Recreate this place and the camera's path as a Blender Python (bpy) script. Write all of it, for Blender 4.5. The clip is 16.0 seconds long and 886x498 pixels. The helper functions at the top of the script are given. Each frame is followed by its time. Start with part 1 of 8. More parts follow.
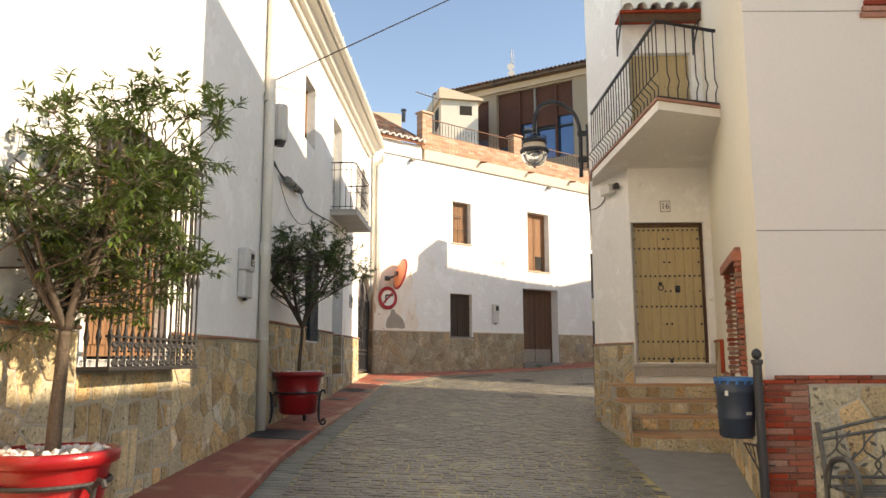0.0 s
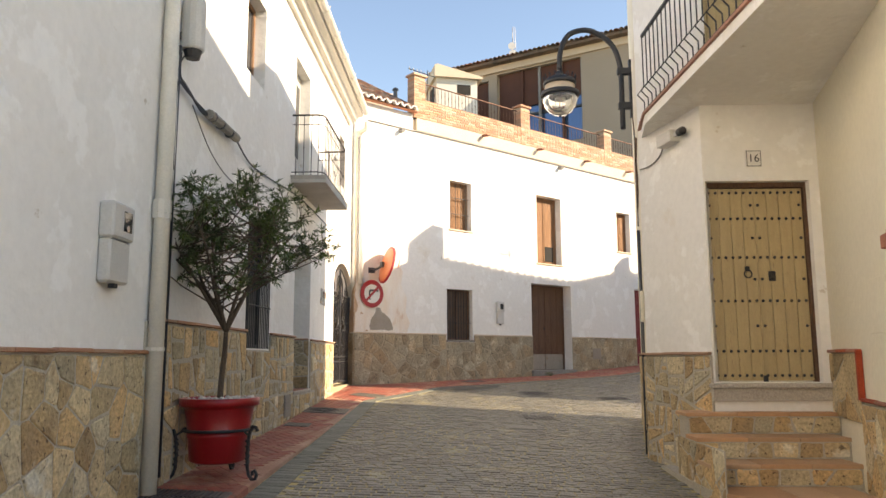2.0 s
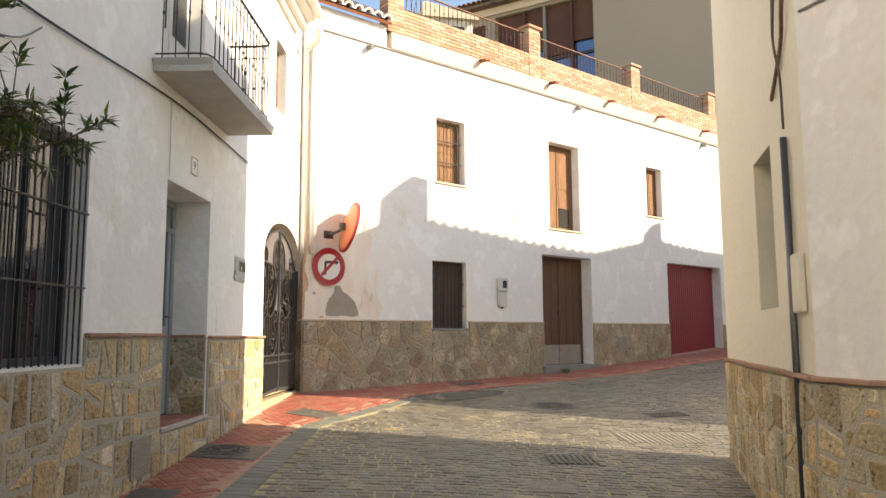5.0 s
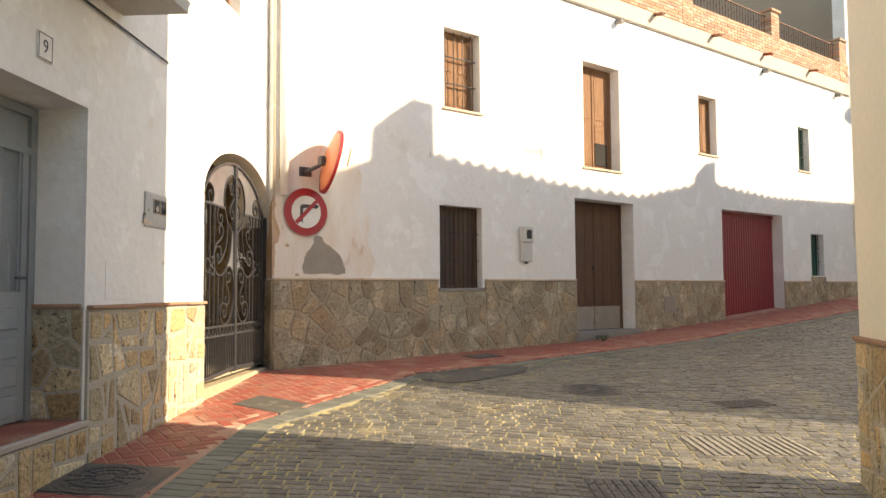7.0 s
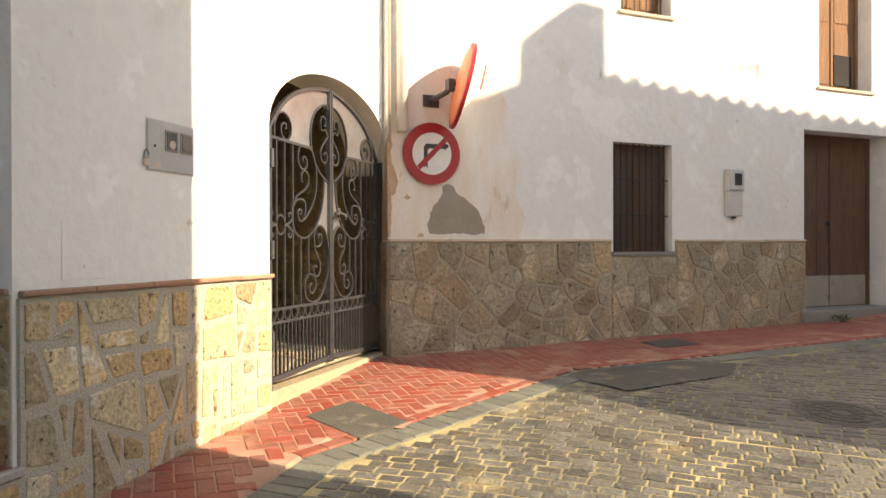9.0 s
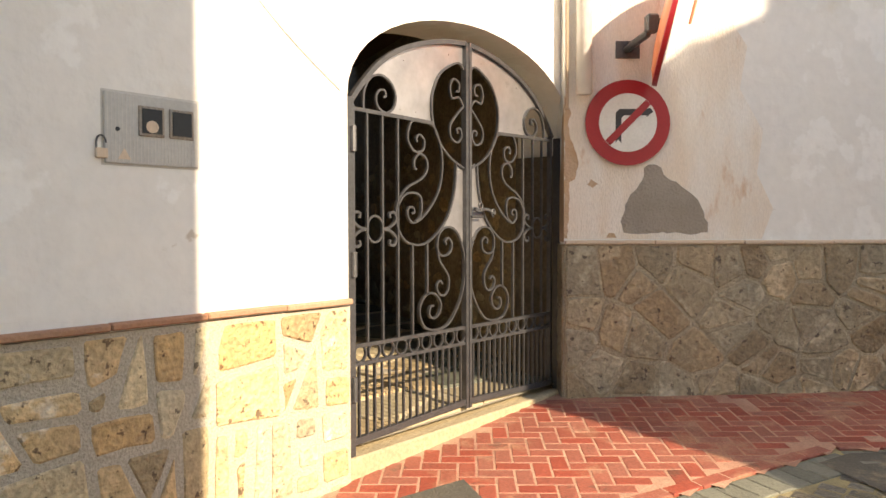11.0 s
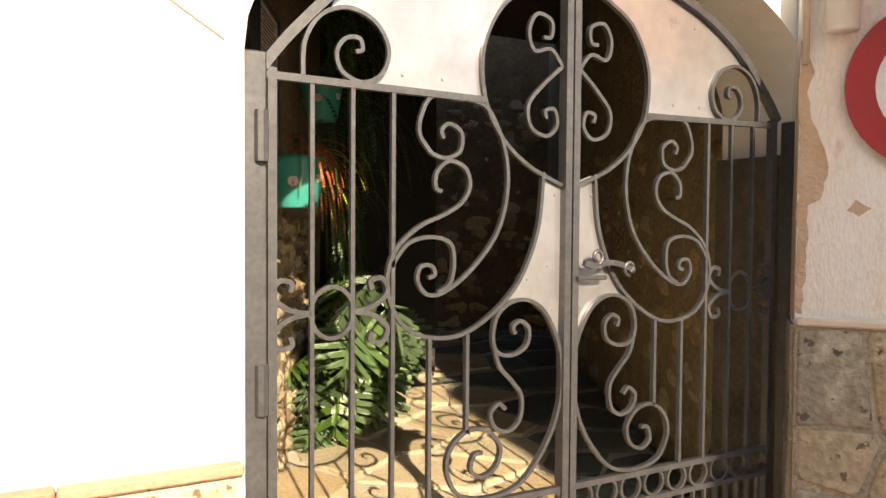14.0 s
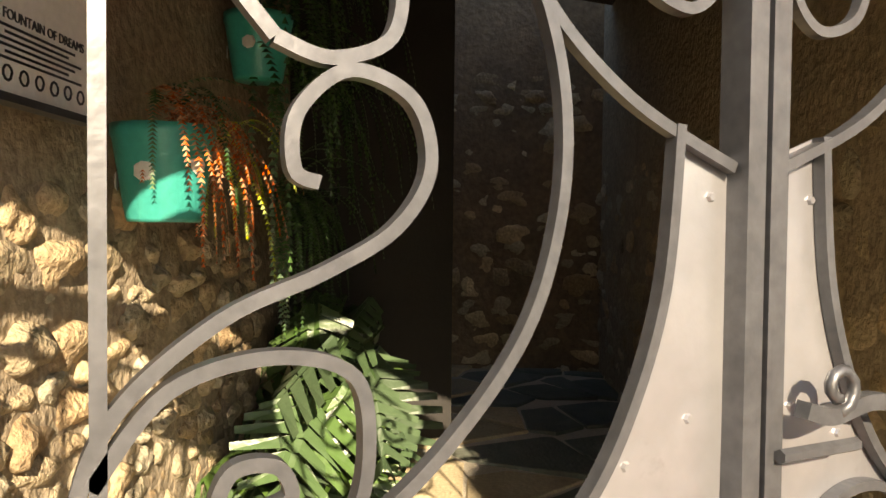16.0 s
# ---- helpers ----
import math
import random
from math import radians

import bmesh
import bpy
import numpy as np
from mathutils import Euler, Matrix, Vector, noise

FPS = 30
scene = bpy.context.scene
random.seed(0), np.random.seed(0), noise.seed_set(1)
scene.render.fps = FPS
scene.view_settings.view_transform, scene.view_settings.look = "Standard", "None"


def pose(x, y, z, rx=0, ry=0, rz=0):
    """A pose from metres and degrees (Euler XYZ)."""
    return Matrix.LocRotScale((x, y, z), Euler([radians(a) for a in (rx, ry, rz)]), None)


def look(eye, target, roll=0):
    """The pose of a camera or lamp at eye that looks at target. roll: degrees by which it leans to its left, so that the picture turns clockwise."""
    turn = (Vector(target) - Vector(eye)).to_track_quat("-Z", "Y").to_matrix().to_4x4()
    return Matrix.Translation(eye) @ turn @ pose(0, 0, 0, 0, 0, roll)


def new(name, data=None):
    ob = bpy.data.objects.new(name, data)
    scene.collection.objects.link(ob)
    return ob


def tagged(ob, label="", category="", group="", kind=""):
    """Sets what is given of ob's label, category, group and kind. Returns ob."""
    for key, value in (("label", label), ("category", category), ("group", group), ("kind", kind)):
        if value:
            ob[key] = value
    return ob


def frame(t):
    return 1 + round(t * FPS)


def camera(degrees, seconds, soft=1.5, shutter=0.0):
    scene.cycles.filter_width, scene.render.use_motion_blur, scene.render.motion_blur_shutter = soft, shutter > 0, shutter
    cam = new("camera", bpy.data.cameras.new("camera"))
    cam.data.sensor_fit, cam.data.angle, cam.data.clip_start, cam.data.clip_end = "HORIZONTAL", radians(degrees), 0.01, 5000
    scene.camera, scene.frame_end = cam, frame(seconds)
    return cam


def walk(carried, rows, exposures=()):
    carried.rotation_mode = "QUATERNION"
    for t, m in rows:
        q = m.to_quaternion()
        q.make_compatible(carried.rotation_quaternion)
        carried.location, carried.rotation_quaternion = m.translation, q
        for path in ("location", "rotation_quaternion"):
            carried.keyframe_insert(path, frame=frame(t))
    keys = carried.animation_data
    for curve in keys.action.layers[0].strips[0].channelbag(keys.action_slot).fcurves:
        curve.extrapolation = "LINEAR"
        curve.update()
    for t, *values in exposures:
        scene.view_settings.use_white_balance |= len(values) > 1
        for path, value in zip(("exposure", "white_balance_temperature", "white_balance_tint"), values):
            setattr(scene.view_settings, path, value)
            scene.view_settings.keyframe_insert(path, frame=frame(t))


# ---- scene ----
cam = camera(61.2, 16.0)
PATH = [
    (0, (0.000, 0.000, 1.500), (-0.066, 1.978, 1.788), -0.20),
    (0.5, (-0.006, 0.812, 1.532), (-0.069, 2.790, 1.821), -0.15),
    (1, (-0.047, 1.648, 1.566), (-0.107, 3.626, 1.856), -0.13),
    (1.5, (-0.066, 2.443, 1.617), (-0.123, 4.421, 1.907), -0.16),
    (2, (-0.096, 3.247, 1.658), (-0.151, 5.225, 1.947), -0.19),
    (2.5, (-0.107, 4.027, 1.705), (-0.158, 6.006, 1.989), -0.18),
    (3, (-0.120, 4.800, 1.756), (-0.168, 6.780, 2.031), -0.17),
    (3.5, (-0.139, 5.548, 1.810), (-0.183, 7.529, 2.078), -0.20),
    (4, (-0.108, 6.266, 1.863), (-0.148, 8.249, 2.122), -0.25),
    (6.5, (0.097, 9.565, 2.025), (0.036, 11.558, 2.177), -0.40),
    (7, (0.163, 10.169, 2.043), (0.049, 12.163, 2.156), -0.40),
    (7.5, (0.228, 10.765, 2.079), (0.030, 12.754, 2.153), -0.30),
    (8, (0.244, 11.370, 2.105), (-0.073, 13.344, 2.146), -0.28),
    (8.5, (0.265, 11.968, 2.143), (-0.193, 13.915, 2.158), -0.22),
    (9, (0.227, 12.560, 2.158), (-0.383, 14.465, 2.150), -0.12),
    (9.5, (0.245, 13.093, 2.194), (-0.523, 14.939, 2.165), -0.11),
    (12, (0.279, 15.429, 2.434), (-1.269, 16.694, 2.363), 0.09),
    (12.5, (0.217, 15.819, 2.471), (-1.427, 16.957, 2.401), 0.21),
    (13, (-0.000, 16.167, 2.480), (-1.701, 17.219, 2.422), 0.05),
    (13.5, (-0.301, 16.481, 2.506), (-2.030, 17.486, 2.451), 0.21),
    (14, (-0.648, 16.740, 2.566), (-2.404, 17.694, 2.497), 0.40),
    (14.5, (-1.057, 16.971, 2.577), (-2.821, 17.911, 2.508), 0.40),
    (15, (-1.442, 17.186, 2.598), (-3.219, 18.101, 2.526), 0.41),
    (15.5, (-1.756, 17.419, 2.612), (-3.546, 18.309, 2.546), 0.58),
    (16, (-2.022, 17.629, 2.627), (-3.828, 18.486, 2.566), 0.56),
]
walk(cam, [(t, look(eye, target, roll)) for t, eye, target, roll in PATH], [(0.0, 0.98, 8600, 14), (1.5, 1.12, 8600, 14), (3.5, 1.3, 8600, 14), (4.2, 1.3, 8600, 14), (6.5, 1.12, 8900, 14), (9.0, 1.12, 8900, 15), (12.5, 1.16, 8900, 15), (13.5, 1.28, 8900, 15), (14.5, 1.58, 8800, 14), (16.0, 1.85, 8800, 13)])

# ---- world, sun, exposure ----
SUN_T, SUN_A = 0.52, 0.14
world = bpy.data.worlds.new("world")
scene.world = world
world.use_nodes = True
wn = world.node_tree
sky = wn.nodes.new("ShaderNodeTexSky")
sky.sky_type, sky.sun_disc = "NISHITA", False
sky.sun_elevation = math.atan(SUN_T / math.hypot(1, SUN_A))
sky.sun_rotation = math.atan2(1, -SUN_A)
sky.air_density, sky.dust_density, sky.ozone_density = 1.0, 0.3, 3.2
wn.links.new(sky.outputs[0], wn.nodes["Background"].inputs[0])
wn.nodes["Background"].inputs[1].default_value = 0.15
sun = new("sun", bpy.data.lights.new("sun", "SUN"))
sun.data.energy, sun.data.angle, sun.data.color = 4.1, radians(0.5), (1.0, 0.93, 0.82)
sun.matrix_world = look((20, -2.8, 20 * SUN_T), (0, 0, 0))

# ---- materials ----


def mat(name, color, color2=None, scale=3.0, detail=0.5, rough=0.8, bump=0.2, bscale=60.0, metal=0.0, rnd=0.0, fine=0.06, stain=None, stain_scale=0.8, stain_cut=0.6, stretch=None, layers=()):
    """Node material: two colours mixed by large noise, fine grain, optional stains, bump and a tone per object or island."""
    m = bpy.data.materials.new(name)
    m.use_nodes = True
    nt = m.node_tree
    N, Lk = nt.nodes, nt.links
    b = N["Principled BSDF"]
    b.inputs["Roughness"].default_value = rough
    b.inputs["Metallic"].default_value = metal
    tc = N.new("ShaderNodeTexCoord")
    geo = N.new("ShaderNodeNewGeometry")
    src = geo.outputs["Position"]
    if stretch:
        mp = N.new("ShaderNodeMapping")
        mp.inputs["Scale"].default_value = stretch
        Lk.new(src, mp.inputs["Vector"])
        src = mp.outputs["Vector"]
    n1 = N.new("ShaderNodeTexNoise")
    n1.inputs["Scale"].default_value = scale
    n1.inputs["Detail"].default_value = 6
    Lk.new(src, n1.inputs["Vector"])
    mix = N.new("ShaderNodeMix")
    mix.data_type = "RGBA"
    mix.inputs["A"].default_value = (*color, 1)
    mix.inputs["B"].default_value = (*(color2 or [c * 0.8 for c in color]), 1)
    rr = N.new("ShaderNodeMapRange")
    rr.inputs["From Min"].default_value, rr.inputs["From Max"].default_value = 0.5 - detail / 2, 0.5 + detail / 2
    Lk.new(n1.outputs["Fac"], rr.inputs["Value"])
    Lk.new(rr.outputs["Result"], mix.inputs["Factor"])
    out = mix.outputs["Result"]
    n2 = N.new("ShaderNodeTexNoise")
    n2.inputs["Scale"].default_value = bscale
    n2.inputs["Detail"].default_value = 5
    Lk.new(src, n2.inputs["Vector"])
    if stain:
        n3 = N.new("ShaderNodeTexNoise")
        n3.inputs["Scale"].default_value = stain_scale
        n3.inputs["Detail"].default_value = 9
        n3.inputs["Roughness"].default_value = 0.65
        Lk.new(src, n3.inputs["Vector"])
        r3 = N.new("ShaderNodeMapRange")
        r3.inputs["From Min"].default_value, r3.inputs["From Max"].default_value = stain_cut, stain_cut + 0.12
        Lk.new(n3.outputs["Fac"], r3.inputs["Value"])
        mx = N.new("ShaderNodeMix")
        mx.data_type = "RGBA"
        Lk.new(r3.outputs["Result"], mx.inputs["Factor"])
        Lk.new(out, mx.inputs["A"])
        mx.inputs["B"].default_value = (*stain, 1)
        out = mx.outputs["Result"]
    for q, (lcol, lscale, lcut, lsoft) in enumerate(layers):
        nl = N.new("ShaderNodeTexNoise")
        nl.inputs["Scale"].default_value = lscale
        nl.inputs["Detail"].default_value = 8
        nl.inputs["Roughness"].default_value = 0.6
        off = N.new("ShaderNodeVectorMath")
        off.inputs[1].default_value = (7.3 * q + 3.1, 4.7 * q, 1.9)
        Lk.new(src, off.inputs[0])
        Lk.new(off.outputs[0], nl.inputs["Vector"])
        rl = N.new("ShaderNodeMapRange")
        rl.inputs["From Min"].default_value, rl.inputs["From Max"].default_value = lcut, lcut + lsoft
        Lk.new(nl.outputs["Fac"], rl.inputs["Value"])
        ml = N.new("ShaderNodeMix")
        ml.data_type = "RGBA"
        Lk.new(rl.outputs["Result"], ml.inputs["Factor"])
        Lk.new(out, ml.inputs["A"])
        ml.inputs["B"].default_value = (*lcol, 1)
        out = ml.outputs["Result"]
    hsv = N.new("ShaderNodeHueSaturation")
    Lk.new(out, hsv.inputs["Color"])
    r2 = N.new("ShaderNodeMapRange")
    r2.inputs["From Min"].default_value, r2.inputs["From Max"].default_value = 0.3, 0.7
    r2.inputs["To Min"].default_value, r2.inputs["To Max"].default_value = 1 - fine, 1 + fine
    Lk.new(n2.outputs["Fac"], r2.inputs["Value"])
    val = r2.outputs["Result"]
    if rnd:
        oi = N.new("ShaderNodeObjectInfo")
        ad = N.new("ShaderNodeMath")
        Lk.new(oi.outputs["Random"], ad.inputs[0])
        Lk.new(geo.outputs["Random Per Island"], ad.inputs[1])
        fr = N.new("ShaderNodeMath")
        fr.operation = "FRACT"
        Lk.new(ad.outputs[0], fr.inputs[0])
        r4 = N.new("ShaderNodeMapRange")
        r4.inputs["To Min"].default_value, r4.inputs["To Max"].default_value = 1 - rnd, 1 + rnd
        Lk.new(fr.outputs[0], r4.inputs["Value"])
        mu = N.new("ShaderNodeMath")
        mu.operation = "MULTIPLY"
        Lk.new(val, mu.inputs[0])
        Lk.new(r4.outputs["Result"], mu.inputs[1])
        val = mu.outputs[0]
        m2 = N.new("ShaderNodeMath")
        m2.operation = "MULTIPLY"
        m2.inputs[1].default_value = 7.31
        Lk.new(fr.outputs[0], m2.inputs[0])
        f2 = N.new("ShaderNodeMath")
        f2.operation = "FRACT"
        Lk.new(m2.outputs[0], f2.inputs[0])
        r5 = N.new("ShaderNodeMapRange")
        r5.inputs["To Min"].default_value, r5.inputs["To Max"].default_value = 0.5 - rnd * 0.05, 0.5 + rnd * 0.05
        Lk.new(f2.outputs[0], r5.inputs["Value"])
        Lk.new(r5.outputs["Result"], hsv.inputs["Hue"])
        r6 = N.new("ShaderNodeMapRange")
        r6.inputs["To Min"].default_value, r6.inputs["To Max"].default_value = 1 + rnd * 0.9, 1 - rnd * 0.9
        Lk.new(f2.outputs[0], r6.inputs["Value"])
        Lk.new(r6.outputs["Result"], hsv.inputs["Saturation"])
    Lk.new(val, hsv.inputs["Value"])
    Lk.new(hsv.outputs["Color"], b.inputs["Base Color"])
    bp = N.new("ShaderNodeBump")
    bp.inputs["Strength"].default_value = bump
    bp.inputs["Distance"].default_value = 0.02
    sm = N.new("ShaderNodeMath")
    Lk.new(n1.outputs["Fac"], sm.inputs[0])
    Lk.new(n2.outputs["Fac"], sm.inputs[1])
    Lk.new(sm.outputs[0], bp.inputs["Height"])
    Lk.new(bp.outputs["Normal"], b.inputs["Normal"])
    return m


WHITE = mat("white_limewash", (0.86, 0.845, 0.81), (0.79, 0.77, 0.73), 1.1, 0.9, 0.92, 0.4, 14, fine=0.03, stain=(0.72, 0.66, 0.57), stain_scale=0.9, stain_cut=0.63, layers=[((0.62, 0.56, 0.48), 4.5, 0.69, 0.04), ((0.88, 0.87, 0.84), 2.2, 0.56, 0.03)])
CREAM = mat("cream_limewash", (0.80, 0.75, 0.62), (0.74, 0.69, 0.56), 1.3, 0.9, 0.92, 0.25, 18, fine=0.03)
GREYWALL = mat("pinkish_render", (0.66, 0.61, 0.57), (0.63, 0.58, 0.54), 1.3, 0.9, 0.92, 0.12, 40, fine=0.02)
STONE_Y = mat("yellow_sandstone", (0.58, 0.45, 0.26), (0.44, 0.35, 0.22), 4, 0.45, 0.75, 1.0, 38, rnd=0.3, fine=0.25, stain=(0.27, 0.17, 0.09), stain_scale=3.0, stain_cut=0.6, layers=[((0.16, 0.115, 0.07), 22, 0.60, 0.04), ((0.60, 0.55, 0.44), 2.4, 0.60, 0.05)])
STONE_G = mat("brown_grey_flagstone", (0.42, 0.335, 0.22), (0.31, 0.262, 0.18), 2.6, 0.4, 0.7, 0.9, 30, rnd=0.22, fine=0.25, stain=(0.20, 0.145, 0.09), stain_scale=3.4, stain_cut=0.58, layers=[((0.50, 0.425, 0.30), 3.1, 0.56, 0.05), ((0.13, 0.095, 0.065), 16, 0.61, 0.04)])
GROUT = mat("stone_mortar", (0.51, 0.465, 0.38), (0.43, 0.39, 0.32), 6, 0.6, 0.95, 0.6, 90, fine=0.15)
GROUT_G = mat("grey_mortar", (0.48, 0.41, 0.30), (0.33, 0.28, 0.20), 4, 0.5, 0.95, 0.8, 60, fine=0.2)
COBBLE = mat("dark_cobble", (0.17, 0.16, 0.135), (0.115, 0.11, 0.095), 5, 0.5, 0.32, 0.7, 50, rnd=0.34, fine=0.25, stain=(0.31, 0.27, 0.17), stain_scale=1.5, stain_cut=0.57, layers=[((0.36, 0.31, 0.18), 14, 0.64, 0.04)])
JOINT = mat("sandy_joint", (0.56, 0.47, 0.24), (0.20, 0.18, 0.125), 1.1, 0.35, 0.95, 0.6, 120, fine=0.2)
RED = mat("red_paver", (0.36, 0.105, 0.07), (0.29, 0.085, 0.06), 2.5, 0.6, 0.6, 0.3, 60, rnd=0.09, fine=0.2, stain=(0.42, 0.22, 0.14), stain_scale=2.2, stain_cut=0.53, layers=[((0.20, 0.08, 0.055), 5, 0.62, 0.06)])
REDJ = mat("red_paver_joint", (0.54, 0.35, 0.25), (0.40, 0.20, 0.14), 2.2, 0.4, 0.9, 0.5, 100, fine=0.2)
TRIM = mat("terracotta_ledge", (0.42, 0.24, 0.15), (0.34, 0.18, 0.11), 3, 0.6, 0.7, 0.4, 60, rnd=0.15, fine=0.12)
BRICK = mat("red_brick", (0.38, 0.13, 0.08), (0.27, 0.095, 0.06), 8, 0.6, 0.8, 0.6, 70, rnd=0.28, fine=0.15)
BRICKP = mat("pale_orange_brick", (0.56, 0.35, 0.235), (0.48, 0.29, 0.19), 8, 0.6, 0.8, 0.5, 70, rnd=0.22, fine=0.12)
MORTAR = mat("pale_mortar", (0.48, 0.38, 0.29), (0.41, 0.32, 0.24), 6, 0.6, 0.9, 0.4, 90)
OCHRE = mat("ochre_band", (0.70, 0.57, 0.44), (0.63, 0.51, 0.39), 2, 0.6, 0.9, 0.3, 40)
TILE = mat("clay_roof_tile", (0.27, 0.145, 0.085), (0.16, 0.10, 0.07), 3, 0.6, 0.85, 0.6, 40, rnd=0.35, fine=0.2, stain=(0.09, 0.08, 0.065), stain_scale=2.5, stain_cut=0.54)
IRON = mat("black_iron", (0.022, 0.022, 0.024), (0.035, 0.032, 0.03), 10, 0.6, 0.5, 0.4, 120, metal=0.1)
STEEL = mat("grey_gate_steel", (0.12, 0.123, 0.13), (0.08, 0.082, 0.088), 14, 0.6, 0.38, 0.04, 60, metal=0.55, fine=0.15)
SHEET = mat("galvanised_sheet", (0.52, 0.52, 0.53), (0.37, 0.37, 0.39), 5, 0.5, 0.3, 0.06, 20, metal=0.75, fine=0.1, layers=[((0.34, 0.33, 0.34), 6, 0.62, 0.1)])
YDOOR = mat("mustard_door_paint", (0.50, 0.385, 0.205), (0.41, 0.31, 0.16), 4, 0.7, 0.5, 0.35, 50, fine=0.1, stretch=(6, 6, 0.7), layers=[((0.30, 0.21, 0.11), 9, 0.64, 0.05)])
WOOD = mat("brown_aged_wood", (0.17, 0.08, 0.038), (0.075, 0.038, 0.022), 6, 0.5, 0.6, 0.6, 60, fine=0.25, stretch=(7, 7, 0.6))
WOODL = mat("orange_aged_wood", (0.36, 0.18, 0.08), (0.20, 0.10, 0.05), 6, 0.5, 0.6, 0.6, 60, fine=0.25, stretch=(7, 7, 0.6))
GREYDOOR = mat("grey_blue_door_paint", (0.30, 0.335, 0.36), (0.26, 0.29, 0.31), 4, 0.6, 0.45, 0.2, 60)
GARAGE = mat("dark_red_garage_paint", (0.28, 0.02, 0.03), (0.22, 0.018, 0.025), 4, 0.6, 0.4, 0.2, 60)
GREEN = mat("green_shutter_paint", (0.02, 0.12, 0.08), (0.015, 0.09, 0.06), 4, 0.6, 0.5, 0.2, 60)
# near-black colour stands in for shade inside rooms, windows and gaps
DARK = mat("opening_shade", (0.03, 0.028, 0.025), (0.02, 0.018, 0.016), 4, 0.6, 0.9, 0.1, 40)
POTRED = mat("red_glazed_pot", (0.34, 0.012, 0.015), (0.26, 0.008, 0.012), 5, 0.6, 0.28, 0.1, 60)
PEBBLE = mat("white_pebble", (0.72, 0.69, 0.64), (0.55, 0.52, 0.48), 20, 0.6, 0.7, 0.3, 90, rnd=0.15)
BARK = mat("grey_brown_bark", (0.17, 0.125, 0.09), (0.10, 0.075, 0.055), 12, 0.6, 0.9, 1.0, 70, fine=0.25, stretch=(3, 3, 0.8))
LEAF = mat("oleander_leaf", (0.105, 0.155, 0.045), (0.06, 0.10, 0.03), 3, 0.5, 0.42, 0.1, 60, rnd=0.4)
ln_ = LEAF.node_tree
tr_ = ln_.nodes.new("ShaderNodeBsdfTranslucent")
tr_.inputs["Color"].default_value = (0.10, 0.16, 0.03, 1)
mx_ = ln_.nodes.new("ShaderNodeMixShader")
mx_.inputs[0].default_value = 0.15
ln_.links.new(ln_.nodes["Principled BSDF"].outputs[0], mx_.inputs[1])
ln_.links.new(tr_.outputs[0], mx_.inputs[2])
ln_.links.new(mx_.outputs[0], ln_.nodes["Material Output"].inputs[0])
PIPE = mat("cream_pipe_paint", (0.72, 0.68, 0.60), (0.66, 0.62, 0.54), 4, 0.6, 0.5, 0.1, 60)
PLASTIC = mat("pale_grey_plastic", (0.60, 0.585, 0.55), (0.54, 0.525, 0.49), 4, 0.6, 0.5, 0.08, 60)
BLUEB = mat("dark_blue_plastic", (0.035, 0.05, 0.075), (0.025, 0.038, 0.06), 6, 0.6, 0.45, 0.15, 60)
BLUE = mat("bright_blue_plastic", (0.02, 0.16, 0.42), (0.02, 0.12, 0.34), 6, 0.6, 0.4, 0.1, 60)
SIGNRED = mat("sign_red", (0.38, 0.012, 0.02), (0.33, 0.012, 0.02), 6, 0.6, 0.4, 0.05, 60)
SIGNWHITE = mat("sign_white", (0.75, 0.73, 0.70), (0.66, 0.64, 0.60), 6, 0.6, 0.45, 0.05, 60)
BLACK = mat("black_paint", (0.025, 0.027, 0.03), (0.035, 0.035, 0.04), 6, 0.6, 0.5, 0.05, 60)
ORANGE = mat("orange_mirror_shell", (0.72, 0.25, 0.12), (0.62, 0.20, 0.10), 4, 0.6, 0.4, 0.1, 60)
TAN = mat("tan_render", (0.40, 0.32, 0.24), (0.38, 0.305, 0.23), 1, 0.6, 0.9, 0.1, 60)
BLIND = mat("brown_blind", (0.13, 0.05, 0.03), (0.10, 0.04, 0.025), 2, 0.6, 0.8, 0.2, 60)
CONCRETE = mat("grey_concrete", (0.30, 0.285, 0.26), (0.22, 0.21, 0.19), 5, 0.6, 0.9, 0.5, 70, fine=0.15)
CAST = mat("cast_iron_cover", (0.13, 0.12, 0.11), (0.085, 0.08, 0.075), 9, 0.6, 0.5, 0.5, 70, metal=0.4, fine=0.2)
GREYPAINT = mat("bare_cement_patch", (0.37, 0.325, 0.275), (0.30, 0.265, 0.22), 5, 0.6, 0.95, 0.6, 60, layers=[((0.30, 0.20, 0.12), 3.5, 0.62, 0.08)])
PEACH = mat("worn_peach_plaster", (0.80, 0.70, 0.59), (0.85, 0.82, 0.77), 2.0, 0.4, 0.95, 0.5, 40, stain=(0.58, 0.34, 0.20), stain_scale=1.6, stain_cut=0.66, stretch=(2.6, 2.6, 0.9), layers=[((0.66, 0.47, 0.33), 2.3, 0.62, 0.10)])
RUBBLE = mat("rubble_stone", (0.46, 0.38, 0.25), (0.33, 0.26, 0.17), 6, 0.5, 0.9, 1.0, 45, rnd=0.3, fine=0.25)
RUBBLED = mat("rubble_mortar", (0.36, 0.29, 0.20), (0.25, 0.20, 0.14), 6, 0.5, 0.95, 1.0, 30, fine=0.25)
FLAG = mat("pale_flagstone", (0.48, 0.395, 0.255), (0.39, 0.325, 0.21), 4, 0.5, 0.8, 0.5, 50, rnd=0.18, fine=0.15)
FLAGG = mat("green_grey_flagstone", (0.16, 0.175, 0.14), (0.11, 0.12, 0.10), 6, 0.5, 0.7, 0.6, 50, rnd=0.2, fine=0.15)
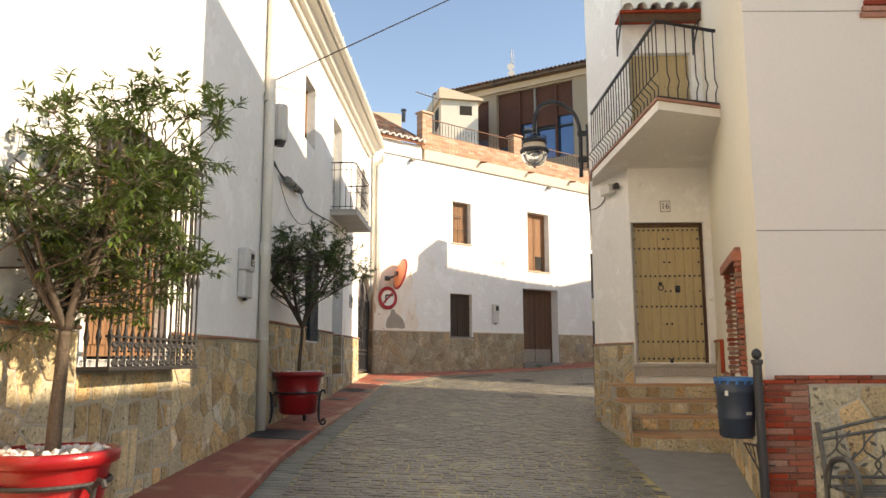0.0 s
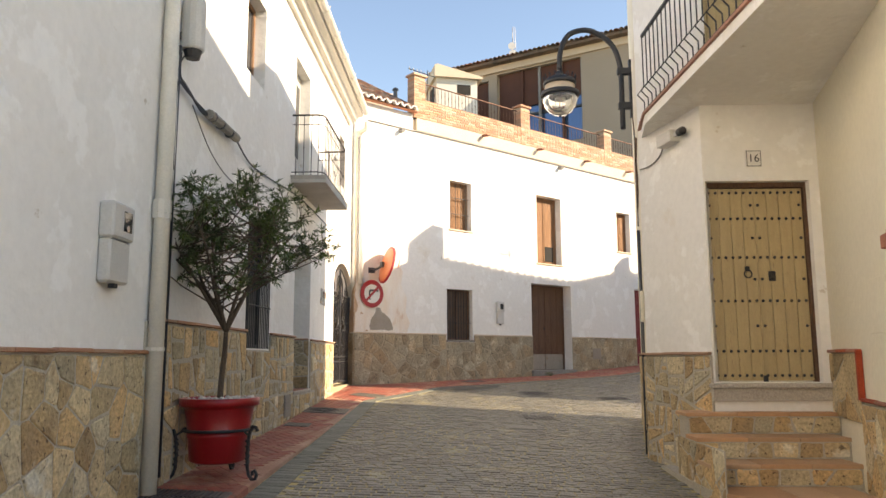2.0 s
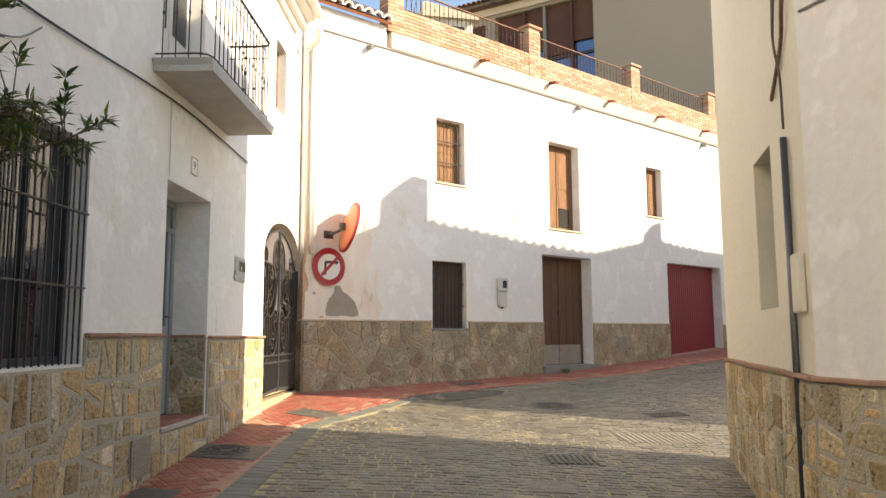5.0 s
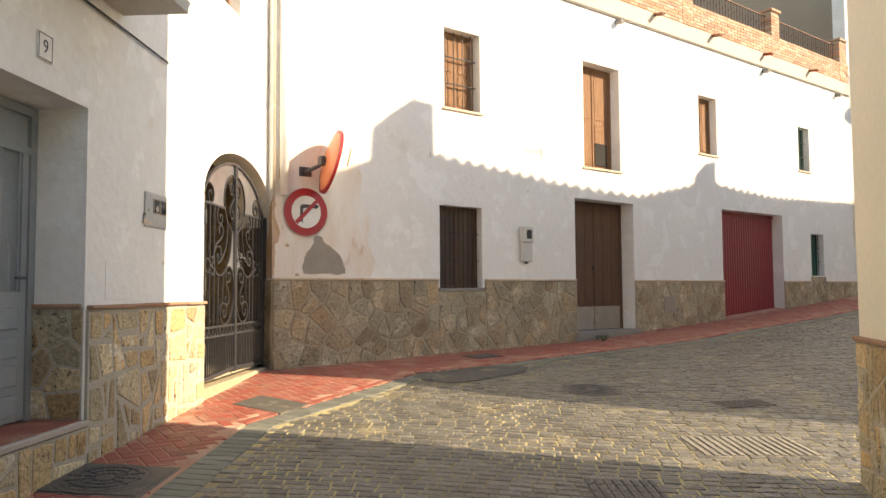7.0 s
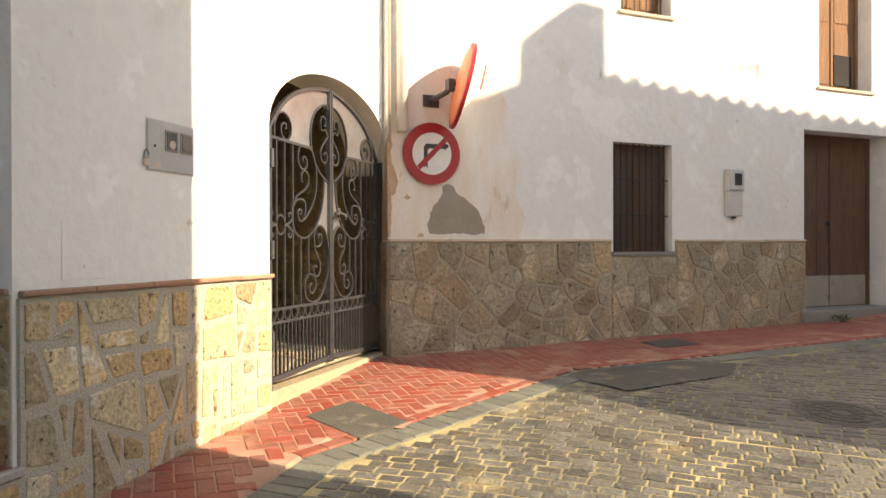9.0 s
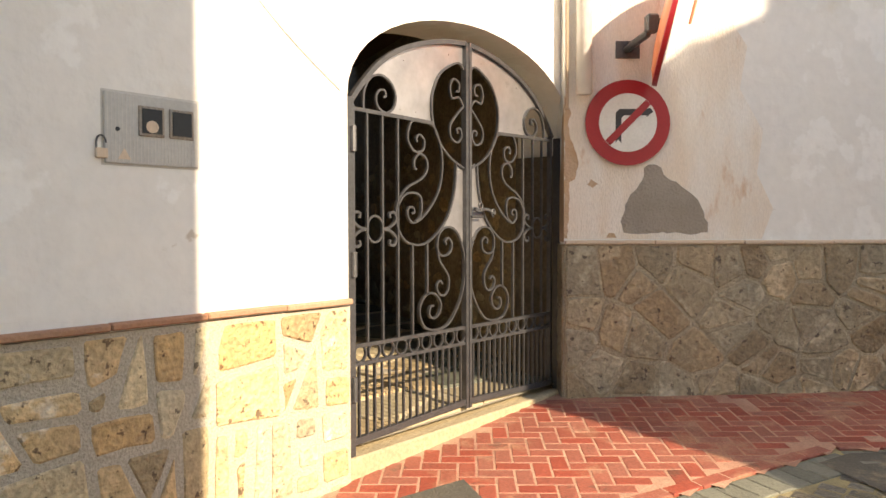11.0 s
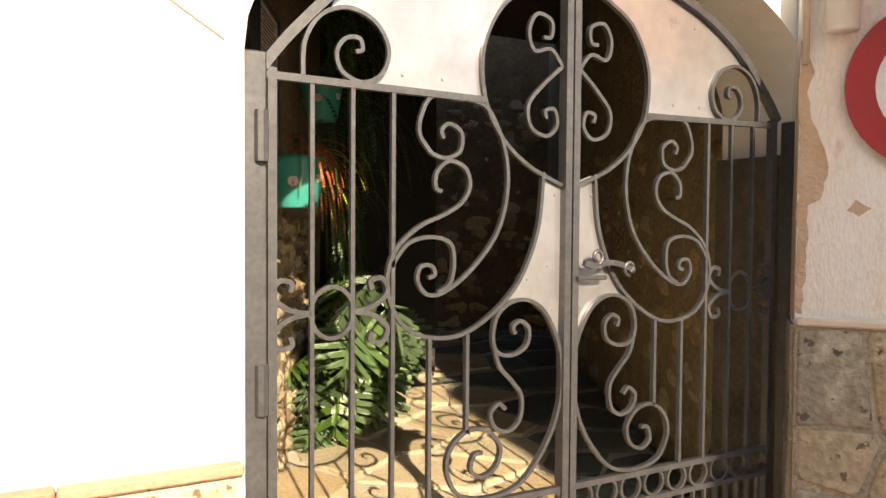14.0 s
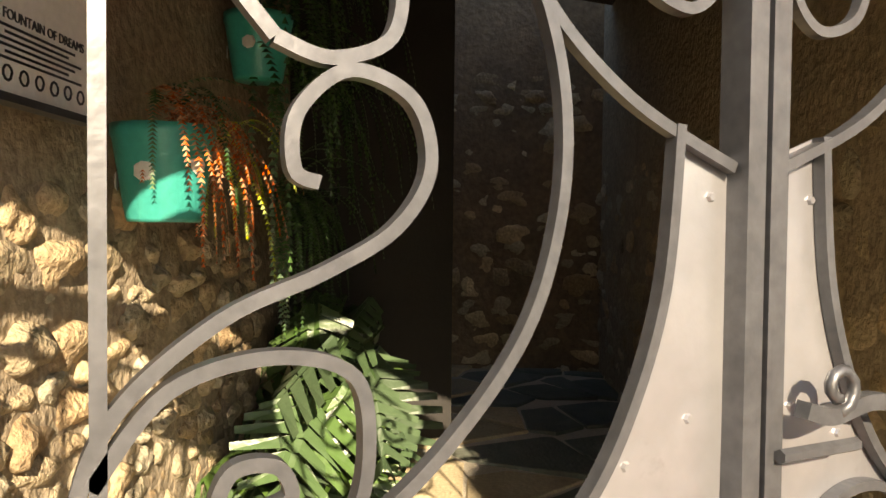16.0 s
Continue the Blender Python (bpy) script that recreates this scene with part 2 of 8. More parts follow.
TERRA = mat("terrazzo_step", (0.50, 0.46, 0.40), (0.36, 0.32, 0.28), 60, 0.4, 0.5, 0.1, 150, fine=0.2)
STEPTOP = mat("salmon_step_slab", (0.55, 0.33, 0.19), (0.46, 0.27, 0.15), 4, 0.6, 0.7, 0.4, 60, rnd=0.1)


def glass(name, color, rough=0.05):
    m = bpy.data.materials.new(name)
    m.use_nodes = True
    b = m.node_tree.nodes["Principled BSDF"]
    b.inputs["Base Color"].default_value = (*color, 1)
    b.inputs["Roughness"].default_value = rough
    b.inputs["Transmission Weight"].default_value = 0.9
    b.inputs["IOR"].default_value = 1.45
    return m


GLASS = glass("clear_glass", (0.9, 0.92, 0.92))
WINGLASS = mat("dark_window_glass", (0.03, 0.035, 0.04), (0.025, 0.03, 0.035), 3, 0.6, 0.05, 0.0, 60)
MIRROR = mat("mirror_glass", (0.85, 0.86, 0.86), (0.82, 0.83, 0.83), 3, 0.6, 0.04, 0.0, 60, metal=1.0)

SCREEN = mat("brown_window_screen", (0.10, 0.06, 0.04), (0.075, 0.045, 0.03), 3, 0.6, 0.6, 0.1, 60)

# ---- modelling helpers ----


def frame_of(origin, along):
    """Axes of a wall: x along it, y up, z out of its face."""
    u = Vector((along[0], along[1], 0)).normalized()
    n = u.cross(Vector((0, 0, 1)))
    m = Matrix.Identity(4)
    for i in range(3):
        m[i][0], m[i][1], m[i][2], m[i][3] = u[i], (0, 0, 1)[i], n[i], origin[i]
    return m


def link_mesh(name, bm, material, smooth=False):
    me = bpy.data.meshes.new(name)
    bm.to_mesh(me)
    bm.free()
    for m in material if isinstance(material, (list, tuple)) else [material]:
        me.materials.append(m)
    if smooth:
        for p in me.polygons:
            p.use_smooth = True
    return new(name, me)


def part(name, bm, material, parent, label="", kind="", smooth=False):
    ob = link_mesh(name, bm, material, smooth)
    ob.parent = parent
    return tagged(ob, label, kind=kind)


def thing(name, m, label, category, group="", kind=""):
    ob = new(name)
    ob.matrix_world = m
    ob.empty_display_size = 0.2
    return tagged(ob, label, category, group, kind)


def mesh_thing(name, bm, material, label, category, m=None, group="", kind="", smooth=False):
    ob = link_mesh(name, bm, material, smooth)
    if m is not None:
        ob.matrix_world = m
    return tagged(ob, label, category, group, kind)


def T(x, y, z):
    return Matrix.Translation((x, y, z))


def box(bm, x0, x1, y0, y1, z0, z1, bevel=0.0, mi=0):
    vs = [bm.verts.new((x, y, z)) for z in (z0, z1) for y in (y0, y1) for x in (x0, x1)]
    fs = [bm.faces.new([vs[i] for i in f]) for f in ((0, 2, 3, 1), (4, 5, 7, 6), (0, 1, 5, 4), (2, 6, 7, 3), (0, 4, 6, 2), (1, 3, 7, 5))]
    for f in fs:
        f.material_index = mi
    if bevel:
        es = list({e for f in fs for e in f.edges})
        bmesh.ops.bevel(bm, geom=es, offset=bevel, segments=1, affect="EDGES")
    return bm


def B(*a, **k):
    return box(bmesh.new(), *a, **k)


def prism(bm, poly, z0, z1, bevel=0.0, mi=0):
    """A polygon in x, y (counter-clockwise) raised from z0 to z1."""
    area = sum(a[0] * b[1] - a[1] * b[0] for a, b in zip(poly, poly[1:] + poly[:1]))
    if area < 0:
        poly = poly[::-1]
    lo = [bm.verts.new((*p[:2], z0)) for p in poly]
    if bevel:
        c = [sum(p[i] for p in poly) / len(poly) for i in (0, 1)]
        r = max(0.02, min(math.dist(p, c) for p in poly))
        k = max(0.5, 1 - bevel / r)
        mid = [bm.verts.new((*p[:2], z1 - bevel * 0.7)) for p in poly]
        hi = [bm.verts.new((c[0] + (p[0] - c[0]) * k, c[1] + (p[1] - c[1]) * k, z1)) for p in poly]
        rings = [lo, mid, hi]
    else:
        hi = [bm.verts.new((*p[:2], z1)) for p in poly]
        rings = [lo, hi]
    n = len(poly)
    fs = [bm.faces.new(rings[-1]), bm.faces.new(lo[::-1])]
    for a, b in zip(rings, rings[1:]):
        for i in range(n):
            fs.append(bm.faces.new((a[i], a[(i + 1) % n], b[(i + 1) % n], b[i])))
    for f in fs:
        f.material_index = mi
    return bm


def tube(bm, pts, r, seg=6, closed=False, square=False):
    """A bar swept along points; r is a radius or one for each point."""
    pts = [Vector(p) for p in pts]
    n = len(pts)
    rs = list(r) if isinstance(r, (list, tuple)) else [r] * n
    if square:
        seg = 4
    rings = []
    prev = None
    for i, p in enumerate(pts):
        a = pts[(i - 1) % n] if closed or i else p
        b = pts[(i + 1) % n] if closed or i < n - 1 else p
        d = (b - a).normalized()
        if prev is None:
            ref = Vector((0, 0, 1)) if abs(d.z) < 0.9 else Vector((1, 0, 0))
            x = d.cross(ref).normalized()
        else:
            x = (prev - d * prev.dot(d)).normalized()
        prev = x
        y = d.cross(x)
        o = math.pi / 4 if square else 0
        rings.append([bm.verts.new(p + (x * math.cos(o + 2 * math.pi * k / seg) + y * math.sin(o + 2 * math.pi * k / seg)) * rs[i]) for k in range(seg)])
    for i in range(n if closed else n - 1):
        a, b = rings[i], rings[(i + 1) % n]
        for k in range(seg):
            bm.faces.new((a[k], a[(k + 1) % seg], b[(k + 1) % seg], b[k]))
    if not closed:
        bm.faces.new(rings[0][::-1])
        bm.faces.new(rings[-1])
    return bm


def lathe(bm, prof, seg=20, c=(0, 0, 0), axis="z"):
    """A profile of (radius, height) turned about an axis through c."""
    rings = []
    for r, h in prof:
        ring = []
        for k in range(seg):
            a = 2 * math.pi * k / seg
            p = (r * math.cos(a), r * math.sin(a), h)
            if axis == "x":
                p = (h, p[0], p[1])
            elif axis == "y":
                p = (p[1], h, p[0])
            ring.append(bm.verts.new((c[0] + p[0], c[1] + p[1], c[2] + p[2])))
        rings.append(ring)
    for a, b in zip(rings, rings[1:]):
        for k in range(seg):
            bm.faces.new((a[k], a[(k + 1) % seg], b[(k + 1) % seg], b[k]))
    bm.faces.new(rings[0][::-1])
    bm.faces.new(rings[-1])
    return bm


def spiral(cx, cy, r0, a0, turns, r1=0.012, n=16, z=0.0):
    """Points of a scroll that winds from radius r0 at angle a0 (degrees) inwards."""
    out = []
    for i in range(n + 1):
        f = i / n
        r = r0 * (r1 / r0) ** f
        a = radians(a0 + 360 * turns * f)
        out.append((cx + r * math.cos(a), cy + r * math.sin(a), z))
    return out


def arc(cx, cy, rx, ry, a0, a1, n=12, z=0.0):
    return [(cx + rx * math.cos(radians(a0 + (a1 - a0) * i / n)), cy + ry * math.sin(radians(a0 + (a1 - a0) * i / n)), z) for i in range(n + 1)]


def smooth_path(pts, n=6):
    """A Catmull-Rom curve through 2D or 3D points."""
    P = [Vector((*p, 0)) if len(p) == 2 else Vector(p) for p in pts]
    out = []
    for i in range(len(P) - 1):
        a, b, c, d = P[max(i - 1, 0)], P[i], P[i + 1], P[min(i + 2, len(P) - 1)]
        for k in range(n):
            t = k / n
            out.append(0.5 * ((2 * b) + (c - a) * t + (2 * a - 5 * b + 4 * c - d) * t * t + (3 * b - a - 3 * c + d) * t**3))
    out.append(P[-1])
    return out


def wall_mesh(bm, s0, s1, h0, h1, thick, holes=(), mi=0):
    """A wall in its own axes (face at z = 0, back at -thick) with rectangular holes (s0, s1, h0, h1)."""
    S = sorted({s0, s1, *[min(max(v, s0), s1) for h in holes for v in h[:2]]})
    H = sorted({h0, h1, *[min(max(v, h0), h1) for h in holes for v in h[2:]]})

    def full(i, j):
        if not (0 <= i < len(S) - 1 and 0 <= j < len(H) - 1):
            return False
        s, h = (S[i] + S[i + 1]) / 2, (H[j] + H[j + 1]) / 2
        return not any(a < s < b and c < h < d for a, b, c, d in holes)

    V = {}

    def v(i, j, k):
        if (i, j, k) not in V:
            V[i, j, k] = bm.verts.new((S[i], H[j], -thick * k))
        return V[i, j, k]

    for i in range(len(S) - 1):
        for j in range(len(H) - 1):
            if not full(i, j):
                continue
            q = [(v(i, j, 0), v(i + 1, j, 0), v(i + 1, j + 1, 0), v(i, j + 1, 0)), (v(i, j, 1), v(i, j + 1, 1), v(i + 1, j + 1, 1), v(i + 1, j, 1))]
            if not full(i - 1, j):
                q.append((v(i, j, 1), v(i, j, 0), v(i, j + 1, 0), v(i, j + 1, 1)))
            if not full(i + 1, j):
                q.append((v(i + 1, j, 0), v(i + 1, j, 1), v(i + 1, j + 1, 1), v(i + 1, j + 1, 0)))
            if not full(i, j - 1):
                q.append((v(i, j, 1), v(i + 1, j, 1), v(i + 1, j, 0), v(i, j, 0)))
            if not full(i, j + 1):
                q.append((v(i, j + 1, 0), v(i + 1, j + 1, 0), v(i + 1, j + 1, 1), v(i, j + 1, 1)))
            for f in q:
                bm.faces.new(f).material_index = mi
    return bm


# ---- ground ----
PROFILE = ((-12, -0.66), (0, 0.0), (5, 0.27), (10, 0.52), (13, 0.66), (15, 0.77), (17, 0.9), (19, 1.02), (21, 1.13), (23, 1.2), (26, 1.44), (30, 1.88), (60, 4.0), (200, 9.0))
KERB_X = -1.86


def road_z(x, y):
    c = float(np.interp(y, [p[0] for p in PROFILE], [p[1] for p in PROFILE]))
    return c - float(np.interp(y, [15, 24], [0.045, 0.0])) * max(-3.0, min(4.0, x))


def kerb_lift(y):
    return float(np.interp(y, [0, 9, 13], [0.10, 0.07, 0.015]))


def paved(x, y):
    """True where the red pavement lies."""
    fw = 0.6606 * (x + 2.45) - 0.7507 * (y - 19.2)
    return x < KERB_X + float(np.interp(y, [4, 7.5], [0.25, 0.0])) or (fw < 1.15 and y > 17) or (16 < y < 19.4 and x < -0.92 + (y - 18.65) * 0.42)


def top_z(x, y):
    return road_z(x, y) + (kerb_lift(y) if paved(x, y) else 0.0)


bm = bmesh.new()
xs = [-300, -60, -20, -10, -6, -4, -2.7] + [KERB_X - 0.3] + [i * 1.0 for i in range(-1, 7)] + [9, 14, 25, 60, 300]
ys = [-300, -60, -25, -12] + [i * 1.0 for i in range(-10, 31)] + [34, 40, 50, 60, 100, 300]
grid = [[bm.verts.new((x, y, road_z(x, y) + 0.0)) for x in xs] for y in ys]
for j in range(len(ys) - 1):
    for i in range(len(xs) - 1):
        bm.faces.new((grid[j][i], grid[j][i + 1], grid[j + 1][i + 1], grid[j + 1][i]))
mesh_thing("ground", bm, JOINT, "grey sandy bedding under the sloping street", "ground", kind="structure")

# ---- walls ----
LM = frame_of((-2.54, 0, 0), (0, 1))
FM = frame_of((-2.45, 19.2, 0), (0.7507, 0.6606))
GATE0, GATE1, SPRING, APEX = 17.2, 19.42, 2.95, 3.56
HOLES_L = [(4.9, 6.25, 1.5, 3.1), (11.58, 12.6, 1.78, 3.27), (13.95, 15.08, -1, 3.31), (11.28, 12.05, 4.93, 5.97), (13.75, 14.75, 4.16, 6.1), (17.62, 18.22, 5.1, 6.1), (GATE0, GATE1, -1, APEX)]
bm = wall_mesh(bmesh.new(), -9, 19.6, -1.5, 6.85, 0.45, HOLES_L)
wall_left = mesh_thing("wall_left", bm, WHITE, "white limewashed house wall beside the pavement", "wall", LM, kind="structure")
# spandrels of the gate arch
for side in (0, 1):
    n, mid = 12, (GATE0 + GATE1) / 2
    curve = [(mid - (mid - GATE0) * math.cos(math.pi / 2 * i / n), SPRING + 0.05 + (APEX - SPRING - 0.05) * math.sin(math.pi / 2 * i / n) ** 0.95) for i in range(n + 1)]
    if side:
        curve = [(2 * mid - s, h) for s, h in curve]
    bm = bmesh.new()
    for (s0, h0), (s1, h1) in zip(curve, curve[1:]):
        if abs(h1 - APEX) < 1e-4 and abs(h0 - APEX) < 1e-4:
            continue
        prism(bm, [(s0, h0), (s1, h1), (s1, APEX + 0.002), (s0, APEX + 0.002)] if h1 < APEX - 1e-4 else [(s0, h0), (s1, APEX + 0.002), (s0, APEX + 0.002)], -0.45, 0)
    part("arch_spandrel", bm, WHITE, wall_left)
HOLES_F = [(2.70, 3.40, 4.74, 5.94), (5.74, 6.71, 4.155, 6.0), (9.18, 9.82, 4.765, 5.95), (13.2, 13.73, 4.8, 5.83), (2.60, 3.41, 2.09, 3.295), (5.48, 7.04, -1, 3.6), (9.92, 12.35, -1, 3.69), (13.65, 14.28, 2.35, 3.34)]
bm = wall_mesh(bmesh.new(), 0.0, 16.2, -1.5, 6.98, 0.45, HOLES_F)
wall_far = mesh_thing("wall_far", bm, WHITE, "long white limewashed house wall across the junction", "wall", FM, kind="structure")

# the house with the balcony: walls round its outline
RP = [(14.0, 13.8), (2.77, 15.6), (2.0, 12.0), (2.34, 10.75), (3.5, 10.75), (2.36, 6.13), (14.0, 6.52)]
RM = [frame_of((*RP[i], 0), (RP[i + 1][0] - RP[i][0], RP[i + 1][1] - RP[i][1])) for i in range(len(RP) - 1)]
RLEN = [math.dist(RP[i], RP[i + 1]) for i in range(len(RP) - 1)]
RHOLES = [[], [(RLEN[1] - 1.63, RLEN[1] - 0.95, 2.14, 3.3)], [], [(0.02, 1.06, 1.42, 3.43), (0.1, 1.0, 4.45, 6.5)], [(2.4, 3.4, 1.32, 2.42)], []]
RNAMES = ["north", "west", "bevel", "door", "nook", "front"]
for i, (m, ln) in enumerate(zip(RM, RLEN)):
    lo = 0.3 if i in (1, 2, 5) else 0.0
    bm = wall_mesh(bmesh.new(), 0, ln, -1.5, 7.6, 0.3, RHOLES[i])
    here = m.to_3x3().col[0]
    for q, end in ((i - 1, 0.0), (i + 1, ln)):
        if 0 <= q < len(RM):
            there = RM[q].to_3x3().col[0]
            a, b = (there, here) if end == 0.0 else (here, there)
            turn = math.atan2(a.x * b.y - a.y * b.x, a.dot(b))
            for v in bm.verts:
                if v.co.z < -0.1 and abs(v.co.x - end) < 1e-5:
                    v.co.x += (1 if end == 0.0 else -1) * 0.3 * math.tan(turn / 2)
    mesh_thing("wall_" + RNAMES[i], bm, [WHITE, CREAM, WHITE, WHITE, CREAM, GREYWALL][i], ["plain white house wall", "cream limewashed wall along the street", "narrow white wall beside the studded door", "white wall round the studded door", "cream wall with a brick-framed window", "greyish pink rendered wall above a brick pilaster"][i], "wall", m, kind="structure")
bm = bmesh.new()
prism(bm, RP, 7.6, 7.75)
mesh_thing("ceiling", bm, WHITE, "flat roof slab of the balcony house", "roof", kind="structure")

# added sheet closing the rooms, near-black for the shade behind openings
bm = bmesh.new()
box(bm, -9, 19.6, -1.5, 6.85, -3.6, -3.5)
mesh_thing("wall_back", bm, DARK, "near-black sheet added for the unlit depth behind the openings", "wall", LM @ T(0, 0, 0), kind="structure")

# roofs that close the left and far houses
bm = bmesh.new()
prism(bm, [(-3.2, -9), (-2.3, -9), (-2.3, 18.7), (-3.2, 19.0)], 6.85, 6.9)
mesh_thing("roof_slab", bm, WHITE, "white slab over the pavement-side house", "roof", kind="structure")

# parapet
bm = wall_mesh(bmesh.new(), 1.67, 15.9, 6.98, 7.28, 0.25)
mesh_thing("parapet_band", bm, OCHRE, "ochre rendered band under the brick parapet", "parapet", FM @ T(0, 0, 0.03), kind="structure")
bm = wall_mesh(bmesh.new(), 1.67, 15.9, 7.28, 7.76, 0.25)
mesh_thing("parapet_wall", bm, MORTAR, "brick roof-terrace parapet", "parapet", FM @ T(0, 0, 0.02), kind="structure")

# row of houses on the east side
def east(a):
    s = (a - 14.91) / 0.7657
    return s, 1.51 + 0.7507 * s


SIL = [(18.05, 0.0), (18.07, -0.7), (18.3, 0.55), (18.8, 1.4), (18.86, 3.98), (19.64, 4.33), (20.2, 4.44), (20.22, 4.98), (20.5, 5.12), (20.77, 4.98), (20.78, 4.23), (22.98, 3.15), (24.37, 2.55), (25.97, 2.35), (26.0, 2.73), (26.3, 2.73), (26.31, 2.3), (26.5, 2.14), (28.0, 1.45), (30.6, 0.55), (36.0, -1.4)]
EM = frame_of((1.51, 14.70, 0), (-0.7507, -0.6606))
poly = []
for a, b in SIL[1:]:
    s, x = east(a)
    q = (-s, b + 0.4 * x + (SUN_T - 0.4) * 7.8)
    if poly and math.dist(q, poly[-1]) > 1.1 and abs(q[0] - poly[-1][0]) > 0.8:
        p0 = poly[-1]
        n_ = int(math.dist(q, p0) / 0.26)
        for k in range(1, n_ * 2):
            f = k / (n_ * 2)
            poly.append((p0[0] + (q[0] - p0[0]) * f, p0[1] + (q[1] - p0[1]) * f + (0.07 if k % 2 else -0.02)))
    poly.append(q)
poly = [(-east(36)[0], -1.5), (-east(18.05)[0], -1.5), (-east(18.05)[0], 0.9)] + [(p[0], max(p[1], 0.9)) for p in poly]
bm = prism(bmesh.new(), poly, -0.4, 0)
mesh_thing("wall_east", bm, WHITE, "plain white houses across the lane", "wall", EM, kind="structure")

# ---- left house: openings, pipes, boxes ----


def ledge(m, s0, s1, h, label="thin terracotta ledge above the stone dado", mat_=None, deep=0.045, th=0.032, piece=0.42, name="dado_ledge", slope=0.0):
    t = thing(name, m @ T(s0, h, 0), label, "ledge", kind="structure")
    n = max(1, round((s1 - s0) / piece))
    w = (s1 - s0) / n
    for i in range(n):
        j = random.uniform(-0.003, 0.003)
        part("ledge_tile", B(i * w + 0.002, (i + 1) * w - 0.002, slope * i * w + j, slope * i * w + th + j, 0.002, deep + random.uniform(-0.004, 0.004), bevel=0.006), mat_ or TRIM, t)
    return t


def bars(t, x0, x1, y0, y1, z, n, r=0.007, rails=(), name="bar", material=None, square=True):
    material = material or IRON
    for i in range(n):
        x = x0 + (x1 - x0) * (i + 0.5) / n
        part(name, tube(bmesh.new(), [(x, y0, z), (x, y1, z)], r, square=square), material, t)
    for y in rails:
        part("cross_bar", B(x0, x1, y - 0.006, y + 0.006, z - 0.012, z + 0.012), material, t)


# turned-iron window grille that stands out from the wall
def baluster(bm, x, y0, y1, z, r=0.0095):
    prof = []
    n = 26
    for i in range(n + 1):
        f = i / n
        rr = r
        for k in (0.12, 0.42, 0.5, 0.58, 0.88):
            d = abs(f - k) / 0.022
            if d < 1:
                rr = max(rr, r + 0.013 * (1 - d * d))
        prof.append((rr, y0 + (y1 - y0) * f))
    lathe(bm, prof, 6, (x, 0, z), axis="y")
    return bm


g = thing("window_grille", LM @ T(4.78, 1.42, 0.0) @ Matrix.Diagonal((0.777, 1, 1, 1)), "ornate black iron window grille with turned bars and scrolled foot", "window grille")
part("base_frame", B(0, 2.02, 0.0, 0.03, 0.0, 0.24, bevel=0.004), IRON, g)
part("lower_rail", B(0, 2.02, 0.22, 0.235, 0.20, 0.24), IRON, g)
part("middle_rail", B(0, 2.02, 0.93, 0.942, 0.21, 0.235), IRON, g)
part("top_frame", B(0, 2.02, 1.66, 1.685, 0.0, 0.24, bevel=0.004), IRON, g)
NB = 15
for i in range(NB):
    x = 0.03 + (2.02 - 0.06) * i / (NB - 1)
    part("turned_bar", baluster(bmesh.new(), x, 0.03, 1.66, 0.222), IRON, g, smooth=True)
for sx in (0.02, 2.0):
    for k in (0.07, 0.15):
        part("side_bar", baluster(bmesh.new(), sx, 0.03, 1.66, k), IRON, g, smooth=True)
for i in range(NB - 1):
    x = 0.03 + (2.02 - 0.06) * (i + 0.5) / (NB - 1)
    bm = bmesh.new()
    for sg in (1, -1):
        tube(bm, [(x + sg * (a - 0), b, 0.232) for a, b, _ in spiral(0.022, 0.06, 0.04, 90, 0.9, n=8)], 0.0095, 4)
        tube(bm, [(x + sg * a, b, 0.232) for a, b, _ in spiral(0.022, 0.17, 0.04, -90, -0.9, n=8)], 0.0095, 4)
    part("scroll", bm, IRON, g)
for i in range(4):
    x = 0.25 + i * 0.5
    for sg in (1, -1):
        part("crest_scroll", tube(bmesh.new(), [(x + sg * a, b, 0.23) for a, b, _ in spiral(0.1, 1.78, 0.1, -90, 1.1, n=14)], 0.008, 4), IRON, g)
w = thing("window_front", LM @ T(4.9, 1.5, 0) @ Matrix.Diagonal((0.794, 1, 1, 1)), "orange-brown wooden shutters behind the turned grille", "window")
part("frame", B(0.0, 0.07, 0, 1.6, -0.2, -0.12, bevel=0.005), WOODL, w)
part("frame", B(1.63, 1.7, 0, 1.6, -0.2, -0.12, bevel=0.005), WOODL, w)
for k in range(2):
    x0 = 0.08 + k * 0.775
    sh = part("shutter", B(x0, x0 + 0.765, 0.02, 1.58, -0.185, -0.15, bevel=0.004), WOODL, w)
    for q in range(3):
        part("panel", B(x0 + 0.1, x0 + 0.66, 0.1 + q * 0.5, 0.52 + q * 0.5, -0.152, -0.138, bevel=0.008), WOODL, sh)


